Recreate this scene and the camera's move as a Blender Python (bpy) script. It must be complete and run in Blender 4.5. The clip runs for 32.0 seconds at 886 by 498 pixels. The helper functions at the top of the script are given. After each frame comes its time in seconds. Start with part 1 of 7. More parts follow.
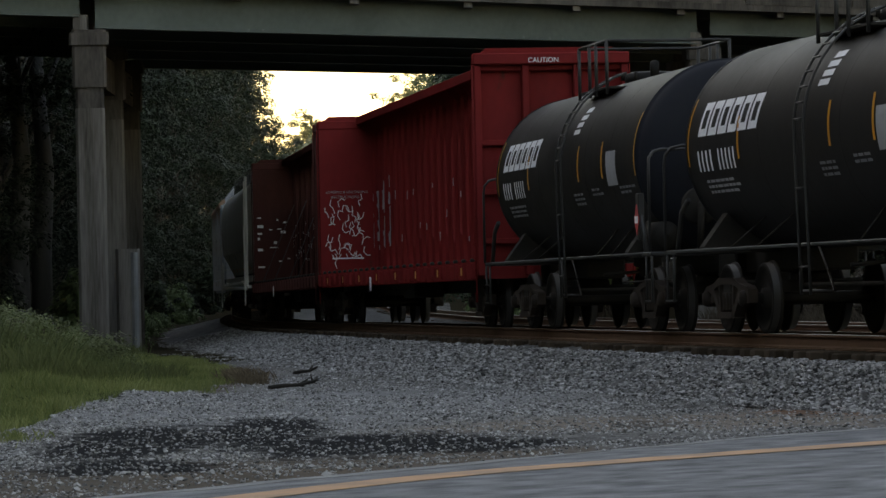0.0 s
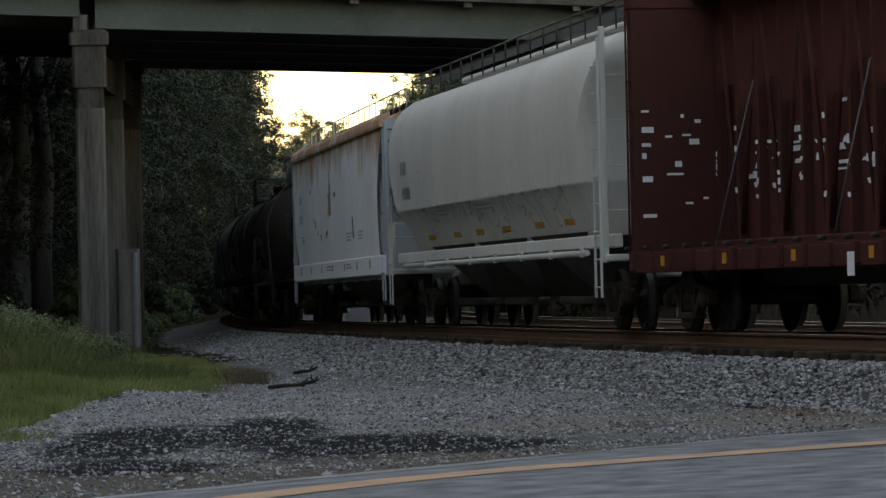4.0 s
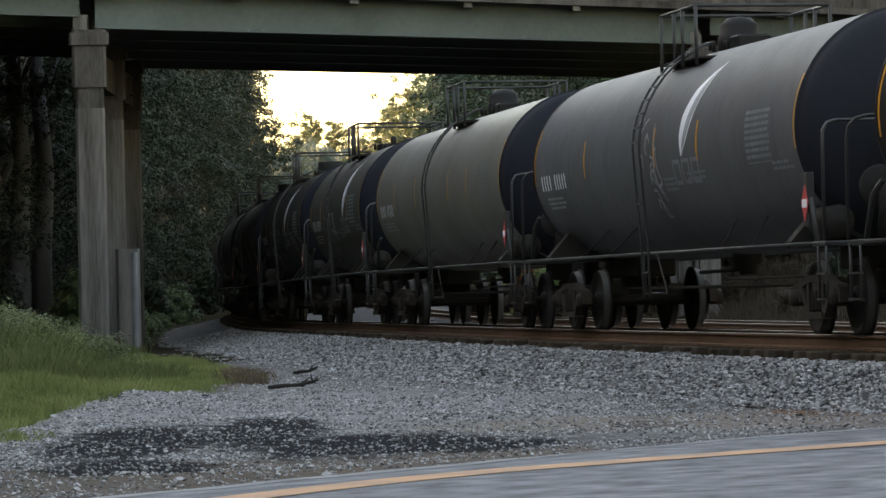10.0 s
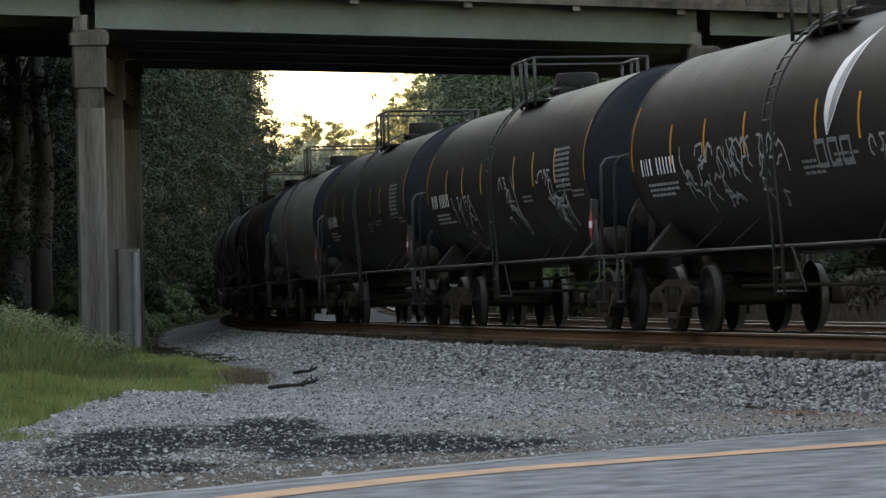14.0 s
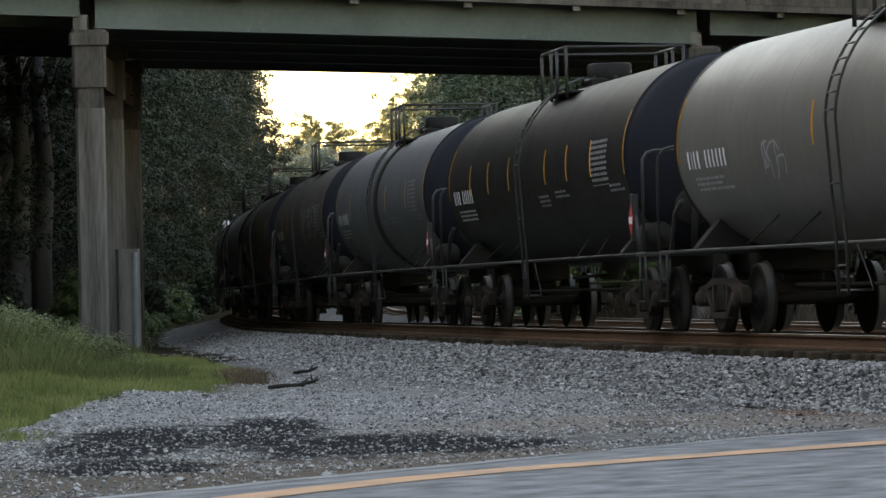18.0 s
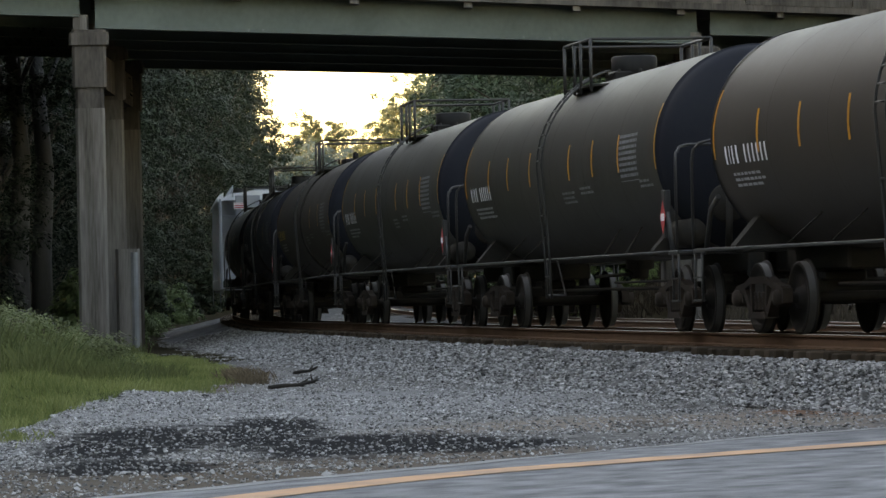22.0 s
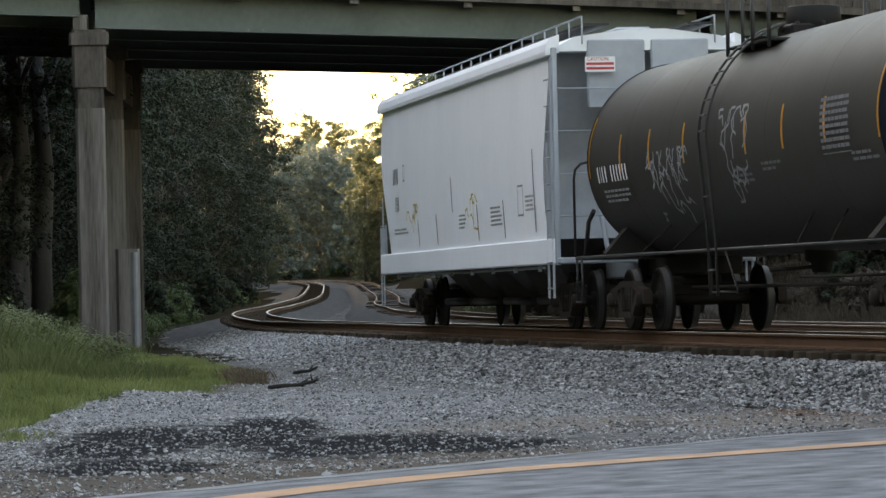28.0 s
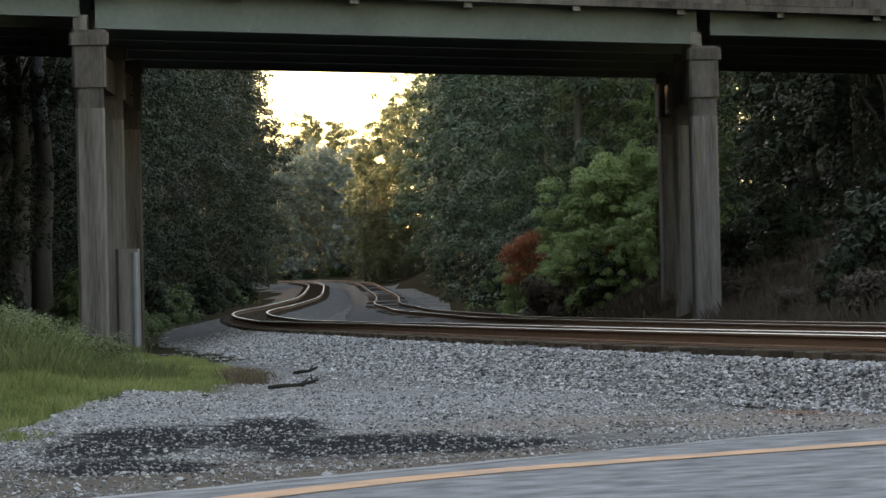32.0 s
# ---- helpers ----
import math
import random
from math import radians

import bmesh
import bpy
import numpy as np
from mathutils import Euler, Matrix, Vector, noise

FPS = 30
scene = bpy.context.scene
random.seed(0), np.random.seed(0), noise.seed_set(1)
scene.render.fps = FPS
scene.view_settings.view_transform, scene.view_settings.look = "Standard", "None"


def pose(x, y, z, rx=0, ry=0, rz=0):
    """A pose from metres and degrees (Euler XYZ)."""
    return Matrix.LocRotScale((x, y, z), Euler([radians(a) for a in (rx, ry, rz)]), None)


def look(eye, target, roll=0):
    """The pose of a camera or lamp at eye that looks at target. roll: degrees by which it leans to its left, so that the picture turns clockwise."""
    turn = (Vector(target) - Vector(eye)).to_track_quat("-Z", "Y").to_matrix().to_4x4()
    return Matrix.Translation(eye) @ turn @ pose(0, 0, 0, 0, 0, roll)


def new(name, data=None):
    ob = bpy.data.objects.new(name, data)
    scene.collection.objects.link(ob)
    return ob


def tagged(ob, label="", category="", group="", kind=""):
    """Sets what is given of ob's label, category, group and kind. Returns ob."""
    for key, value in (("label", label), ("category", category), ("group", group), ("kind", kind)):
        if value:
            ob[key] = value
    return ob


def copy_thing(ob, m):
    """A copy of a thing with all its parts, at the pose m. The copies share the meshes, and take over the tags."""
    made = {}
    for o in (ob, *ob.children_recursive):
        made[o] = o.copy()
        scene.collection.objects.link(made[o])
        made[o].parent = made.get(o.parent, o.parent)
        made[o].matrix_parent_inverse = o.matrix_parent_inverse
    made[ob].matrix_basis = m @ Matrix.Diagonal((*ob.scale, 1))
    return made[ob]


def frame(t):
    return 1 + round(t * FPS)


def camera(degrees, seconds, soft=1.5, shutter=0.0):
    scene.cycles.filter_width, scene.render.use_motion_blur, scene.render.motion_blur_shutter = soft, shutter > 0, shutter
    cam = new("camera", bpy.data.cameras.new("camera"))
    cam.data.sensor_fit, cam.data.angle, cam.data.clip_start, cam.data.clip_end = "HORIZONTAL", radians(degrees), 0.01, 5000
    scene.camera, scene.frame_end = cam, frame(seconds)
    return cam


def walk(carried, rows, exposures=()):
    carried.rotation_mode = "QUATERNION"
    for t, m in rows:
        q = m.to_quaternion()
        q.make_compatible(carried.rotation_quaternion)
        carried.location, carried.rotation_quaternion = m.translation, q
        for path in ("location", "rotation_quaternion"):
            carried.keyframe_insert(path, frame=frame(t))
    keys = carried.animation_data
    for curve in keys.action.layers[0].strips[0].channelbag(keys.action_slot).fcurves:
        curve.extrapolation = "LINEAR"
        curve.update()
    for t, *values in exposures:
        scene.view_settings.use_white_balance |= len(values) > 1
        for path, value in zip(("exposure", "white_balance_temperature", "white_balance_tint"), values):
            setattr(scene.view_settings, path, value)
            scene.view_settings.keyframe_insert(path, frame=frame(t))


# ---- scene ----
# z = 0 is the head of the near track's rails; the tripod stands beside a road.
CLIP = 32.0
EXPOSURE, KELVIN = 3.20, 9800.0
cam = camera(12.93, CLIP)
VIEW = pose(0.0, 0.0, 0.691) @ pose(0, 0, 0, 90.5465, 0, 0) @ pose(0, 0, 0, 0, 0, -1.257)
walk(cam, [(0.0, VIEW), (CLIP, VIEW)],
     exposures=[(t, EXPOSURE + e, KELVIN, 20.0) for t, e in ((0.0, -0.92), (3.0, -0.88), (6.0, -0.86), (7.0, -0.55), (8.0, -0.46), (9.0, -0.08), (10.0, 0.0), (20.0, 0.0), (CLIP, 0.05))])

# ---- light ----
SUN_WAY = Vector((-0.84, 0.48, 0.185)).normalized()
world = bpy.data.worlds.new("sky")
scene.world = world
world.use_nodes = True
wn = world.node_tree.nodes
sky = wn.new("ShaderNodeTexSky")
sky.sky_type = "NISHITA"
sky.sun_disc = False
sky.sun_elevation = math.asin(SUN_WAY.z)
sky.sun_rotation = math.atan2(SUN_WAY.x, SUN_WAY.y)
sky.dust_density = 0.8
wn["Background"].inputs["Strength"].default_value = 0.15
world.node_tree.links.new(sky.outputs["Color"], wn["Background"].inputs["Color"])
sun = new("sun", bpy.data.lights.new("sun", "SUN"))
sun.data.energy = 2.4
sun.data.angle = radians(0.6)
sun.data.color = (1.0, 0.84, 0.58)
sun.matrix_world = look(SUN_WAY * 300, (0, 0, 0))


# ---- materials ----
def rgba(c):
    return (c[0], c[1], c[2], 1.0)


def mat(name, base, dark=None, rough=0.6, gloss=0.5, metal=0.0, big=0.6, fine=14.0, bump=0.15, mix=0.6, stretch=(1, 1, 1), rust=None,
        rust_at=0.62, rust_scale=1.2, rough_var=0.12, spread=0.0, bump_size=0.01):
    """A weathered surface: two scales of noise between base and dark, optional rust blotches, bump from the fine noise.
    spread: how much single objects differ in brightness."""
    m = bpy.data.materials.new(name)
    m.use_nodes = True
    nt = m.node_tree
    N, LK = nt.nodes, nt.links
    b = N["Principled BSDF"]
    b.inputs["Metallic"].default_value = metal
    b.inputs["Specular IOR Level"].default_value = gloss
    tc = N.new("ShaderNodeTexCoord")
    mp = N.new("ShaderNodeMapping")
    mp.inputs["Scale"].default_value = stretch
    LK.new(tc.outputs["Object"], mp.inputs["Vector"])
    info = N.new("ShaderNodeObjectInfo")
    sh = N.new("ShaderNodeVectorMath")
    sh.operation = "ADD"
    sc = N.new("ShaderNodeMath")
    sc.operation = "MULTIPLY"
    sc.inputs[1].default_value = 37.0
    LK.new(info.outputs["Random"], sc.inputs[0])
    LK.new(mp.outputs["Vector"], sh.inputs[0])
    LK.new(sc.outputs[0], sh.inputs[1])
    n1 = N.new("ShaderNodeTexNoise")
    n1.inputs["Scale"].default_value = big
    n1.inputs["Detail"].default_value = 6
    n2 = N.new("ShaderNodeTexNoise")
    n2.inputs["Scale"].default_value = fine
    n2.inputs["Detail"].default_value = 4
    for n in (n1, n2):
        LK.new(sh.outputs[0], n.inputs["Vector"])
    add = N.new("ShaderNodeMath")
    add.operation = "MULTIPLY_ADD"
    add.inputs[1].default_value = 0.45
    LK.new(n2.outputs["Fac"], add.inputs[0])
    LK.new(n1.outputs["Fac"], add.inputs[2])
    ramp = N.new("ShaderNodeMapRange")
    ramp.inputs["From Min"].default_value = 0.5
    ramp.inputs["From Max"].default_value = 0.95
    ramp.inputs["To Max"].default_value = mix
    LK.new(add.outputs[0], ramp.inputs["Value"])
    mixn = N.new("ShaderNodeMix")
    mixn.data_type = "RGBA"
    mixn.inputs[6].default_value = rgba(base)
    mixn.inputs[7].default_value = rgba(dark or [c * 0.55 for c in base])
    LK.new(ramp.outputs["Result"], mixn.inputs[0])
    col = mixn.outputs[2]
    if rust:
        n3 = N.new("ShaderNodeTexNoise")
        n3.inputs["Scale"].default_value = rust_scale
        n3.inputs["Detail"].default_value = 9
        n3.inputs["Roughness"].default_value = 0.65
        LK.new(sh.outputs[0], n3.inputs["Vector"])
        r3 = N.new("ShaderNodeMapRange")
        r3.inputs["From Min"].default_value = rust_at
        r3.inputs["From Max"].default_value = rust_at + 0.08
        LK.new(n3.outputs["Fac"], r3.inputs["Value"])
        mr = N.new("ShaderNodeMix")
        mr.data_type = "RGBA"
        mr.inputs[7].default_value = rgba(rust)
        LK.new(r3.outputs["Result"], mr.inputs[0])
        LK.new(col, mr.inputs[6])
        col = mr.outputs[2]
    if spread:
        hsv = N.new("ShaderNodeHueSaturation")
        mv = N.new("ShaderNodeMapRange")
        mv.inputs["To Min"].default_value = 1 - spread
        mv.inputs["To Max"].default_value = 1 + spread
        LK.new(info.outputs["Random"], mv.inputs["Value"])
        LK.new(mv.outputs["Result"], hsv.inputs["Value"])
        LK.new(col, hsv.inputs["Color"])
        col = hsv.outputs["Color"]
    LK.new(col, b.inputs["Base Color"])
    rr = N.new("ShaderNodeMapRange")
    rr.inputs["To Min"].default_value = max(0.05, rough - rough_var)
    rr.inputs["To Max"].default_value = min(1.0, rough + rough_var)
    LK.new(add.outputs[0], rr.inputs["Value"])
    LK.new(rr.outputs["Result"], b.inputs["Roughness"])
    if bump:
        bp = N.new("ShaderNodeBump")
        bp.inputs["Strength"].default_value = bump
        bp.inputs["Distance"].default_value = bump_size
        LK.new(add.outputs[0], bp.inputs["Height"])
        LK.new(bp.outputs["Normal"], b.inputs["Normal"])
    return m


def leaf_mat(name, a, bcol, glow=0.35, spread=0.25, rough=0.55, each=0.22):
    """Leaves: colour varies leaf by leaf and tree by tree; some light comes through."""
    m = bpy.data.materials.new(name)
    m.use_nodes = True
    nt = m.node_tree
    N, LK = nt.nodes, nt.links
    out = N["Material Output"]
    b = N["Principled BSDF"]
    b.inputs["Roughness"].default_value = rough
    b.inputs["Specular IOR Level"].default_value = 0.15
    geo = N.new("ShaderNodeNewGeometry")
    info = N.new("ShaderNodeObjectInfo")
    tc = N.new("ShaderNodeTexCoord")
    nz = N.new("ShaderNodeTexNoise")
    nz.inputs["Scale"].default_value = 0.35
    nz.inputs["Detail"].default_value = 3
    LK.new(tc.outputs["Object"], nz.inputs["Vector"])
    av = N.new("ShaderNodeMath")
    av.operation = "MULTIPLY_ADD"
    av.inputs[1].default_value = each
    LK.new(geo.outputs["Random Per Island"], av.inputs[0])
    LK.new(nz.outputs["Fac"], av.inputs[2])
    mr = N.new("ShaderNodeMapRange")
    mr.inputs["From Min"].default_value = 0.36
    mr.inputs["From Max"].default_value = 0.62 + each
    LK.new(av.outputs[0], mr.inputs["Value"])
    mx = N.new("ShaderNodeMix")
    mx.data_type = "RGBA"
    mx.inputs[6].default_value = rgba(a)
    mx.inputs[7].default_value = rgba(bcol)
    LK.new(mr.outputs["Result"], mx.inputs[0])
    hsv = N.new("ShaderNodeHueSaturation")
    mv = N.new("ShaderNodeMapRange")
    mv.inputs["To Min"].default_value = 1 - spread
    mv.inputs["To Max"].default_value = 1 + spread
    LK.new(info.outputs["Random"], mv.inputs["Value"])
    LK.new(mv.outputs["Result"], hsv.inputs["Value"])
    LK.new(mx.outputs[2], hsv.inputs["Color"])
    LK.new(hsv.outputs["Color"], b.inputs["Base Color"])
    tr = N.new("ShaderNodeBsdfTranslucent")
    LK.new(hsv.outputs["Color"], tr.inputs["Color"])
    ms = N.new("ShaderNodeMixShader")
    ms.inputs[0].default_value = glow
    LK.new(b.outputs[0], ms.inputs[1])
    LK.new(tr.outputs[0], ms.inputs[2])
    LK.new(ms.outputs[0], out.inputs["Surface"])
    return m


M = {}
M["tank_black"] = mat("tank_black", (0.017, 0.0165, 0.0165), (0.032, 0.030, 0.027), gloss=0.07, rough=0.5, big=0.5, fine=9, bump=0.05, stretch=(1, 1, 0.35))
M["tank_dust"] = mat("tank_dust", (0.044, 0.038, 0.033), (0.070, 0.060, 0.051), gloss=0.12, rough=0.5, big=0.5, fine=9, bump=0.05, stretch=(1, 1, 0.3))
M["tank_grey"] = mat("tank_grey", (0.098, 0.102, 0.107), (0.064, 0.064, 0.063), gloss=0.12, rough=0.5, big=0.5, fine=9, bump=0.05, stretch=(1, 1, 0.3))
M["tank_blue"] = mat("tank_blue", (0.047, 0.052, 0.064), (0.036, 0.038, 0.044), gloss=0.07, rough=0.5, big=0.5, fine=9, bump=0.05, stretch=(1, 1, 0.3))
M["tank_olive"] = mat("tank_olive", (0.041, 0.040, 0.036), (0.066, 0.062, 0.054), gloss=0.12, rough=0.5, big=0.5, fine=9, bump=0.05, stretch=(1, 1, 0.3))
M["tank_pale"] = mat("tank_pale", (0.145, 0.140, 0.126), (0.105, 0.10, 0.087), gloss=0.18, rough=0.42, big=0.5, fine=9, bump=0.05, stretch=(1, 1, 0.3))
# same blue-black on pale cars too: the ends' shade is put into it
M["tank_head"] = mat("tank_head", (0.014, 0.016, 0.022), (0.022, 0.022, 0.024), gloss=0.07, rough=0.5, big=0.6, fine=9, bump=0.05)
M["under"] = mat("under", (0.020, 0.019, 0.018), (0.045, 0.038, 0.030), gloss=0.1, rough=0.7, big=2, fine=25, bump=0.2)
M["pipe"] = mat("pipe", (0.022, 0.022, 0.022), (0.045, 0.042, 0.038), gloss=0.4, rough=0.45, big=2, fine=25, bump=0.05)
M["cast"] = mat("cast", (0.026, 0.021, 0.018), (0.052, 0.038, 0.030), gloss=0.1, rough=0.75, big=3, fine=30, bump=0.3, spread=0.3)
M["wheel"] = mat("wheel", (0.018, 0.016, 0.015), (0.032, 0.027, 0.022), gloss=0.06, rough=0.6, big=3, fine=25, bump=0.1)
M["tread"] = mat("tread", (0.045, 0.043, 0.04), (0.028, 0.026, 0.024), gloss=0.2, rough=0.38, metal=0.0, big=3, fine=25, bump=0.02)
M["red"] = mat("red", (0.225, 0.026, 0.026), (0.115, 0.020, 0.019), gloss=0.0, rough=0.5, big=0.7, fine=8, bump=0.08, rust=(0.07, 0.035, 0.025), rust_at=0.66, stretch=(1, 1, 0.5))
M["maroon"] = mat("maroon", (0.092, 0.034, 0.030), (0.052, 0.024, 0.022), gloss=0.0, rough=0.65, big=0.7, fine=8, bump=0.1, rust=(0.06, 0.035, 0.028), rust_at=0.62, stretch=(1, 1, 0.5))
M["white"] = mat("white", (0.82, 0.84, 0.86), (0.72, 0.73, 0.74), gloss=0.0, rough=0.7, big=0.5, fine=7, bump=0.04, mix=0.5, stretch=(1, 1, 0.4))
M["grey_hopper"] = mat("grey_hopper", (0.60, 0.59, 0.555), (0.44, 0.425, 0.39), gloss=0.0, rough=0.7, big=0.5, fine=7, bump=0.05, stretch=(1, 1, 0.35))
M["hopper_end"] = mat("hopper_end", (0.40, 0.43, 0.46), (0.28, 0.29, 0.30), gloss=0.0, rough=0.55, big=0.7, fine=7, bump=0.05)
M["bay_grey"] = mat("bay_grey", (0.13, 0.128, 0.122), (0.06, 0.057, 0.052), gloss=0.0, rough=0.8, big=1.0, fine=9, bump=0.1)
M["orange"] = mat("orange", (0.62, 0.26, 0.03), (0.38, 0.16, 0.03), gloss=0.2, rough=0.4, bump=0.0, big=4)
M["paint_white"] = mat("paint_white", (0.80, 0.81, 0.82), (0.60, 0.60, 0.60), gloss=0.2, rough=0.5, bump=0.0, big=3)
M["paint_grey"] = mat("paint_grey", (0.33, 0.34, 0.35), (0.24, 0.24, 0.24), gloss=0.1, rough=0.55, bump=0.0, big=3)
M["paint_dim"] = mat("paint_dim", (0.20, 0.21, 0.22), (0.14, 0.14, 0.14), gloss=0.1, rough=0.6, bump=0.0, big=3)
M["paint_black"] = mat("paint_black", (0.03, 0.03, 0.035), (0.06, 0.06, 0.06), rough=0.5, bump=0.0, big=3)
M["paint_red"] = mat("paint_red", (0.55, 0.05, 0.05), (0.40, 0.05, 0.05), rough=0.5, bump=0.0, big=3)
M["paint_yellow"] = mat("paint_yellow", (0.60, 0.42, 0.03), (0.45, 0.32, 0.05), rough=0.5, bump=0.0, big=3)
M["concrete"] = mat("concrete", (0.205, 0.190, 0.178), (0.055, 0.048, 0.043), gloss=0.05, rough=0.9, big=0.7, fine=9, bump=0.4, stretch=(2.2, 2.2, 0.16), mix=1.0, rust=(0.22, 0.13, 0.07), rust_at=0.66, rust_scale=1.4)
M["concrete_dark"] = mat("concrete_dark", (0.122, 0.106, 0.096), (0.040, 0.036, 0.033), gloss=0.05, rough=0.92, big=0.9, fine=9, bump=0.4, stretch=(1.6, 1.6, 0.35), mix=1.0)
M["girder"] = mat("girder", (0.105, 0.127, 0.119), (0.068, 0.082, 0.075), gloss=0.15, rough=0.6, big=0.4, fine=6, bump=0.05, mix=0.8, rust=(0.13, 0.09, 0.06), rust_at=0.70, rust_scale=0.9)
M["girder_dark"] = mat("girder_dark", (0.15, 0.178, 0.168), (0.085, 0.095, 0.085), gloss=0.05, rough=0.75, big=0.5, fine=6, bump=0.05)
M["rail"] = mat("rail", (0.13, 0.070, 0.042), (0.075, 0.045, 0.03), gloss=0.1, rough=0.8, big=1.5, fine=20, bump=0.15)
M["rail_head_dull"] = mat("rail_head_dull", (0.20, 0.17, 0.15), (0.12, 0.09, 0.07), gloss=0.3, rough=0.5, big=0.7, fine=12, bump=0.02)
M["rail_head"] = mat("rail_head", (0.46, 0.44, 0.42), (0.26, 0.23, 0.20), rough=0.42, metal=1.0, big=0.7, fine=12, bump=0.02)
M["tie"] = mat("tie", (0.075, 0.055, 0.04), (0.035, 0.028, 0.022), gloss=0.05, rough=0.9, big=2, fine=18, bump=0.5, stretch=(1, 0.2, 1), spread=0.35)
M["bark"] = mat("bark", (0.10, 0.085, 0.07), (0.05, 0.042, 0.035), gloss=0.05, rough=0.9, big=1.5, fine=14, bump=0.6, stretch=(3, 3, 0.5))
M["bark_pale"] = mat("bark_pale", (0.105, 0.105, 0.105), (0.05, 0.05, 0.05), gloss=0.05, rough=0.9, big=1.5, fine=14, bump=0.6, stretch=(3, 3, 0.5))
# greens below natural foliage: the wood's deep shade is put into the colour
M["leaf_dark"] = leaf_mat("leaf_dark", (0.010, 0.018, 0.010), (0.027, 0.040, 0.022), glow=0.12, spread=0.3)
M["leaf_mid"] = leaf_mat("leaf_mid", (0.022, 0.042, 0.027), (0.068, 0.100, 0.058), glow=0.15)
M["leaf_fresh"] = leaf_mat("leaf_fresh", (0.055, 0.092, 0.040), (0.115, 0.160, 0.066), glow=0.2)
M["leaf_vine"] = leaf_mat("leaf_vine", (0.095, 0.155, 0.058), (0.27, 0.35, 0.135), glow=0.22, spread=0.12, each=0.4)
# pale blue-green leaves: the distance haze is put into the colour
M["leaf_hazy"] = leaf_mat("leaf_hazy", (0.058, 0.088, 0.085), (0.105, 0.135, 0.120), glow=0.2, spread=0.15)
# yellower leaves: warm evening sun is put into the colour as well
M["leaf_sunlit"] = leaf_mat("leaf_sunlit", (0.055, 0.075, 0.042), (0.115, 0.122, 0.064), glow=0.3, spread=0.15)
M["leaf_red"] = leaf_mat("leaf_red", (0.20, 0.058, 0.025), (0.30, 0.10, 0.04), glow=0.2)
M["grass"] = leaf_mat("grass", (0.085, 0.115, 0.040), (0.27, 0.29, 0.115), glow=0.3, each=0.5)
M["weed_leaf"] = leaf_mat("weed_leaf", (0.055, 0.082, 0.030), (0.170, 0.185, 0.080), glow=0.25, each=0.5)
M["straw"] = leaf_mat("straw", (0.080, 0.062, 0.046), (0.175, 0.135, 0.09), glow=0.2, each=0.5)
M["dry"] = leaf_mat("dry", (0.040, 0.032, 0.026), (0.085, 0.066, 0.048), glow=0.2, each=0.5)
M["turf"] = mat("turf", (0.060, 0.074, 0.026), (0.038, 0.045, 0.02), gloss=0, rough=0.95, big=0.5, fine=9, bump=0.8, bump_size=0.06)
M["leaf_litter"] = mat("leaf_litter", (0.042, 0.034, 0.024), (0.022, 0.024, 0.014), gloss=0, rough=0.95, big=0.4, fine=5, bump=0.6, bump_size=0.05)


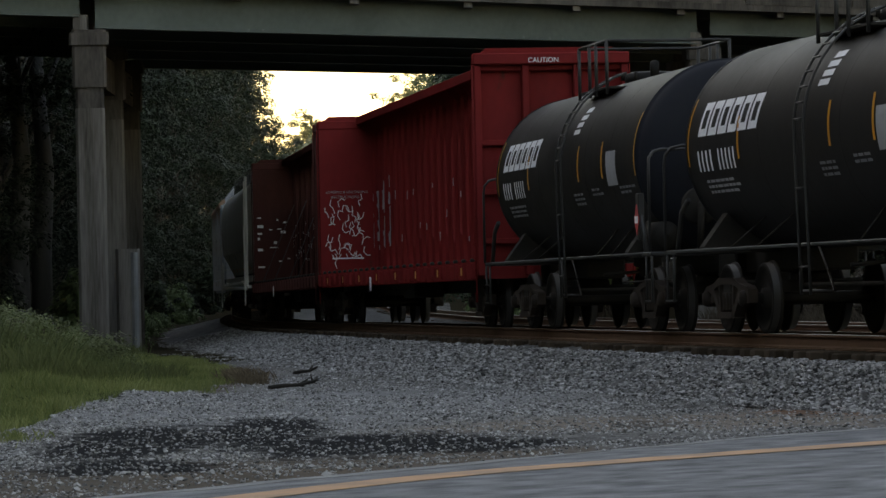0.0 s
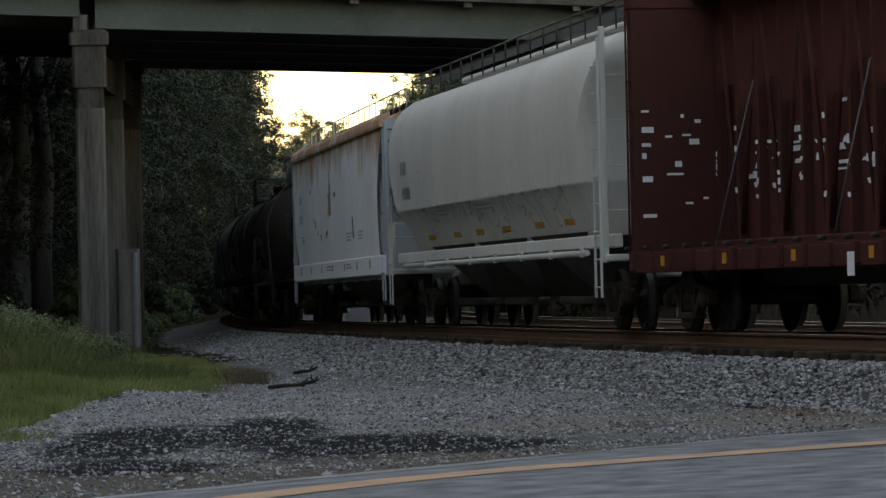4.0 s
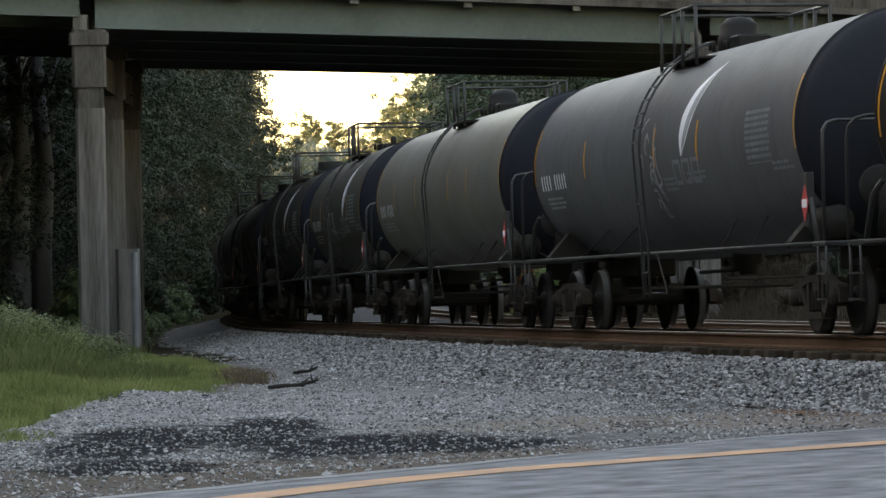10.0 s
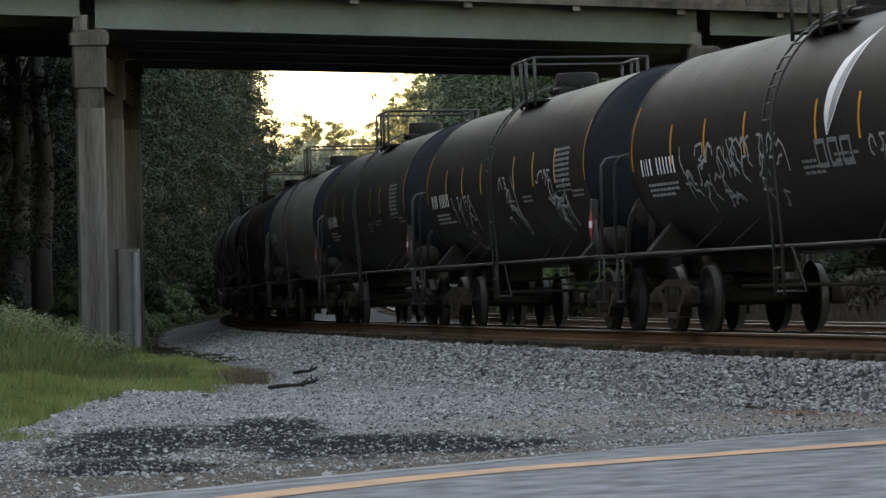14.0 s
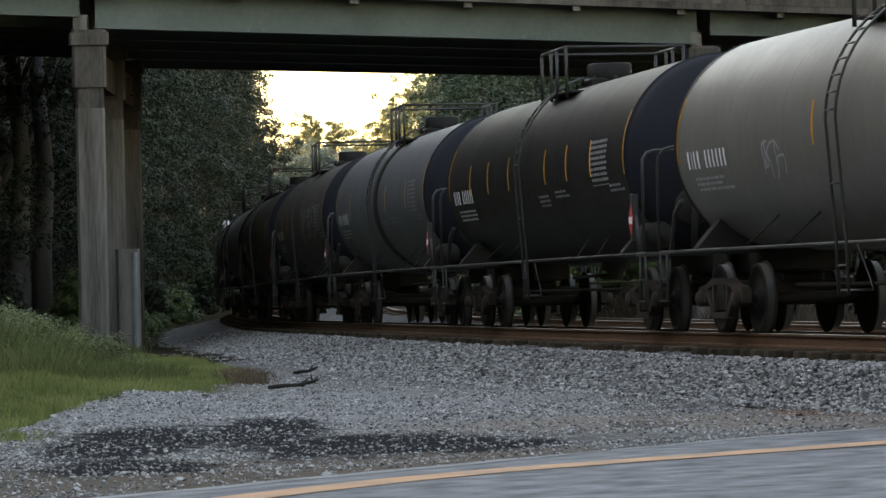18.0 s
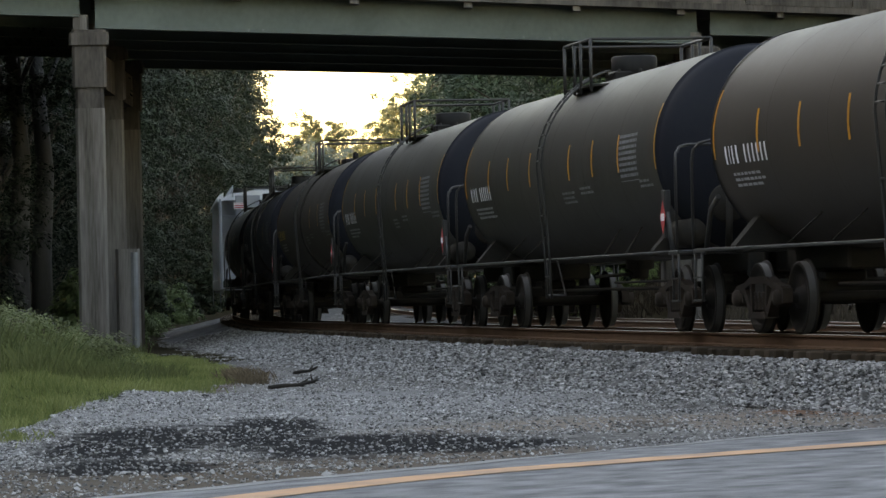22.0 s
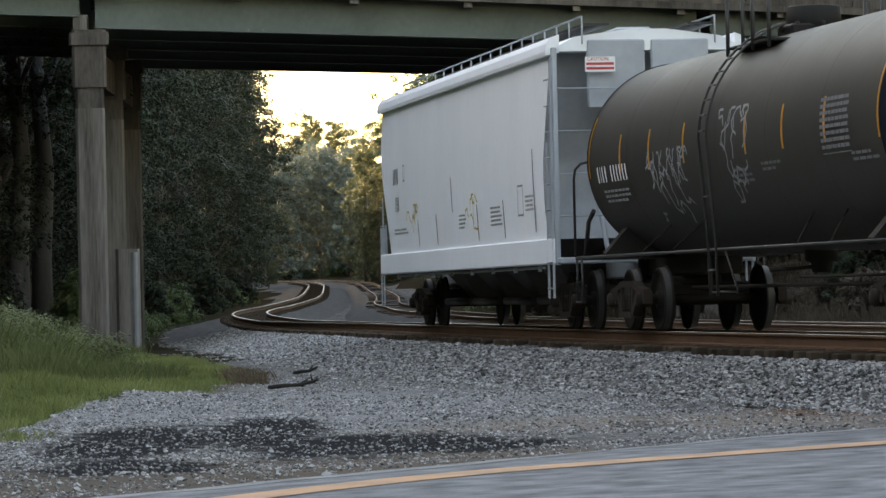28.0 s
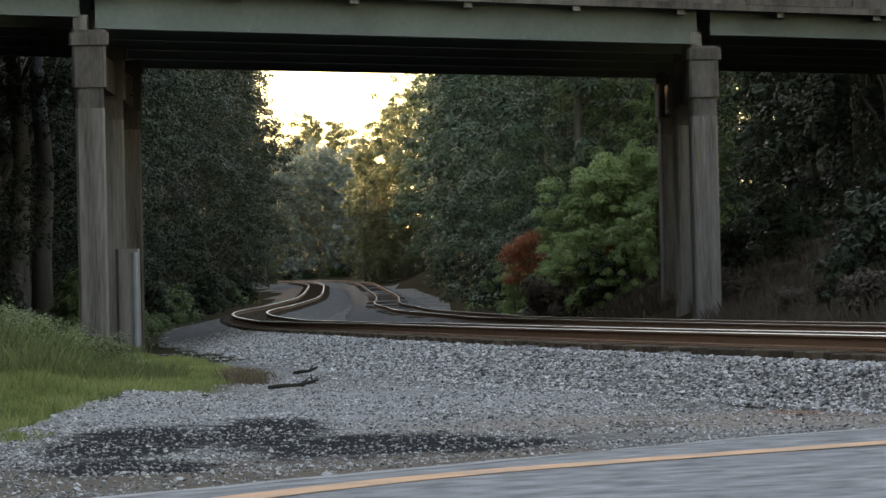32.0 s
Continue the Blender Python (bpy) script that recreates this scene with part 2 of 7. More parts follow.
# ---- building blocks ----
class Geo:
    """Collects points and faces for one mesh."""

    def __init__(self):
        self.v, self.f, self.mi, self.smooth = [], [], [], []

    def add(self, verts, faces, slot=0, smooth=False):
        o = len(self.v)
        self.v += [tuple(p) for p in verts]
        self.f += [tuple(i + o for i in q) for q in faces]
        self.mi += [slot] * len(faces)
        self.smooth += [smooth] * len(faces)
        return self

    def box(self, x0, x1, y0, y1, z0, z1, c=0.0, slot=0):
        """A box, its edges cut back by c."""
        if x0 > x1: x0, x1 = x1, x0
        if y0 > y1: y0, y1 = y1, y0
        if z0 > z1: z0, z1 = z1, z0
        c = min(c, (x1 - x0) * 0.45, (y1 - y0) * 0.45, (z1 - z0) * 0.45)
        if c <= 0:
            v = [(x, y, z) for x in (x0, x1) for y in (y0, y1) for z in (z0, z1)]
            return self.add(v, [(0, 1, 3, 2), (4, 6, 7, 5), (0, 4, 5, 1), (2, 3, 7, 6), (0, 2, 6, 4), (1, 5, 7, 3)], slot)
        loops = []
        for z, s in ((z0, c), (z0 + c, 0), (z1 - c, 0), (z1, c)):
            a, b, d, e = x0 + s, x1 - s, y0 + s, y1 - s
            loops.append([(a + c, d, z), (b - c, d, z), (b, d + c, z), (b, e - c, z), (b - c, e, z), (a + c, e, z), (a, e - c, z), (a, d + c, z)])
        v = [p for l in loops for p in l]
        f = [tuple(reversed(range(8))), tuple(range(24, 32))]
        for k in range(3):
            f += [(k * 8 + i, k * 8 + (i + 1) % 8, k * 8 + 8 + (i + 1) % 8, k * 8 + 8 + i) for i in range(8)]
        return self.add(v, f, slot)

    def tube(self, points, r, seg=8, slot=0, closed=False, caps=True, r_end=None):
        """A round bar along a polyline, tapering to r_end."""
        pts = [Vector(p) for p in points]
        n = len(pts)
        verts, faces = [], []
        up = None
        for i, p in enumerate(pts):
            a = pts[i - 1] if (i > 0 or closed) else p
            b = pts[(i + 1) % n] if (i < n - 1 or closed) else p
            d = (b - a).normalized()
            if up is None:
                up = Vector((0, 0, 1)) if abs(d.z) < 0.9 else Vector((0, 1, 0))
            side = d.cross(up)
            if side.length < 1e-4:
                side = d.cross(Vector((1, 0, 0)))
            side.normalize()
            up = side.cross(d).normalized()
            rr = r if r_end is None else r + (r_end - r) * i / max(1, n - 1)
            for k in range(seg):
                t = 2 * math.pi * k / seg
                verts.append(p + side * (math.cos(t) * rr) + up * (math.sin(t) * rr))
        m = n if closed else n - 1
        for i in range(m):
            j = (i + 1) % n
            faces += [(i * seg + k, i * seg + (k + 1) % seg, j * seg + (k + 1) % seg, j * seg + k) for k in range(seg)]
        self.add(verts, faces, slot, True)
        if caps and not closed:
            o = len(self.v) - len(verts)
            self.f += [tuple(o + k for k in reversed(range(seg))), tuple(o + (n - 1) * seg + k for k in range(seg))]
            self.mi += [slot] * 2
            self.smooth += [False] * 2
        return self

    def lathe(self, profile, origin=(0, 0, 0), axis="x", seg=32, slots=None, smooth=True):
        """Turns (along, radius) pairs about an axis."""
        verts, faces = [], []
        for a, r in profile:
            for k in range(seg):
                t = 2 * math.pi * k / seg
                c, s = math.cos(t) * r, math.sin(t) * r
                p = {"x": (a, c, s), "y": (c, a, s), "z": (c, s, a)}[axis]
                verts.append((p[0] + origin[0], p[1] + origin[1], p[2] + origin[2]))
        for i in range(len(profile) - 1):
            ring = [(i * seg + k, i * seg + (k + 1) % seg, (i + 1) * seg + (k + 1) % seg, (i + 1) * seg + k) for k in range(seg)]
            self.add([], [], 0)
            faces.append(ring)
        o = len(self.v)
        self.v += verts
        for i, ring in enumerate(faces):
            for q in ring:
                self.f.append(tuple(o + j for j in q))
                self.mi.append(slots[i] if slots else 0)
                self.smooth.append(smooth)
        return self

    def prism(self, outline, y0, y1, slot=0):
        """A flat (x, z) outline pushed from y0 to y1."""
        n = len(outline)
        v = [(x, y0, z) for x, z in outline] + [(x, y1, z) for x, z in outline]
        f = [tuple(range(n)), tuple(reversed(range(n, 2 * n)))]
        f += [(i, i + n, (i + 1) % n + n, (i + 1) % n) for i in range(n)]
        return self.add(v, f, slot)

    def prism_x(self, outline, x0, x1, slot=0):
        """A flat (y, z) outline pushed from x0 to x1."""
        n = len(outline)
        v = [(x0, y, z) for y, z in outline] + [(x1, y, z) for y, z in outline]
        f = [tuple(range(n)), tuple(reversed(range(n, 2 * n)))]
        f += [(i, i + n, (i + 1) % n + n, (i + 1) % n) for i in range(n)]
        return self.add(v, f, slot)

    def mesh(self, name, *mats):
        me = bpy.data.meshes.new(name)
        me.from_pydata(self.v, [], self.f)
        for m in mats:
            me.materials.append(m)
        if len(mats) > 1:
            me.polygons.foreach_set("material_index", self.mi)
        me.polygons.foreach_set("use_smooth", self.smooth)
        bm = bmesh.new()
        bm.from_mesh(me)
        bmesh.ops.recalc_face_normals(bm, faces=bm.faces)
        bm.to_mesh(me)
        bm.free()
        return me


SHARED = {}


def part(name, geo, material, parent, label="", at=None, key=None):
    """Links one mesh as a part of parent. key: parts of the same key share their mesh; geo may then be a function."""
    if key is not None and key in SHARED:
        me = SHARED[key]
    else:
        g = geo() if callable(geo) else geo
        mats = material if isinstance(material, (list, tuple)) else [material]
        me = g if isinstance(g, bpy.types.Mesh) else g.mesh(name, *mats)
        if key is not None:
            SHARED[key] = me
    ob = new(name, me)
    ob.parent = parent
    if at is not None:
        ob.matrix_basis = at if isinstance(at, Matrix) else Matrix.Translation(at)
    if label:
        tagged(ob, label)
    return ob


def thing(name, label, category, group="", kind="", at=None):
    ob = tagged(new(name), label, category, group, kind)
    if at is not None:
        ob.matrix_basis = at
    return ob


def block(name, geo, material, label, category, group="", kind="", at=None):
    mats = material if isinstance(material, (list, tuple)) else [material]
    ob = tagged(new(name, geo.mesh(name, *mats)), label, category, group, kind)
    if at is not None:
        ob.matrix_basis = at
    return ob


# ---- the line of the tracks ----
# Distance along the track grows away from the camera; the curve is given by its bend at these distances.
BEND_AT = [-60, -10, 10, 30, 50, 75, 100, 130, 160, 200, 240, 290, 340, 400, 460]
BEND = [0.0, -0.0052, -0.0052, -0.001645, -0.001527, -0.001082, -0.000595, -0.001062, -0.001266, -0.000323, 0.000535, 0.000238, -0.000101, 0.0012, 0.0028]
RISE_AT = [-10, 20, 60, 100, 150, 200, 260, 330, 400, 460, 600]
RISE = [0.0, 0.0, -0.094, -0.305, -0.31, -0.238, 0.139, 0.733, 1.349, 1.839, 2.0]
LINE_S = np.arange(-470.0, 640.0, 1.0)
_c = np.interp(LINE_S, BEND_AT, BEND)
_c[LINE_S < -60] = 0
_h = np.cumsum(_c)
_h += math.radians(104.0) - np.interp(10.0, LINE_S, _h)
_x, _y = np.cumsum(np.cos(_h)), np.cumsum(np.sin(_h))
LINE_X = _x - np.interp(10.0, LINE_S, _x) + 7.77
LINE_Y = _y - np.interp(10.0, LINE_S, _y) + 37.61
LINE_H = _h


def on_line(s, n=0.0, up=0.0):
    """The place at distance s along the near track, n to its left, and the heading there."""
    x, y, h = (float(np.interp(s, LINE_S, a)) for a in (LINE_X, LINE_Y, LINE_H))
    z = float(np.interp(s, RISE_AT, RISE))
    return Vector((x - math.sin(h) * n, y + math.cos(h) * n, z + up)), h


def second(s):
    """The far track: its distance to the right of the near one, and how much lower it lies."""
    off = float(np.interp(s, [0, 40, 80, 130, 170, 210, 290, 400, 600], [6.6, 6.6, 6.9, 7.3, 7.3, 6.2, 5.4, 5.2, 5.2]))
    low = float(np.interp(s, [0, 60, 110], [-0.13, -0.12, 0.0]))
    return -off, low


GROUND = -0.8


def near_line(x, y):
    """Distance along and beside the near track of a place."""
    d = (LINE_X - x) ** 2 + (LINE_Y - y) ** 2
    i = int(np.argmin(d))
    h = LINE_H[i]
    return float(LINE_S[i]), float(-(x - LINE_X[i]) * math.sin(h) + (y - LINE_Y[i]) * math.cos(h))


def smooth(a, b, x):
    t = min(1.0, max(0.0, (x - a) / (b - a)))
    return t * t * (3 - 2 * t)


def ground_z(x, y):
    s, n = near_line(x, y)
    rail = float(np.interp(s, RISE_AT, RISE))
    far = smooth(60, 130, y)
    base = GROUND * (1 - far) + (rail - 0.75) * far + 0.006 * max(-8, min(8, x)) * (1 - far)
    z = base - 0.16 * smooth(-0.15, 0.5, (x + 2.89) * 0.795 - (y - 28.8) * 0.607 + 0.2)
    if n < -9.5:                                 # cutting beside the far track
        z += 3.0 * smooth(-10.5, -19, n) * smooth(60, 100, y) + 5 * smooth(-20, -60, n)
    if n > 5:
        z += 0.80 * smooth(6.8, 10.5, n) * smooth(45, 66, y) + 2.5 * smooth(14, 40, n)
    z += 0.05 * noise.noise(Vector((x * 0.35, y * 0.35, 0.0))) + 0.02 * noise.noise(Vector((x * 1.7, y * 1.7, 3.0)))
    return z


# ---- ground, road, tracks ----
def grid_lines(bands):
    out = []
    for a, b, step in bands:
        out += list(np.arange(a, b - 1e-6, step))
    return out + [bands[-1][1]]


def in_poly(x, y, poly):
    c = False
    j = len(poly) - 1
    for i in range(len(poly)):
        (xi, yi), (xj, yj) = poly[i], poly[j]
        if (yi > y) != (yj > y) and x < (xj - xi) * (y - yi) / (yj - yi) + xi:
            c = not c
        j = i
    return c


GRASS = [(-5.05, 41.0), (-4.78, 48.0), (-4.55, 52.0), (-4.05, 56.5), (-3.4, 63.5), (-3.65, 68.0), (-4.35, 78.0), (-5.4, 85.0), (-7.2, 96.0), (-8.5, 103.0), (-9.6, 106.5), (-16.0, 108.0), (-40.0, 80.0), (-40.0, 20.0), (-12, 20)]


def ground_kind(x, y):
    s, n = near_line(x, y)
    w = 0.5 * noise.noise(Vector((x * 0.8, y * 0.8, 5.0)))
    if in_poly(x + w * 0.6, y + w, GRASS):
        return 1
    if -10.3 - w * 0.5 < n < (14.0 if y < 56 else (8.0 if y < 70 else 4.6 if y < 84 else 3.7) + w * 0.7) and y > 18:
        return 0
    if y < 30:
        return 1
    return 2


def make_ground():
    xs = grid_lines([(-1600, -200, 200), (-200, -40, 16), (-40, -14, 2), (-14, 12, 0.4), (12, 40, 2), (40, 200, 16), (200, 1600, 200)])
    ys = grid_lines([(-800, -100, 100), (-100, 20, 12), (20, 72, 0.4), (72, 140, 1.0), (140, 420, 6), (420, 800, 40), (800, 3600, 400)])
    nx, ny = len(xs), len(ys)
    verts = [(x, y, ground_z(x, y)) for y in ys for x in xs]
    faces, kinds = [], []
    for j in range(ny - 1):
        for i in range(nx - 1):
            faces.append((j * nx + i, j * nx + i + 1, (j + 1) * nx + i + 1, (j + 1) * nx + i))
            kinds.append(ground_kind((xs[i] + xs[i + 1]) / 2, (ys[j] + ys[j + 1]) / 2))
    g = Geo()
    g.v, g.f, g.mi, g.smooth = verts, faces, kinds, [True] * len(faces)
    block("ground", g, [gravel_mat(), M["turf"], M["leaf_litter"]], "grey gravel lot, mown grass and woodland floor", "ground", kind="structure")


CINDERS = [(-1.95, 42.0, 0.75, 4.6), (-0.75, 37.6, 1.25, 2.9), (0.35, 36.2, 0.85, 1.6), (-3.2, 39.5, 0.95, 5.0), (-2.75, 33.6, 0.9, 1.6), (2.1, 40.5, 0.45, 1.4)]
PATCHES = [(-1.8, 50.0, 3.6, 9.0, 0.35, (0.30, 0.30, 0.31, 1)), (-2.6, 31.8, 2.4, 2.6, 0.8, (0.105, 0.085, 0.068, 1)), (-0.6, 33.4, 2.6, 2.2, 0.75, (0.12, 0.096, 0.078, 1)),
           (3.2, 40.9, 4.0, 2.6, 0.7, (0.20, 0.165, 0.14, 1)), (4.9, 43.6, 1.6, 3.0, 0.85, (0.15, 0.085, 0.058, 1)), (-3.5, 66.0, 0.55, 6.5, 0.9, (0.085, 0.055, 0.038, 1))]


def gravel_mat():
    """Crushed grey stone, trodden fine, with damp dark cinder patches of their own outline."""
    m = mat("gravel", (0.195, 0.188, 0.182), (0.085, 0.081, 0.077), rough=0.9, gloss=0.0, big=0.35, fine=26, bump=0.9, mix=0.9, bump_size=0.03)
    nt = m.node_tree
    N, LK = nt.nodes, nt.links
    b = N["Principled BSDF"]
    col = b.inputs["Base Color"].links[0].from_socket
    tc = N.new("ShaderNodeTexCoord")
    vor = N.new("ShaderNodeTexVoronoi")
    vor.inputs["Scale"].default_value = 16
    LK.new(tc.outputs["Object"], vor.inputs["Vector"])
    vm = N.new("ShaderNodeMix")
    vm.data_type = "RGBA"
    vm.blend_type = "MULTIPLY"
    vm.inputs[0].default_value = 0.75
    bw = N.new("ShaderNodeMapRange")
    bw.inputs["To Min"].default_value = 0.35
    bw.inputs["To Max"].default_value = 1.5
    sep = N.new("ShaderNodeSeparateColor")
    LK.new(vor.outputs["Color"], sep.inputs[0])
    LK.new(sep.outputs[0], bw.inputs["Value"])
    LK.new(col, vm.inputs[6])
    LK.new(bw.outputs["Result"], vm.inputs[7])
    col = vm.outputs[2]
    # cinder patches: centre, half sizes
    spots = [(cx, cy, ax, ay, 0.45 if k == 5 else 0.97, (0.022, 0.022, 0.023, 1)) for k, (cx, cy, ax, ay) in enumerate(CINDERS)]
    for cx, cy, ax, ay, much, tint in PATCHES + spots:
        mp = N.new("ShaderNodeMapping")
        mp.vector_type = "POINT"
        mp.inputs["Location"].default_value = (-cx / ax, -cy / ay, 0)
        mp.inputs["Scale"].default_value = (1 / ax, 1 / ay, 0)
        LK.new(tc.outputs["Object"], mp.inputs["Vector"])
        ln = N.new("ShaderNodeVectorMath")
        ln.operation = "LENGTH"
        LK.new(mp.outputs["Vector"], ln.inputs[0])
        nz = N.new("ShaderNodeTexNoise")
        nz.inputs["Scale"].default_value = 2.2
        nz.inputs["Detail"].default_value = 8
        nz.inputs["Roughness"].default_value = 0.72
        LK.new(tc.outputs["Object"], nz.inputs["Vector"])
        ad = N.new("ShaderNodeMath")
        ad.operation = "MULTIPLY_ADD"
        ad.inputs[1].default_value = 1.5
        LK.new(nz.outputs["Fac"], ad.inputs[0])
        LK.new(ln.outputs["Value"], ad.inputs[2])
        mr = N.new("ShaderNodeMapRange")
        mr.inputs["From Min"].default_value = 1.5
        mr.inputs["From Max"].default_value = 1.85
        mr.inputs["To Min"].default_value = much
        mr.inputs["To Max"].default_value = 0.0
        LK.new(ad.outputs[0], mr.inputs["Value"])
        mx = N.new("ShaderNodeMix")
        mx.data_type = "RGBA"
        mx.inputs[7].default_value = tint
        LK.new(mr.outputs["Result"], mx.inputs[0])
        LK.new(col, mx.inputs[6])
        col = mx.outputs[2]
    LK.new(col, b.inputs["Base Color"])
    return m


ROAD_A, ROAD_D = Vector((-2.89, 28.8)), Vector((0.607, 0.795))
ROAD_N = Vector((0.795, -0.607))


def road_place(u, w, up=0.0):
    p = ROAD_A + ROAD_D * u + ROAD_N * (w + float(np.interp(u, [0, 2.8, 5.1, 7.0, 9.8, 11.8], [0, -0.13, -0.22, -0.40, -0.38, -0.1])) * (1 - min(1.0, max(0.0, w / 4.0))))
    z = GROUND - 0.012 + 0.02 * min(1.0, w / 3.0) + 0.006 * max(-8, min(8, p.x)) + 0.75 * smooth(14, 17, u) * (1 - smooth(22, 28, u))
    return (p.x, p.y, z + up)


def strip(rows_u, w0, w1, up, thick):
    """A band of paving along the road, between two offsets that may be functions of u."""
    g = Geo()
    n = len(rows_u)
    f0 = w0 if callable(w0) else (lambda u: w0)
    f1 = w1 if callable(w1) else (lambda u: w1)
    v, f = [], []
    for u in rows_u:
        a, b = road_place(u, f0(u), up), road_place(u, f1(u), up)
        mid = road_place(u, (f0(u) + f1(u)) / 2, up)
        v += [(a[0], a[1], a[2] - thick), a, mid, b, (b[0], b[1], b[2] - thick)]
    for i in range(n - 1):
        f += [(i * 5 + k, i * 5 + k + 1, i * 5 + 6 + k, i * 5 + 5 + k) for k in range(4)]
    return g.add(v, f, 0, False)


def make_road():
    us = list(np.arange(-60, 60.1, 0.5))
    rag = lambda u: 0.10 * noise.noise(Vector((u * 0.9, 2.0, 0))) + 0.05 * noise.noise(Vector((u * 3.1, 7.0, 0)))
    asphalt = mat("asphalt", (0.265, 0.268, 0.274), (0.105, 0.106, 0.11), rough=0.85, gloss=0.05, big=1.4, fine=75, bump=1.0, bump_size=0.02, mix=1.0, stretch=(1, 1, 1))
    lie = [n for n in asphalt.node_tree.nodes if n.type == "MAPPING"][0]        # wear runs along the lanes
    lie.vector_type = "TEXTURE"
    lie.inputs["Rotation"].default_value = (0, 0, math.atan2(ROAD_D.y, ROAD_D.x))
    lie.inputs["Scale"].default_value = (0.7, 0.5, 1.0)
    block("road", strip(us, rag, 9.2, 0.0, 0.12), asphalt, "worn blue-grey asphalt road with a crumbling edge", "road", kind="structure")
    yellow = mat("road_yellow", (0.60, 0.335, 0.195), (0.33, 0.235, 0.18), gloss=0.03, rough=0.8, big=1.2, fine=30, bump=0.2, mix=0.9)
    white = mat("road_white", (0.60, 0.62, 0.66), (0.33, 0.34, 0.36), gloss=0.03, rough=0.8, big=1.2, fine=30, bump=0.2, mix=0.9)
    ym = lambda u: sum(float(np.interp(u + d, [-8, 0.2, 1.8, 3.9, 5.2, 7.06, 8.94, 14], [2.2, 1.28, 1.02, 0.92, 1.16, 1.62, 2.0, 2.6])) for d in (-0.8, -0.4, 0, 0.4, 0.8)) / 5
    block("road_line_yellow", strip(list(np.arange(-30, 26, 0.5)), lambda u: ym(u) - 0.08, lambda u: ym(u) + 0.42, 0.006, 0.004), yellow,
          "faded orange-yellow painted line on the asphalt", "road marking", kind="structure")
    block("road_edge", strip(us, lambda u: rag(u) + 0.02, lambda u: rag(u) + 0.26 + 0.08 * noise.noise(Vector((u * 1.7, 4.0, 0))), 0.005, 0.004),
          mat("road_edge", (0.30, 0.30, 0.30), (0.17, 0.165, 0.16), rough=0.9, gloss=0.02, big=1.5, fine=30, bump=0.6, mix=1.0), "pale crumbling edge of the asphalt", "road edge", kind="structure")
    block("road_line_white", strip(list(np.arange(-30, 26, 0.5)), 6.45, 6.58, 0.006, 0.004), white,
          "worn white painted line on the asphalt", "road marking", kind="structure")


def shoulder(s):
    """Half width of the ballast at its foot, camera side."""
    return float(np.interp(s, [0, 17, 32, 60, 120], [1.95, 2.1, 2.8, 3.7, 3.6]))


def make_ballast(name, which):
    ss = list(np.arange(-60, 120, 0.5)) + list(np.arange(120, 520, 4.0))
    g = Geo()
    for s in ss:
        if which == 0:
            prof = [(shoulder(s) + 0.25, GROUND - 0.25), (shoulder(s), GROUND + 0.02), (1.55, -0.33), (1.22, -0.27), (-1.22, -0.24), (-1.5, -0.3), (-2.9, GROUND + 0.1), (-3.4, GROUND - 0.2)]
            off, low = 0.0, 0.0
        else:
            off, low = second(s)
            prof = [(2.8, GROUND - 0.15), (2.4, GROUND + 0.15), (1.45, -0.24), (1.30, -0.19), (-1.30, -0.19), (-1.45, -0.24), (-2.7, GROUND + 0.1), (-3.2, GROUND - 0.2)]
        for k, (n, z) in enumerate(prof):
            p, _ = on_line(s, off + n, low + z)
            j = noise.noise(p * 1.3) * 0.05 + noise.noise(p * 4.0) * 0.03 if 0 < k < 7 else 0
            g.v.append((p.x, p.y, p.z + j))
    m = 8
    for i in range(len(ss) - 1):
        for k in range(m - 1):
            g.f.append((i * m + k, i * m + k + 1, (i + 1) * m + k + 1, (i + 1) * m + k))
    g.mi, g.smooth = [0] * len(g.f), [True] * len(g.f)
    block(name, g, M["ballast"], "grey crushed-stone ballast bank under the track", "ballast", kind="structure")


M["ballast"] = mat("ballast", (0.165, 0.162, 0.16), (0.07, 0.067, 0.065), rough=0.92, gloss=0.0, big=3.0, fine=22, bump=1.0, mix=1.0, bump_size=0.04)


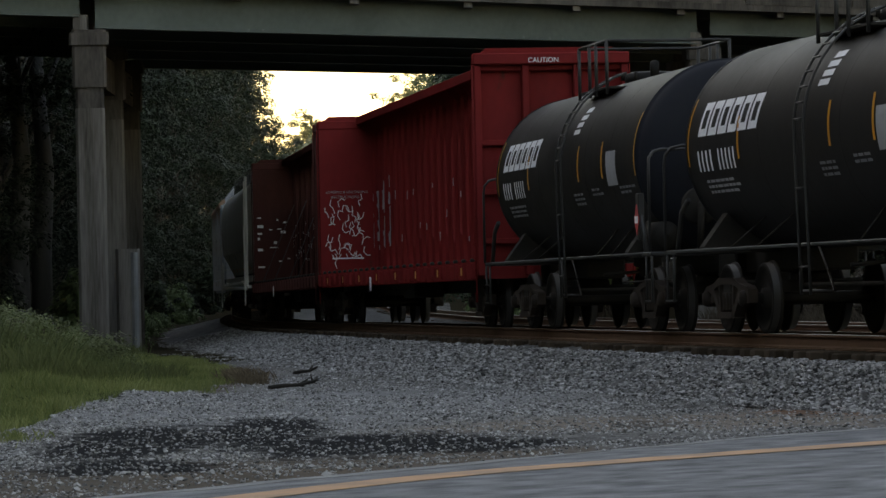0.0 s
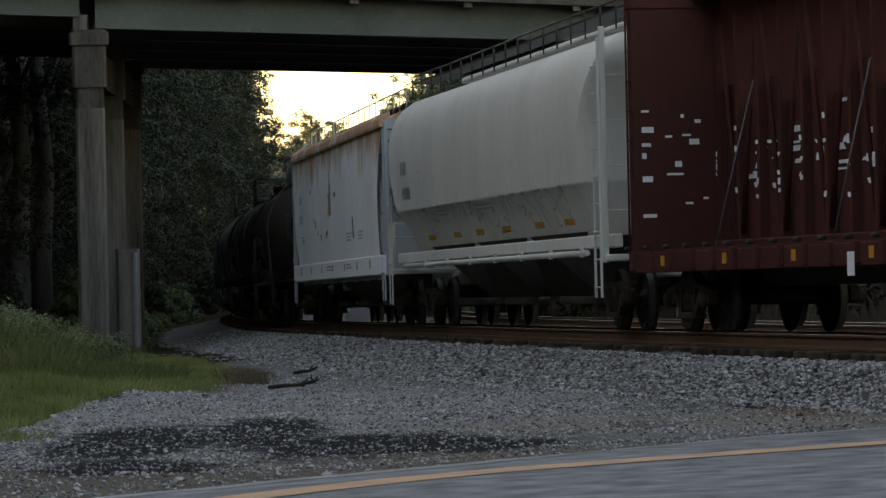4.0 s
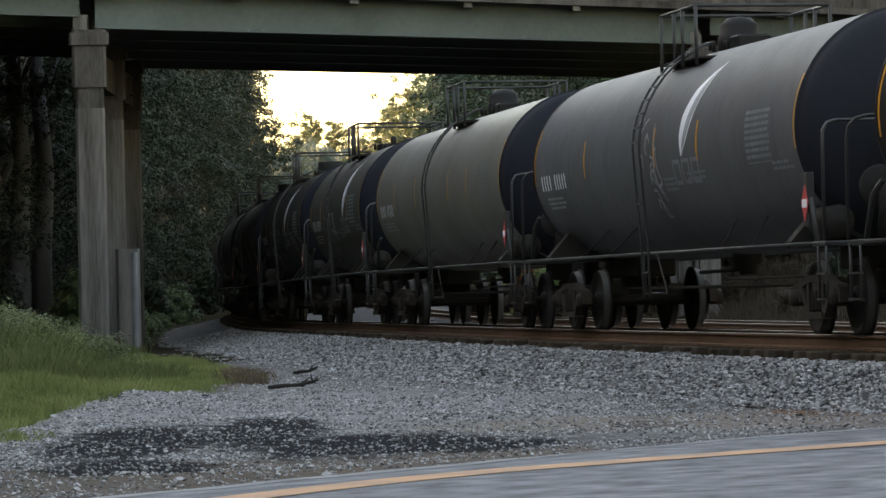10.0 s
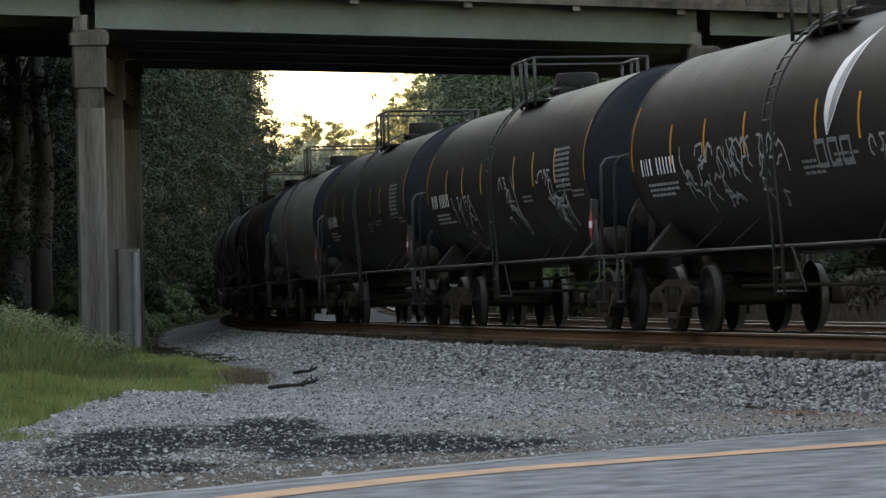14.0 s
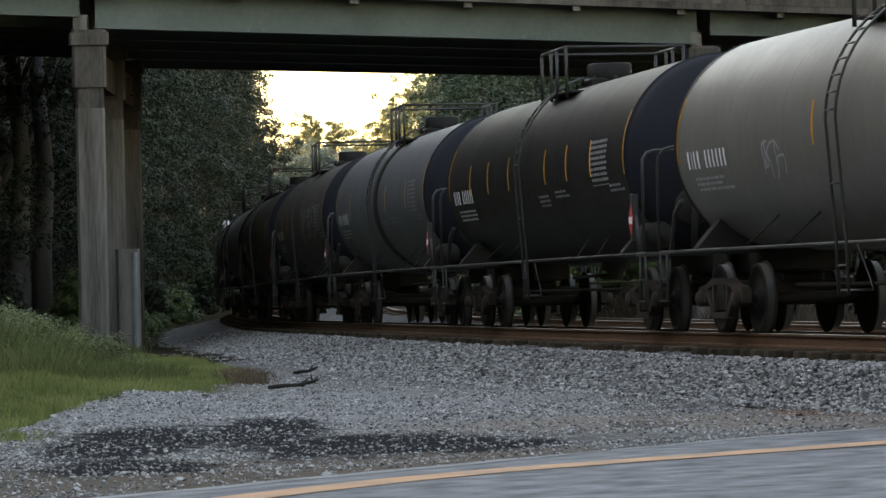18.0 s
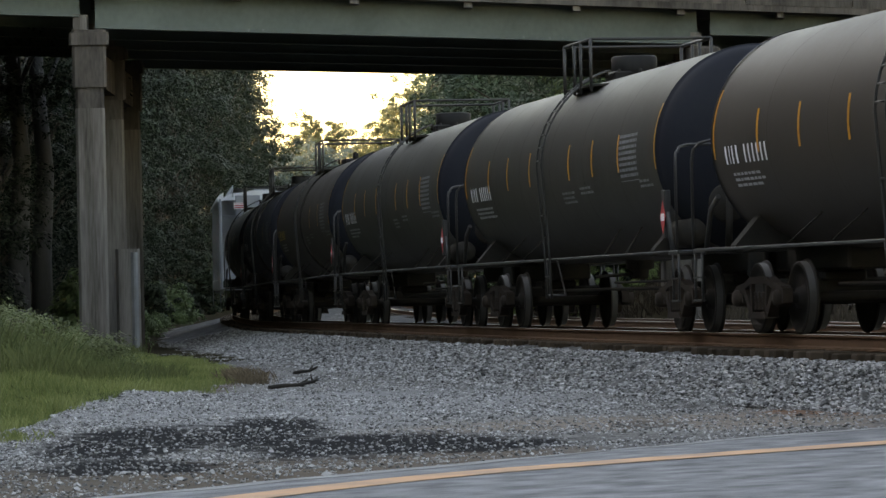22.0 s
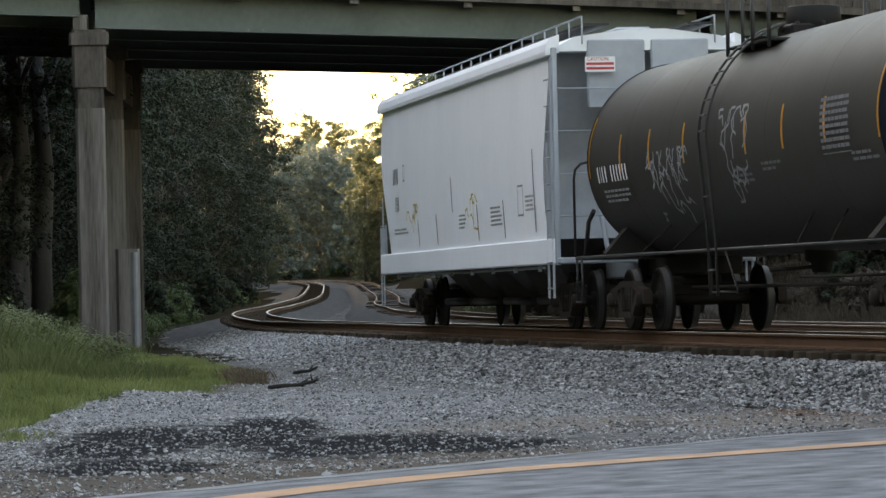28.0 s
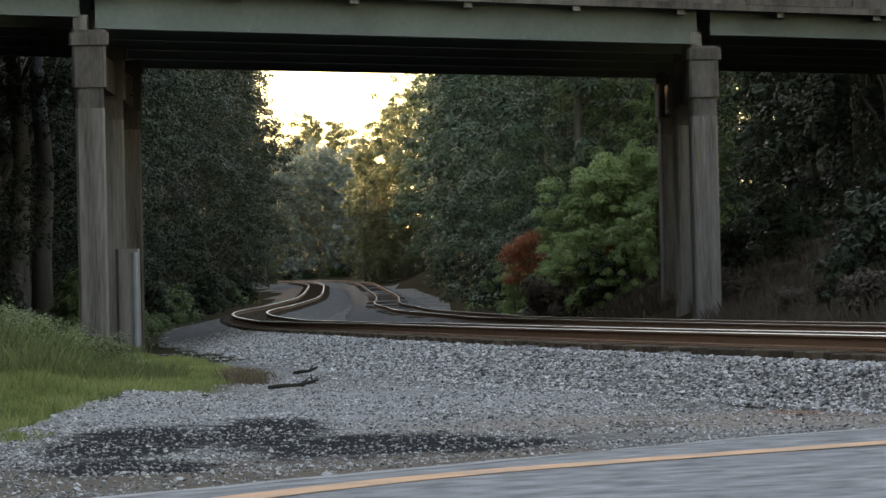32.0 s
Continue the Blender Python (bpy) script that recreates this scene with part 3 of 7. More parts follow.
def make_stones():
    """Loose crushed stone: on the near bank, and scattered over the lot."""
    rng = np.random.default_rng(5)
    cube = np.array([(x, y, z) for x in (-1, 1) for y in (-1, 1) for z in (-1, 1)], float)
    faces = np.array([(0, 1, 3, 2), (4, 6, 7, 5), (0, 4, 5, 1), (2, 3, 7, 6), (0, 2, 6, 4), (1, 5, 7, 3)])

    def heap(places, sizes):
        n = len(places)
        c = cube[None] * (sizes[:, None, None] * rng.uniform(0.45, 1.0, (n, 1, 3))) * rng.uniform(0.6, 1.15, (n, 8, 1))
        q = rng.normal(size=(n, 4))
        q /= np.linalg.norm(q, axis=1)[:, None]
        w, x, y, z = q.T
        R = np.stack([1 - 2 * (y * y + z * z), 2 * (x * y - w * z), 2 * (x * z + w * y), 2 * (x * y + w * z), 1 - 2 * (x * x + z * z), 2 * (y * z - w * x),
                      2 * (x * z - w * y), 2 * (y * z + w * x), 1 - 2 * (x * x + y * y)], 1).reshape(n, 3, 3)
        v = np.einsum("nij,nkj->nki", R, c) * np.array([1.15, 1.15, 0.72]) + places[:, None, :]
        f = (faces[None] + (np.arange(n) * 8)[:, None, None]).reshape(-1, 4)
        return v.reshape(-1, 3), f

    def stone_mesh(name, places, sizes, material):
        v, f = heap(np.array(places), np.array(sizes))
        me = bpy.data.meshes.new(name)
        me.from_pydata(v.tolist(), [], f.tolist())
        me.materials.append(material)
        return me

    pl, sz = [], []
    for _ in range(58000):
        s = 14 + 92 * rng.random() ** 1.35
        w = shoulder(s)
        n = rng.uniform(1.38, w + 0.35)
        z = float(np.interp(n, [1.2, 1.55, w, w + 0.3], [-0.275, -0.33, GROUND + 0.02, GROUND + 0.03]))
        p, _ = on_line(s, n, 0)
        pl.append((p.x, p.y, p.z + z + rng.uniform(-0.01, 0.03)))
        sz.append(rng.uniform(0.012, 0.030) * (1.5 if rng.random() < 0.04 else 1))
    tagged(new("ballast_stones", stone_mesh("ballast_stones", pl, sz, M["stone"])), "grey crushed ballast stones heaped along the track", "ballast stones", kind="stuff")
    pl, sz = [], []
    while len(pl) < 46000:
        y = rng.uniform(29, 66) if rng.random() < 0.85 else rng.uniform(66, 100)
        x = rng.uniform(-0.125, 0.125) * y
        rel = Vector((x, y)) - ROAD_A
        if rel.dot(ROAD_N) > -0.1 or in_poly(x, y, GRASS):
            continue
        s, n = near_line(x, y)
        if n < shoulder(s) + 0.1:
            continue
        pale = noise.noise(Vector((x * 0.5, y * 0.5, 9.0)))
        cinder = any(((x - a) / c) ** 2 + ((y - b) / d) ** 2 < 0.9 for a, b, c, d in CINDERS[:5])
        brown = any(((x - a) / c) ** 2 + ((y - b) / d) ** 2 < 1.0 for a, b, c, d, _, _ in PATCHES[1:])
        if rng.random() > (0.13 if cinder else 0.20 if brown else 0.52 + 0.7 * pale):
            continue
        pl.append((x, y, ground_z(x, y) + rng.uniform(-0.004, 0.012)))
        sz.append((0.005 + 0.013 * rng.random() ** 1.8) * (1.9 if rng.random() < 0.04 else 1))
    tagged(new("gravel_stones", stone_mesh("gravel_stones", pl, sz, M["stone"])), "loose grey and pale gravel scattered on the lot", "gravel", kind="stuff")


def stone_mat():
    m = mat("stone", (0.305, 0.30, 0.298), (0.20, 0.194, 0.188), rough=0.85, gloss=0.05, big=2, fine=30, bump=0.2)
    nt = m.node_tree
    N, LK = nt.nodes, nt.links
    b = N["Principled BSDF"]
    col = b.inputs["Base Color"].links[0].from_socket
    geo = N.new("ShaderNodeNewGeometry")
    mr = N.new("ShaderNodeMapRange")
    mr.inputs["To Min"].default_value = 0.22
    mr.inputs["To Max"].default_value = 1.72
    LK.new(geo.outputs["Random Per Island"], mr.inputs["Value"])
    h = N.new("ShaderNodeHueSaturation")
    LK.new(mr.outputs["Result"], h.inputs["Value"])
    LK.new(col, h.inputs["Color"])
    LK.new(h.outputs["Color"], b.inputs["Base Color"])
    return m


M["stone"] = stone_mat()
RAIL_PROFILE = [(-0.075, -0.175), (-0.075, -0.162), (-0.012, -0.145), (-0.010, -0.045), (-0.036, -0.034), (-0.036, -0.006), (-0.028, 0.0),
                (0.028, 0.0), (0.036, -0.006), (0.036, -0.034), (0.010, -0.045), (0.012, -0.145), (0.075, -0.162), (0.075, -0.175)]


def make_track(which):
    t = thing("track", "rusty steel rails on weathered wooden ties", "railway track", group="railway tracks", kind="structure")
    ss = list(np.arange(-60, 130, 1.0)) + list(np.arange(130, 520, 2.5))
    for side in (1, -1):
        g = Geo()
        m = len(RAIL_PROFILE)
        for s in ss:
            off, low = second(s) if which else (0.0, 0.0)
            for n, z in RAIL_PROFILE:
                p, _ = on_line(s, off + side * 0.753 + n, low + z - (0.024 * smooth(100, 60, s) if side < 0 and not which else 0.0))
                g.v.append(tuple(p))
        for i in range(len(ss) - 1):
            for k in range(m):
                j = (k + 1) % m
                g.f.append((i * m + k, i * m + j, (i + 1) * m + j, (i + 1) * m + k))
                g.mi.append(1 if k in (6, 5, 7) else 0)
                g.smooth.append(False)
        part("rail", g, [M["rail"], M["rail_head_dull" if which else "rail_head"]], t, "rust-brown rail with a polished head")
    tie = Geo().box(-0.115, 0.115, -1.3, 1.3, -0.36, -0.185, 0.015).mesh("tie", M["tie"])
    plate = Geo().box(-0.10, 0.10, -0.19, 0.19, -0.187, -0.172, 0.004)
    count = 0
    s = 8.0
    rest = Geo()
    while s < 430:
        off, low = second(s) if which else (0.0, 0.0)
        p, h = on_line(s, off, low)
        rz = math.degrees(h) + random.uniform(-1.2, 1.2)
        sx = random.uniform(-0.06, 0.06)
        if count < 200:
            part("tie", tie, M["tie"], t, at=pose(p.x, p.y, p.z + random.uniform(-0.012, 0.006), 0, 0, rz) @ pose(0, sx, 0))
        else:
            mtx = pose(p.x, p.y, p.z, 0, 0, rz)
            b = Geo().box(-0.115, 0.115, -1.3, 1.3, -0.36, -0.185)
            rest.add([mtx @ Vector(v) for v in b.v], b.f)
        if which == 0 and s < 66:
            for side in (1, -1):
                part("tie_plate", plate, M["rail"], t, at=pose(p.x, p.y, p.z, 0, 0, rz) @ pose(0, side * 0.753, 0), key="tie_plate")
        count += 1
        s += 0.53
    tagged(part("far_ties", rest, M["tie"], t), kind="stuff")


# ---- the road bridge ----
PIER_L, PIER_R = Vector((-9.58, 107.0)), Vector((8.1, 120.5))
BRIDGE_D = (PIER_R - PIER_L).normalized()
BENT = Vector((-0.01, 1.0)).normalized()          # the bents stand along the railway, the deck crosses it at a slant
SOFFIT = 7.95


def bent_frame(base, dist=0.0, along=0.0):
    """x along the deck, y along the bent (away), skewed."""
    p = base + BRIDGE_D * along + BENT * dist
    return p


def skew_box(g, a0, a1, b0, b1, z0, z1, base, slot=0):
    """A box whose sides follow the deck and the bent."""
    v = []
    for a in (a0, a1):
        for b in (b0, b1):
            p = base + BRIDGE_D * a + BENT * b
            for z in (z0, z1):
                v.append((p.x, p.y, z))
    return g.add(v, [(0, 1, 3, 2), (4, 6, 7, 5), (0, 4, 5, 1), (2, 3, 7, 6), (0, 2, 6, 4), (1, 5, 7, 3)], slot)


def column(g, base, dist, half, z0, z1, square):
    """A column with cut corners, its sides along square."""
    p = base + BENT * dist
    d, e = square
    c = 0.07
    out = [(-half + c, -half), (half - c, -half), (half, -half + c), (half, half - c), (half - c, half), (-half + c, half), (-half, half - c), (-half, -half + c)]
    v = [(p.x + d.x * a + e.x * b, p.y + d.y * a + e.y * b, z) for z in (z0, z1) for a, b in out]
    f = [tuple(range(8)), tuple(range(8, 16))] + [(i, (i + 1) % 8, 8 + (i + 1) % 8, 8 + i) for i in range(8)]
    return g.add(v, f)


def make_pier(base, patch):
    """Three square columns in a row, each with a stepped head, tied by a beam under the girders."""
    t = thing("bridge_pier", "weathered concrete bridge pier with square columns and stepped heads", "bridge pier", group="bridge piers")
    sq = (Vector((0.995, 0.1)), Vector((-0.1, 0.995)))
    top = SOFFIT - 0.05
    for k, dist in enumerate((0.0, 7.3, 14.6)):
        gz = ground_z(base.x, base.y + dist)
        col = part("column", column(Geo(), base, dist, 0.40, gz - 0.8, top - 2.14, sq), M["concrete"], t, "stained concrete column with pale lime streaks")
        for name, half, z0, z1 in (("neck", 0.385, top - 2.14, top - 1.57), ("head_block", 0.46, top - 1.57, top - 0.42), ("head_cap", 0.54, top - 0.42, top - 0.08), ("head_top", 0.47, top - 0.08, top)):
            part(name, column(Geo(), base, dist, half, z0, z1, sq), M["concrete_dark"], col, "dark brown mottled concrete")
    tie = Geo()
    skew_box(tie, -0.26, 0.26, 0.3, 14.3, top - 1.45, top - 0.5, base)
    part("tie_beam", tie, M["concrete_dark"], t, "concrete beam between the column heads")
    for dist in (0.0, 3.7, 7.3, 11.0, 14.6):
        b = Geo()
        skew_box(b, -0.46, -0.02, dist - 0.3, dist + 0.3, top, top + 0.42, base)
        part("bearing_block", b, M["concrete"], t, "short concrete bearing block")
    if patch:
        gz = ground_z(base.x, base.y)
        jacket = part("repair_jacket", column(Geo(), base + Vector((0.62, 0.0)), 4.6, 0.34, gz - 0.3, 1.95, sq), M["concrete"], t, "paler concrete repair at the foot of a column")
        part("lime_stain", column(Geo(), base + Vector((0.84, -0.32)), 4.6, 0.10, gz - 0.3, 1.85, sq), M["paint_dim"], jacket, "pale grey mortar patch")




def make_bridge():
    t = thing("road_bridge", "steel-girder road bridge with a concrete deck over the railway", "bridge")
    spans = [(-30.0, -0.25, 0.30), (0.25, 22.05, 0.0), (22.6, 60.0, 0.30)]
    for a0, a1, lift in spans:
        for k, dist in enumerate((-0.25, 3.6, 7.3, 11.0, 14.8)):
            g = Geo()
            z0 = SOFFIT + lift - 0.06 * k
            z1 = SOFFIT + 1.02
            skew_box(g, a0, a1, dist - 0.012, dist + 0.012, z0 + 0.03, z1, PIER_L)
            skew_box(g, a0, a1, dist - 0.17, dist + 0.17, z0, z0 + 0.035, PIER_L)
            skew_box(g, a0, a1, dist - 0.17, dist + 0.17, z1 - 0.03, z1, PIER_L)
            x = a0 + 0.4
            while k == 0 and x < a1:
                skew_box(g, x, x + 0.02, dist + 0.012, dist + 0.15, z0 + 0.035, z1 - 0.03, PIER_L)
                x += 2.4
            part("girder", g, M["girder"] if k == 0 else M["girder_dark"], t, "pale green painted steel girder" if k == 0 else "")
        if a1 - a0 < 23:
            for q in (4.6, 9.8, 15.6, 19.5):
                g = Geo()
                skew_box(g, q, q + 0.06, -0.2, 14.7, SOFFIT + 0.25, SOFFIT + 0.85, PIER_L)
                part("cross_frame", g, M["girder_dark"], t)
    g = Geo()
    skew_box(g, -30, 60, -1.15, 15.7, SOFFIT + 1.02, SOFFIT + 1.28, PIER_L)
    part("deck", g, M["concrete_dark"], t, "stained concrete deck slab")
    for d0, d1 in ((-1.17, -0.92), (15.5, 15.75)):
        x = -30.0
        while x < 60:
            g = Geo()
            skew_box(g, x, x + 4.46, d0, d1, SOFFIT + 1.22, SOFFIT + 2.15, PIER_L)
            part("parapet", g, M["concrete_dark"], t, "mossy concrete parapet panel")
            x += 4.5
    x = -28.0
    while x < 58:
        g = Geo()
        skew_box(g, x, x + 0.3, -1.0, -0.35, SOFFIT + 0.86, SOFFIT + 1.02, PIER_L)
        part("overhang_bracket", g, M["concrete"], t, "small concrete block under the deck edge")
        x += 4.1
    for x in (5.3, 5.8, 15.2, 15.7, 16.2, 16.7):
        g = Geo()
        skew_box(g, x, x + 0.07, -0.42, -0.10, SOFFIT + 0.02, SOFFIT + 0.10, PIER_L)
        part("flange_clip", g, M["girder_dark"], t)


# ---- trees and plants ----
def leaf_cloud(centres, radii, per, size, rng, flat=0.8):
    """Leaves as small folded diamonds, in clumps."""
    n = len(centres) * per
    c = np.repeat(np.array(centres), per, 0)
    r = np.repeat(np.array(radii), per)[:, None]
    d = rng.normal(size=(n, 3))
    d /= np.linalg.norm(d, axis=1)[:, None]
    d[:, 2] = np.where(d[:, 2] < -0.35, -d[:, 2], d[:, 2])        # few leaves hang under a clump
    p = c + d * r * (rng.random((n, 1)) ** 0.18) * np.array([1, 1, flat])
    face = d + np.array([0, 0, 0.5]) + rng.normal(size=(n, 3)) * 0.28    # leaves turn outwards and up
    a = np.cross(face, rng.normal(size=(n, 3)))
    a /= np.linalg.norm(a, axis=1)[:, None]
    b = np.cross(face, a)
    b /= np.linalg.norm(b, axis=1)[:, None]
    s = size * rng.uniform(0.6, 1.3, (n, 1))
    v = np.stack([p - a * s, p + b * s * 0.8, p + a * s], 1).reshape(-1, 3)
    f = np.arange(n * 3).reshape(n, 3)
    return v, f


def leaf_mesh(name, v, f, material):
    me = bpy.data.meshes.new(name)
    me.from_pydata(v.tolist(), [], f.tolist())
    me.materials.append(material)
    return me


def make_tree(label, height, spread, leaf, bark, seed, low=0.25, clumps=84, per=135, size=0.17, group="woodland trees"):
    """Trunk, limbs, and a crown of leaf clumps with an uneven outline."""
    rng = np.random.default_rng(seed)
    t = thing("tree", label, "tree", group=group)
    g = Geo()
    lean = rng.normal(size=2) * 0.03 * height
    trunk = [(lean[0] * k * k + 0.12 * rng.normal(), lean[1] * k * k + 0.12 * rng.normal(), height * 0.86 * k - 0.4 * (k == 0)) for k in np.linspace(0, 1, 8)]
    g.tube(trunk, height * 0.016, 8, r_end=0.05)
    part("trunk", g, bark, t)
    limbs = Geo()
    cs, rs = [], []
    lobes = rng.uniform(0.65, 1.2, 9)
    for k in range(clumps):
        h = low + (1 - low) * (k + rng.random()) / clumps
        ang = k * 2.39996 + rng.normal() * 0.5
        env = math.sin(math.pi * min(1, max(0.02, (h - low * 0.75) / (1.03 - low * 0.75))) ** 0.75) ** 0.5
        lobe = lobes[int(ang / (2 * math.pi) * 9) % 9] * (0.85 + 0.3 * math.sin(h * 17 + ang * 2 + seed))
        rad = spread * env * lobe * (0.62 + 0.38 * rng.random() ** 0.5)
        base = np.array([lean[0] * h * h, lean[1] * h * h, height * h])
        c = base + np.array([math.cos(ang) * rad, math.sin(ang) * rad, rng.normal() * 0.3])
        big = rng.uniform(0.75, 1.35) * (0.75 + 0.032 * height)
        for j in range(4):                       # every mass is a bunch of smaller sprays
            o = rng.normal(size=3) * big * 0.62 * (j > 0)
            cs.append(c + o)
            rs.append(big * (0.80 if j == 0 else rng.uniform(0.35, 0.6)))
        if k % 3 == 0:
            q = np.array([lean[0] * h * h, lean[1] * h * h, max(0.5, height * (h - 0.13) * 0.86)])
            limbs.tube([q, (q + c) / 2 + np.array([0, 0, 0.25]), c], height * 0.0045, 5, r_end=0.02, caps=False)
    part("branchwork", limbs, bark, t)
    v, f = leaf_cloud(cs, rs, per, size, rng)
    part("crown", leaf_mesh("crown", v, f, leaf), None, t)
    return t


def make_bush(label, width, height, leaf, seed, clumps=60, per=80, size=0.13, name="bush", category="bush", group="trackside bushes"):
    rng = np.random.default_rng(seed)
    t = thing(name, label, category, group=group)
    g = Geo()
    cs, rs = [], []
    for k in range(clumps):
        ang, u = rng.uniform(0, 2 * math.pi), rng.random() ** 0.6
        h = rng.random() ** 0.8
        lump = 0.75 + 0.35 * math.sin(ang * 3 + seed) + 0.2 * math.sin(ang * 7)
        c = np.array([math.cos(ang) * width * u * (1 - 0.45 * h) * lump, math.sin(ang) * width * u * (1 - 0.45 * h) * lump, height * h * (0.75 + 0.25 * lump)])
        cs.append(c)
        rs.append(rng.uniform(0.3, 0.6))
        if k % 6 == 0:
            g.tube([(0, 0, -0.3), tuple(c * 0.5), tuple(c)], 0.03, 5, r_end=0.01, caps=False)
    part("stemwork", g, M["bark"], t)
    v, f = leaf_cloud(cs, rs, per, size, rng)
    part("foliage", leaf_mesh("foliage", v, f, leaf), None, t)
    return t


def view_x(px, d):
    """A place across the view, px of the way from the middle to the edge, at depth d."""
    return px * d * math.tan(math.radians(12.93 / 2))


def plant(ob, x, y, scale=1.0, sink=0.1, turn=None, tall=1.0):
    c = copy_thing(ob, Matrix.LocRotScale((x, y, ground_z(x, y) - sink), Euler((0, 0, random.uniform(0, 6.28) if turn is None else turn)), None))
    c.scale = (scale, scale, scale * tall * random.uniform(0.92, 1.1))
    return c


def make_woods():
    rnd = random.Random(11)
    dark = [make_tree("tall broadleaf tree in the woods, leaf colour darkened for shade", 27, 4.8, M["leaf_dark"], M["bark"], 1 + k, low=0.04, clumps=46, per=200, size=0.09) for k in range(3)]
    mid = [make_tree("leafy green broadleaf tree beside the railway", 19, 4.2, M["leaf_mid"], M["bark"], 21 + k, low=0.05, clumps=40, per=130, size=0.13) for k in range(3)]
    fresh = [make_tree("fresh green broadleaf tree on the cutting bank", 12, 3.6, M["leaf_fresh"], M["bark"], 25, low=0.08, clumps=40, per=170, size=0.09)]
    gold = [make_tree("tall tree with evening sun put into its yellow-green leaf colour", 22, 4.4, M["leaf_sunlit"], M["bark"], 31 + k, low=0.05, clumps=44, per=110, size=0.2) for k in range(2)]
    pale = [make_tree("slim tree with a pale bare trunk in the woods", 20, 3.0, M["leaf_dark"], M["bark_pale"], 71, low=0.5, clumps=24, per=120, size=0.12)]
    far_dark = [make_tree("broadleaf tree along the railway, leaf colour darkened for shade", 27, 4.8, M["leaf_dark"], M["bark"], 81 + k, low=0.04, clumps=46, per=75, size=0.18) for k in range(3)]
    edge = [make_tree("tall tree at the edge of the woods, leaf colour darkened for shade", 27, 4.8, M["leaf_dark"], M["bark"], 11 + k, low=0.03, clumps=46, per=170, size=0.115) for k in range(2)]
    far_mid = [make_tree("distant green broadleaf tree", 20, 4.4, M["leaf_mid"], M["bark"], 85 + k, low=0.05, clumps=42, per=70, size=0.2) for k in range(2)]
    hazy = [make_tree("distant tree at the far bend, haze put into its leaf colour", 18, 4.6, M["leaf_hazy"], M["bark"], 88 + k, low=0.05, clumps=42, per=75, size=0.22) for k in range(2)]
    vine = [make_bush("mound of bright green climbing vine over shrubs", 2.6, 6.0, M["leaf_vine"], 41 + k, clumps=85, per=330, size=0.07, name="vine_thicket", category="vines") for k in range(2)]
    bush = [make_bush("undergrowth bush by the railway, leaf colour darkened for shade", 2.0, 2.6, M["leaf_dark"], 51, per=52, size=0.14), make_bush("green bush growing beside the track", 1.7, 2.0, M["leaf_fresh"], 52, per=52, size=0.125)]
    brush = make_bush("dry brown brush on the cutting bank", 1.7, 1.3, M["dry"], 57, clumps=50, per=80, size=0.10)
    redb = make_bush("small shrub with rust-red leaves", 0.75, 1.6, M["leaf_red"], 61, clumps=26, per=150, size=0.06)
    protos = edge + far_dark + far_mid + hazy + dark + mid + fresh + gold + pale + vine + bush + [redb, brush]

    def line_x(d):
        return float(np.interp(d, LINE_Y, LINE_X))

    def wood(kind, px, d, scale, tall=1.0):
        plant(rnd.choice(kind), view_x(px, d), d, scale, tall=tall)

    # the left wood: a closed wall of trees along the line from the bridge to the far bend
    for k in range(22):
        d = 128 + 100 * (k / 22)
        plant(rnd.choice(far_dark if k % 2 else dark), line_x(d) - 8.6 - rnd.uniform(0, 1.2) - (k % 2) * 3.2, d, rnd.uniform(0.95, 1.15))
    for k in range(40):
        d = 228 + 236 * (k / 40)
        plant(rnd.choice(edge if k % 2 == 0 and d < 370 else far_dark), line_x(d) - 8.0 - rnd.uniform(0, 1.2) - (k % 2) * 3.4, d, rnd.uniform(0.9, 1.15))
    for k in range(9):
        d = 117 + 3.6 * k
        plant(rnd.choice(dark + pale + pale), -14.2 - 2.4 * (k % 3) - rnd.random(), d, rnd.uniform(0.9, 1.05))
    for k in range(32):
        d = 122 + 200 * (k / 32)
        plant(rnd.choice(bush), line_x(d) - rnd.uniform(5.6, 7.5), d, rnd.uniform(0.6, 1.1))
    for k in range(28):
        d = 132 + 90 * (k / 28)
        plant(bush[1], line_x(d) - rnd.uniform(4.0, 5.6), d, rnd.uniform(0.22, 0.42))
    for px, d in ((-0.957, 121), (-0.905, 126), (-0.99, 132)):
        plant(pale[0], view_x(px, d), d, 1.15, turn=1.0)
    # unseen tall trees added before the bridge, beside the grass, to shade the cars
    for k in range(12):
        d = 90 + 1.9 * k
        plant(rnd.choice(far_dark), -0.1133 * d - 7.4 - 3.6 * (k % 2) - rnd.random(), d, rnd.uniform(1.0, 1.15))
    # the right wood, on the bank beyond the far track
    for k in range(46):
        d = 172 + 290 * (k / 46)
        x = line_x(d) + 14.5 + rnd.uniform(0, 2.0) + (k % 2) * 4.5
        plant(rnd.choice(mid if d < 240 else far_mid), x, d, rnd.uniform(0.95, 1.2))
    for k in range(24):
        d = 128 + rnd.random() * 46
        plant(rnd.choice(dark + far_dark), max(15.0, line_x(d) + 22) + rnd.random() * 11, d, rnd.uniform(0.8, 1.05))
    for px, d, s in [(0.37, 176, 1.0), (0.47, 172, 0.95), (0.60, 170, 0.9)]:
        wood(fresh, px, d, s)
    for px, d, s in [(0.275, 157, 0.80), (0.335, 155, 1.0), (0.385, 158, 0.92), (0.425, 156, 0.80), (0.475, 155, 0.84), (0.53, 158, 0.80), (0.20, 158, 0.45), (0.24, 154, 0.42), (0.44, 150, 0.5), (0.38, 150, 0.5), (0.32, 150, 0.55), (0.27, 151, 0.5), (0.16, 154, 0.4)]:
        wood(vine, px, d, s)
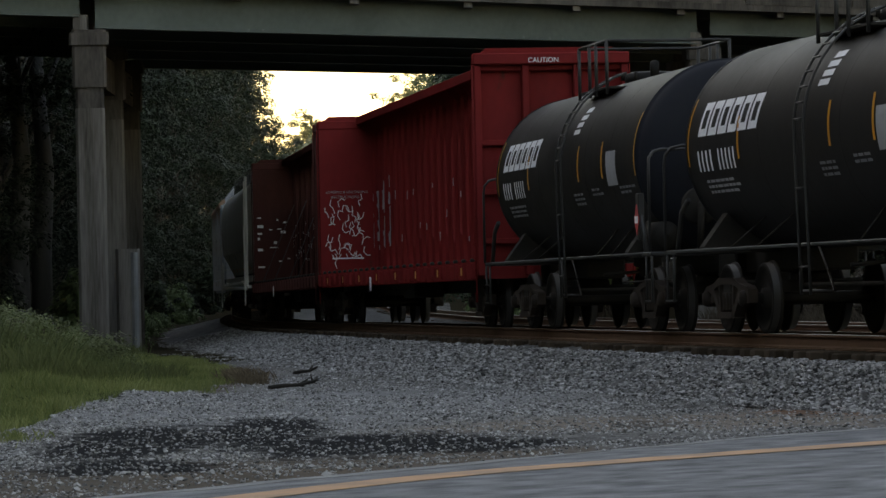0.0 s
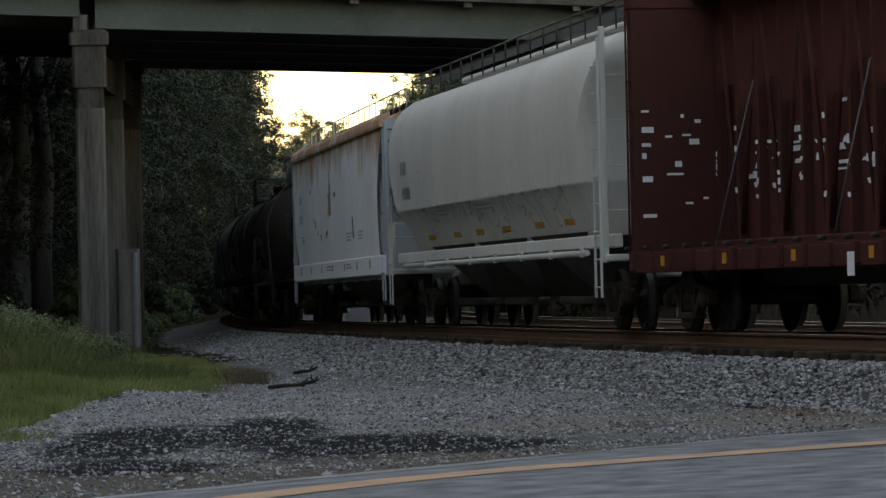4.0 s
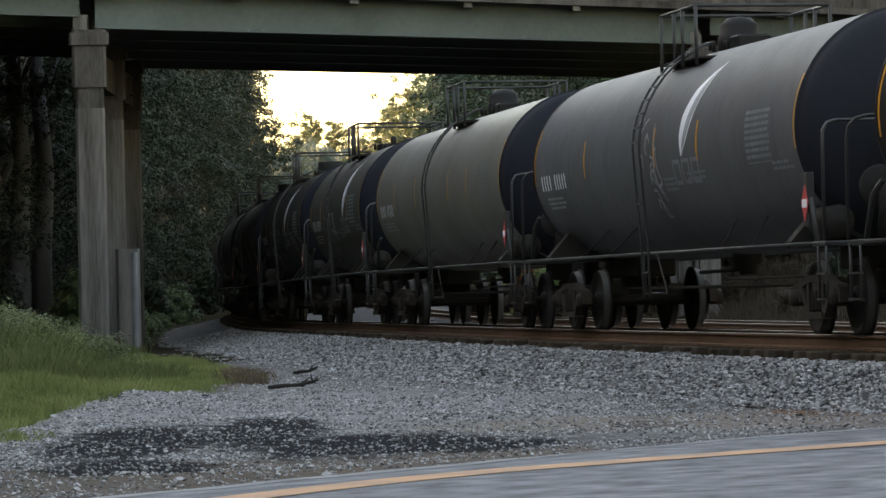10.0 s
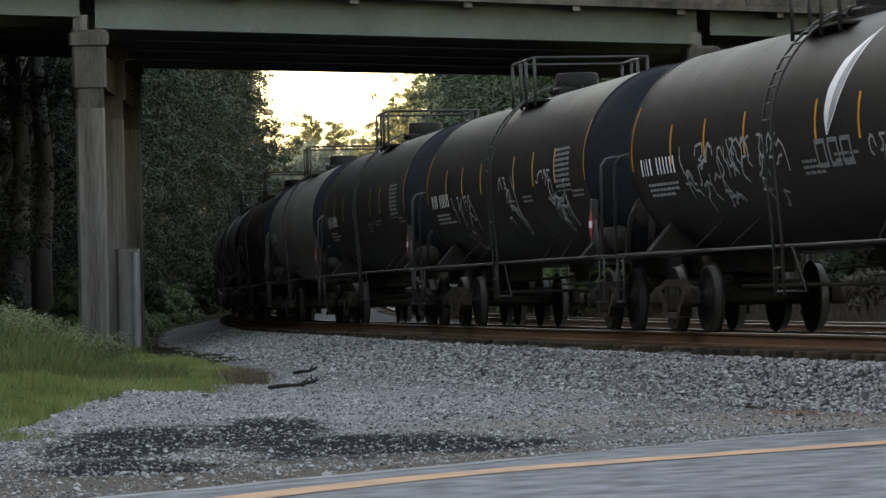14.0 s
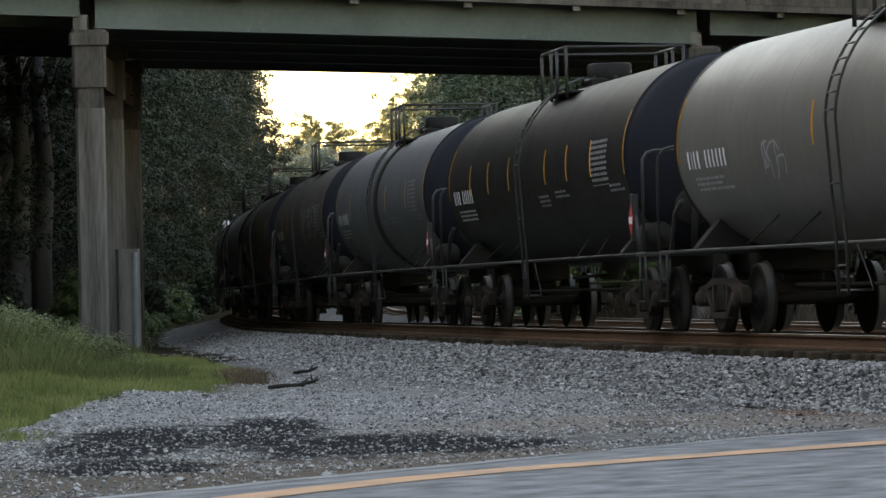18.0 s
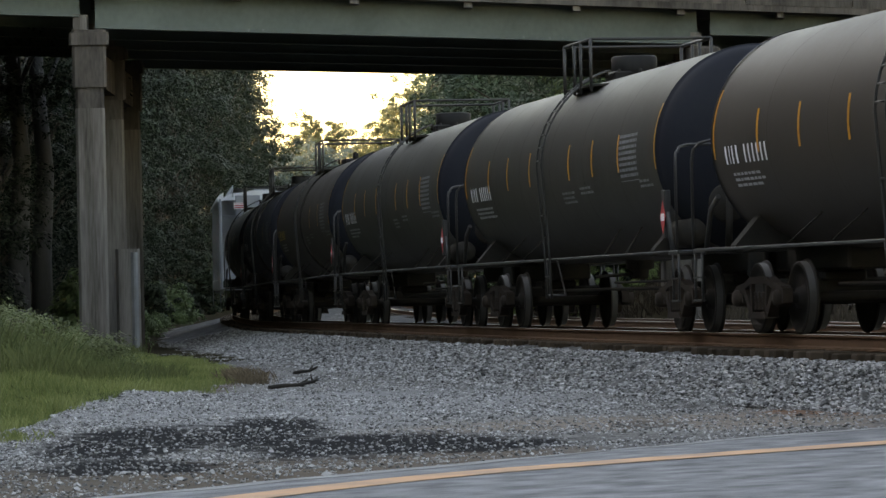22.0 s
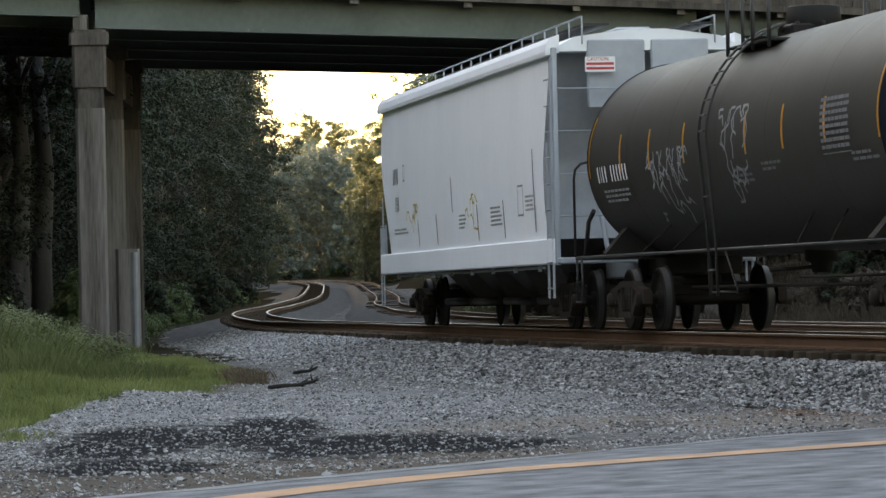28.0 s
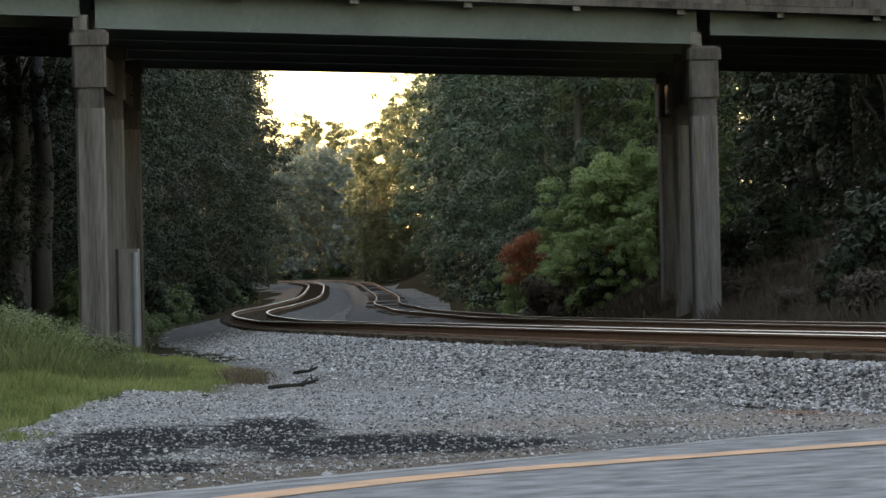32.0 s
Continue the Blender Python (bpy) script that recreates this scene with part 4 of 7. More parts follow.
    for px, d, up, s in [(0.168, 151.5, 1.9, 0.9), (0.192, 151, 2.35, 0.8), (0.377, 150, 1.9, 0.35)]:
        c = plant(redb, view_x(px, d), d, s)
        c.location.z += up
    for px, d, s in [(0.225, 150, 1.0)]:
        wood([brush], px, d, s, 1.3)
    for k in range(36):
        d = 150 + 230 * (k / 36)
        plant(rnd.choice(bush), line_x(d) + rnd.uniform(12.2, 14.0), d, rnd.uniform(0.7, 1.2))
    for k in range(44):
        d = 84 + 56 * rnd.random()
        plant(rnd.choice(bush[:1] + [brush, brush]), line_x(d) + rnd.uniform(13.0, 19.0), d, rnd.uniform(0.4, 0.9))
    # where the line bends away: sun-coloured trees on the right, haze-coloured woods behind
    for px, d, s in [(-0.175, 470, 0.70), (-0.150, 480, 0.80), (-0.122, 474, 0.86), (-0.10, 482, 0.90), (-0.07, 470, 0.92), (-0.045, 462, 0.95), (-0.145, 466, 0.6), (-0.09, 464, 0.65)]:
        wood(gold, px, d, s)
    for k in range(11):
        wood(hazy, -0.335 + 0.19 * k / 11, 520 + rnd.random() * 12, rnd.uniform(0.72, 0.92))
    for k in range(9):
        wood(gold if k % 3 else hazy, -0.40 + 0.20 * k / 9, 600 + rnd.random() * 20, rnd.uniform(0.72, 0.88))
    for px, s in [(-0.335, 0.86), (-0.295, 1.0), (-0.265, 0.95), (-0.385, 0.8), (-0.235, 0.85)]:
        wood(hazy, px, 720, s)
    # gold leaves stand in for a sunlit patch at the wood's edge
    wood(gold, -0.396, 470, 0.55)
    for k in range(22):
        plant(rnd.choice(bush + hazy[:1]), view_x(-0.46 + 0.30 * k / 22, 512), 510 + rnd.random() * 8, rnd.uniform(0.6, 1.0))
    for p in protos:
        x, y = -62 - 6 * protos.index(p), 40.0
        p.matrix_basis = Matrix.Translation((x, y, ground_z(x, y) - 0.1))


def make_shade_woods():
    """Woods behind the trackside trees; unseen ones added round the lot block the light."""
    rng = np.random.default_rng(8)
    spots = []
    for k in range(84):
        spots.append((-24 - 6.0 * (k % 4) - rng.random() * 6, -40 + 112 * k / 84))
    for k in range(44):
        spots.append((-21 - rng.random() * 26, 74 + 60 * k / 44))
    # unseen stand added to keep the sun off lot and train
    for k in range(90):
        spots.append((-37 - 5.0 * (k % 4) - rng.random() * 3, 38 + 95 * k / 90))
    for k in range(130):
        d = 116 + 150 * k / 130
        spots.append((float(np.interp(d, LINE_Y, LINE_X)) - 17 - 5 * (k % 5) - rng.random() * 3, d))
    for k in range(54):
        d = 266 + 160 * k / 54
        spots.append((float(np.interp(d, LINE_Y, LINE_X)) - 17 - 5 * (k % 3) - rng.random() * 3, d))
    # unseen ring added behind the camera, cuts horizon light on the car sides
    for k in range(40):
        a, q = math.radians(185 + 150 * k / 40), 30 + rng.random() * 14
        spots.append((math.cos(a) * q, math.sin(a) * q))
    for k in range(30):
        spots.append((25 + rng.random() * 16, 10 + 115 * k / 30))
    # lower trees added past the bend so the sun reaches only treetops
    low = len(spots)
    for k in range(40):
        d = 430 + 90 * k / 40
        spots.append((float(np.interp(d, LINE_Y, LINE_X)) - 16 - 6 * (k % 3) - rng.random() * 3, d))
    near = len(spots)
    for k in range(36):
        d = 150 + 300 * k / 36
        spots.append((float(np.interp(d, LINE_Y, LINE_X)) + 26 + 5 * (k % 3), d))
    cs, rs = [], []
    trunks = Geo()
    for i, (x, y) in enumerate(spots):
        z, h = ground_z(x, y), rng.uniform(14, 17) if low <= i < near else rng.uniform(20, 27)
        trunks.tube([(x, y, z - 0.3), (x, y, z + h * 0.8)], 0.28, 6, r_end=0.06, caps=False)
        for _ in range(40):
            u, a = rng.random(), rng.uniform(0, 6.28)
            q = 4.8 * math.sin(math.pi * min(1, 0.12 + 0.88 * u)) ** 0.6 * rng.random() ** 0.5
            cs.append((x + q * math.cos(a), y + q * math.sin(a), z + h * u))
            rs.append(rng.uniform(1.2, 2.0))
    v, f = leaf_cloud(cs[:near * 40], rs[:near * 40], 28, 0.7, rng)
    v2, f2 = leaf_cloud(cs[near * 40:], rs[near * 40:], 110, 0.26, rng)
    v, f = np.concatenate([v, v2]), np.concatenate([f, f2 + len(v)])
    t = tagged(new("deep_woods", leaf_mesh("deep_woods", v, f, M["leaf_dark"])), "dense woodland behind the trackside trees, with unseen trees added to block light", "woods", kind="stuff")
    tagged(part("trunk_stand", trunks, M["bark"], t), kind="stuff")


def make_grass():
    """Blades in tufts: mown turf near the lot, tall seeding weeds towards the wood."""
    rng = np.random.default_rng(3)

    def blades(n, poly, hgt, wid, y0, y1, x0, x1, tall):
        v, f = [], []
        while len(f) < n:
            x, y = rng.uniform(x0, x1), rng.uniform(y0, y1)
            if not in_poly(x, y, poly):
                continue
            if abs(x) > 0.122 * y + 1.0:
                continue
            t = tall(x, y)
            if t <= 0:
                continue
            z = ground_z(x, y)
            for _ in range(5):
                bx, by = x + rng.normal() * 0.06, y + rng.normal() * 0.06
                h = hgt * t * rng.uniform(0.5, 1.2)
                a = rng.uniform(0, math.pi)
                dx, dy = math.cos(a) * wid, math.sin(a) * wid * 0.5
                lx, ly = rng.normal(size=2) * h * 0.3
                o = len(v)
                v += [(bx - dx, by - dy, z - 0.02), (bx + dx, by + dy, z - 0.02), (bx + lx * 0.5 + dx * 0.6, by + ly * 0.5, z + h * 0.6), (bx + lx, by + ly, z + h)]
                f.append((o, o + 1, o + 2, o + 3))
        return np.array(v), f

    def tall(x, y):
        _, n = near_line(x, y)
        return 0.32 + 0.25 * smooth(5.5, 9.5, n) + 0.45 * noise.noise(Vector((x * 1.4, y * 0.4, 1))) + 0.3 * noise.noise(Vector((x * 4, y * 1.2, 7)))

    v, f = blades(150000, GRASS, 0.24, 0.0045, 41, 110, -16, -3.2, tall)
    me = bpy.data.meshes.new("grass")
    me.from_pydata(v.tolist(), [], f)
    me.materials.append(M["grass"])
    tagged(new("grass", me), "bright green uncut grass beside the gravel", "grass", kind="stuff")

    def weeds(x, y):
        _, n = near_line(x, y)
        ok = n > 6.6 + 1.5 * noise.noise(Vector((x * 0.5, y * 0.2, 4))) or (y > 96 and n > 4.5)
        return 0.5 + 0.45 * smooth(7.0, 10.0, n) + 0.4 * noise.noise(Vector((x * 2, y * 0.5, 3))) if ok else 0

    v, f = blades(36000, GRASS, 0.46, 0.007, 55, 112, -16, -4.5, weeds)
    me = bpy.data.meshes.new("weeds")
    me.from_pydata(v.tolist(), [], f)
    me.materials.append(M["weed_leaf"])
    tagged(new("weeds", me), "tall green weeds with seed heads", "weeds", kind="stuff")
    bank = [(8.0, 128), (7.6, 108), (9.0, 84), (15, 84), (30, 122), (30, 175), (2, 175), (4, 150)]
    v, f = blades(30000, bank, 0.55, 0.02, 84, 175, 2, 26, lambda x, y: 0.5 + 0.5 * rng.random())
    me = bpy.data.meshes.new("dry_grass")
    me.from_pydata(v.tolist(), [], f)
    me.materials.append(M["dry"])
    tagged(new("dry_grass", me), "dry brown grass on the cutting bank", "grass", kind="stuff")


def make_debris():
    """Sticks, boards and dead weeds lying on the gravel."""
    rnd = random.Random(21)
    spots = [(-2.33, 59.9, 0.55, 12), (-2.1, 60.6, 0.35, 60), (2.24, 60.5, 0.30, 20), (2.82, 58.2, 0.28, -15), (-2.5, 70.0, 0.3, 5)]
    for x, y, h, turn in spots:
        z = ground_z(x, y)
        s, n = near_line(x, y)
        if n < shoulder(s):
            z = float(np.interp(n, [1.55, shoulder(s)], [-0.33, GROUND + 0.02])) + float(np.interp(s, RISE_AT, RISE)) + 0.03
        g = Geo().tube([(-h * 0.7, 0, 0.02), (-h * 0.3, 0.05, 0.05), (h * 0.2, -0.02, 0.06), (h * 0.7, 0.03, 0.13)], 0.04, 7, r_end=0.02)
        g.tube([(h * 0.2, 0, 0.07), (h * 0.5, 0.1, 0.17)], 0.02, 6, r_end=0.008)
        ob = block("stick", g, M["under"], "dark broken branch lying on the stones", "stick")
        ob.matrix_basis = pose(x, y, z, 0, 0, turn)
    for x, y, w, turn in [(4.75, 43.2, 0.5, 12), (4.95, 42.4, 0.35, -20), (4.45, 44.0, 0.25, 40)]:
        g = Geo().box(-w, w, -0.06, 0.06, 0.0, 0.03, 0.006)
        ob = block("board", g, M["rail"], "rust-brown splintered board on the dirt", "board")
        ob.matrix_basis = pose(x, y, ground_z(x, y) + 0.01, 2, -2, turn)
    rng = np.random.default_rng(14)
    for x, y, n, h, leaf, words in [(-3.1, 62.5, 260, 0.20, "straw", "dead brown weeds at the edge of the gravel"), (-3.5, 66.0, 300, 0.22, "straw", "dead brown weeds at the edge of the gravel"),
                                    (-4.55, 41.2, 160, 0.10, "grass", "small green grass tuft in the gravel"), (-3.6, 58.6, 60, 0.12, "grass", "small green grass tuft in the gravel")]:
        v, f = [], []
        for _ in range(n):
            a, q = rng.uniform(0, 6.28), abs(rng.normal()) * 0.22
            bx, by = math.cos(a) * q, math.sin(a) * q * 2.5
            hh, lx, ly = h * rng.uniform(0.5, 1.3), rng.normal() * h * 0.5, rng.normal() * h * 0.5
            o = len(v)
            v += [(bx - 0.005, by, -0.02), (bx + 0.005, by, -0.02), (bx + lx * 0.5 + 0.004, by + ly * 0.5, hh * 0.6), (bx + lx, by + ly, hh)]
            f.append((o, o + 1, o + 2, o + 3))
        me = bpy.data.meshes.new("weed_tuft")
        me.from_pydata(v, [], f)
        me.materials.append(M[leaf])
        ob = tagged(new("weed_tuft", me), words, "weeds", kind="stuff")
        ob.matrix_basis = Matrix.Translation((x, y, ground_z(x, y)))


def make_weeds():
    """Leafy weeds with pale seed heads standing in the grass before the pier."""
    rnd = random.Random(33)
    kinds = [make_bush("leafy green weed standing in the grass", 0.42, 0.75, M["weed_leaf"], 91 + k, clumps=26, per=46, size=0.045, name="weed", category="weed", group="weeds") for k in range(2)]
    heads = make_bush("weed with pale dry seed heads", 0.35, 0.9, M["straw"], 95, clumps=14, per=40, size=0.03, name="weed", category="weed", group="weeds")
    n = 0
    while n < 95:
        y = rnd.uniform(60, 106)
        x = rnd.uniform(-0.118, -0.03) * y
        _, off = near_line(x, y)
        if not in_poly(x, y, GRASS) or off < 7.4 + rnd.random() * 1.5:
            continue
        plant(heads if rnd.random() < 0.2 else rnd.choice(kinds), x, y, rnd.uniform(0.35, 0.85), sink=0.04)
        n += 1
    for k, p in enumerate(kinds + [heads]):
        x, y = -9.0 - 0.8 * k, 84.0
        p.matrix_basis = Matrix.Translation((x, y, ground_z(x, y) - 0.04))


# ---- the train ----
# In a car's own space x points to its rear (away from the camera as it comes), y to the side that shows, z up from the rail head.
WHEEL_R = 0.457
WHEEL_SETS = {0.88: [], -0.88: []}


def spring_geo():
    g = Geo()
    for dx in (-0.16, 0.0, 0.16):
        prof = []
        for k in range(15):
            prof.append((0.30 + k * 0.017, 0.075 if k % 2 else 0.055))
        g.lathe([(0.29, 0.0)] + prof + [(0.55, 0.0)], (dx, 0, 0), "z", 10)
    return g


def side_frame_geo():
    """A cast side frame: arched top chord over two bearing jaws, with the window for the springs."""
    g = Geo()
    y0, y1 = -0.065, 0.065
    top = [(-1.06, 0.52), (-0.98, 0.61), (-0.62, 0.655), (-0.36, 0.73), (0.36, 0.73), (0.62, 0.655), (0.98, 0.61), (1.06, 0.52)]
    low = [(1.00, 0.50), (0.76, 0.53), (0.60, 0.575), (0.34, 0.64), (-0.34, 0.64), (-0.60, 0.575), (-0.76, 0.53), (-1.00, 0.50)]
    for i in range(len(top) - 1):
        a, b = top[i], top[i + 1]
        c, d = low[len(low) - 2 - i], low[len(low) - 1 - i]
        g.prism([a, b, c, d], y0, y1)
    for sgn in (1, -1):
        for q in (0.70, 1.03):
            g.prism([(sgn * (q - 0.035), 0.40), (sgn * (q + 0.035), 0.40), (sgn * (q + 0.03), 0.58), (sgn * (q - 0.03), 0.58)], y0, y1)
        g.prism([(sgn * 0.70, 0.56), (sgn * 0.60, 0.59), (sgn * 0.26, 0.26), (sgn * 0.36, 0.21)], y0, y1)
        g.prism([(sgn * 0.37, 0.66), (sgn * 0.30, 0.66), (sgn * 0.27, 0.26), (sgn * 0.34, 0.26)], y0, y1)
    g.prism([(-0.38, 0.20), (0.38, 0.20), (0.34, 0.28), (-0.34, 0.28)], y0 - 0.03, y1 + 0.03)
    return g


def bearing_geo():
    return Geo().lathe([(-0.12, 0.0), (-0.12, 0.11), (0.05, 0.11), (0.09, 0.085), (0.10, 0.0)], (0, 0, 0), "y", 14)


def wheel_set_geo():
    g = Geo()
    g.lathe([(-1.12, 0.0), (-1.12, 0.075), (1.12, 0.075), (1.12, 0.0)], axis="y", seg=12)
    for s in (1, -1):
        prof = [(0.68, 0.10), (0.685, 0.37), (0.675, 0.40), (0.675, 0.49), (0.70, 0.485), (0.712, 0.460), (0.80, 0.455), (0.81, 0.44), (0.81, 0.40), (0.775, 0.37), (0.74, 0.15), (0.82, 0.13), (0.82, 0.0)]
        g.lathe([(a * s, r) for a, r in prof], axis="y", seg=36, slots=[0, 0, 0, 0, 0, 1, 0, 0, 0, 0, 0, 0])
    return g


def bolster_geo():
    g = Geo().box(-0.2, 0.2, -1.05, 1.05, 0.45, 0.70, 0.03)
    g.box(-0.32, 0.32, -0.30, 0.30, 0.66, 0.80, 0.03)
    g.box(0.33, 0.39, -1.0, 1.0, 0.36, 0.46, 0.01)
    g.box(-0.39, -0.33, -1.0, 1.0, 0.36, 0.46, 0.01)
    return g


def add_truck(car, x):
    tr = part("truck", bolster_geo, M["under"], car, at=(x, 0, 0), key="truck")
    for s in (1, -1):
        part("side_frame", side_frame_geo, M["cast"], tr, "rust-brown cast side frame", at=(0, s * 1.0, 0), key="side_frame")
        part("spring_nest", spring_geo, M["cast"], tr, "coil springs", at=(0, s * 1.0, 0), key="springs")
        for q in (0.88, -0.88):
            part("bearing_cap", bearing_geo, M["cast"], tr, at=(q, s * 1.04, WHEEL_R), key="bearing_cap")
    for q in (0.88, -0.88):
        w = part("wheel_set", wheel_set_geo, [M["wheel"], M["tread"]], tr, "steel wheel pair with polished treads", at=(q, 0, WHEEL_R), key="wheel_set")
        WHEEL_SETS[q].append(w)


def coupler_geo():
    g = Geo().box(-0.55, 0.10, -0.09, 0.09, 0.76, 0.94, 0.03)
    g.box(0.05, 0.30, -0.15, 0.10, 0.70, 1.00, 0.05)
    g.box(0.24, 0.40, 0.04, 0.15, 0.72, 0.98, 0.04)
    g.tube([(0.0, 0.25, 0.80), (0.12, 0.32, 0.55), (0.35, 0.30, 0.42)], 0.028, 6)
    return g


def add_ends(car, L, mat_plate, plate_z=1.10, wide=1.38):
    for s in (1, -1):
        turn = pose(s * (L / 2 - 0.36), 0, 0, 0, 0, 0 if s > 0 else 180)
        part("coupler", coupler_geo, M["under"], car, "black steel coupler and air hose", at=turn, key="coupler")


# -- marks on a car's side, as flat shapes laid on its surface --
class Side:
    """Lays (u, z) shapes on a car's side: u runs to the right as one looks at it. rule(z) gives the side's y at that height."""

    def __init__(self, rule):
        self.rule = rule

    def quad(self, g, pts, slot=0, lift=0.008):
        zs = [p[1] for p in pts]
        n = max(1, int((max(zs) - min(zs)) / 0.10))
        (a, b, c, d) = pts                     # bottom left, bottom right, top right, top left
        v = []
        for k in range(n + 1):
            t = k / n
            for p, q in ((a, d), (b, c)):
                u, z = p[0] + (q[0] - p[0]) * t, p[1] + (q[1] - p[1]) * t
                v.append((-u, self.rule(z) + lift, z))
        f = [(2 * k, 2 * k + 1, 2 * k + 3, 2 * k + 2) for k in range(n)]
        g.add(v, f, slot)

    def bar(self, g, u, z, w, h, slot=0, slant=0.0, lift=0.008):
        self.quad(g, [(u, z), (u + w, z), (u + w + slant, z + h), (u + slant, z + h)], slot, lift)

    def marks(self, g, u, z, widths, h, gap, slant=0.0):
        """A row of plain bars, one for each sign of an unreadable or withheld mark; 0 is a blank."""
        for w in widths:
            if w > 0:
                self.bar(g, u + w * 0.2, z, w * 0.5, h, slant=slant)
            u += (w if w > 0 else h * 0.55) + gap
        return u

    def ring(self, g, u, z, w, h, t, slant=0.0):
        k = slant / h
        self.quad(g, [(u, z), (u + t, z), (u + t + slant, z + h), (u + slant, z + h)])
        self.quad(g, [(u + w - t, z), (u + w, z), (u + w + slant, z + h), (u + w - t + slant, z + h)])
        self.quad(g, [(u + t, z), (u + w - t, z), (u + w - t + k * t, z + t), (u + t + k * t, z + t)])
        self.quad(g, [(u + t + k * (h - t), z + h - t), (u + w - t + k * (h - t), z + h - t), (u + w - t + slant, z + h), (u + t + slant, z + h)])

    def scrawl(self, g, u0, u1, z0, z1, rng, strokes=14, w=0.03):
        """Sprayed strokes without words."""
        for k in range(strokes):
            u, z = u0 + (u1 - u0) * (k + rng.random()) / strokes, rng.uniform(z0, z1)
            a = rng.choice([1.3, 1.9, 0.3, 2.6]) + rng.gauss(0, 0.3)
            for _ in range(rng.randint(3, 6)):
                st = rng.uniform(0.08, 0.22)
                un, zn = u + math.cos(a) * st, min(z1 + 0.1, max(z0 - 0.1, z + math.sin(a) * st))
                d = Vector((un - u, zn - z))
                if d.length > 0.02:
                    nrm = Vector((-d.y, d.x)).normalized() * w / 2
                    self.quad(g, [(u - nrm.x, z - nrm.y), (un - nrm.x, zn - nrm.y), (un + nrm.x, zn + nrm.y), (u + nrm.x, z + nrm.y)], lift=0.009 + 0.0004 * (k % 7))
                u, z = un, zn
                a += rng.choice([-1, 1]) * rng.uniform(0.4, 1.5)


def tank_rule(r, zc):
    return lambda z: math.sqrt(max(0.0, r * r - (z - zc) ** 2))


def small_text(side, g, u, z, rows, width, h=0.035, rng=random):
    for k in range(rows):
        x = u
        end = u + 1.5 * width * rng.uniform(0.6, 1.0)
        while x < end:
            w = rng.uniform(0.08, 0.24)
            side.bar(g, x, z - k * h * 2.0, w, h)
            x += w + 0.035


def data_panel(side, g, u, z, w, h, rows=6):
    """A block of small lettering ruled like a table."""
    for k in range(rows + 2):
        zz = z + h * (k + 0.5) / (rows + 2)
        x = u
        while x < u + w - 0.04:
            d = random.uniform(0.10, 0.26)
            side.bar(g, x, zz, min(d, u + w - x), h / (rows + 2) * 0.55)
            x += d + 0.02
    side.bar(g, u, z - 0.02, w, 0.012)


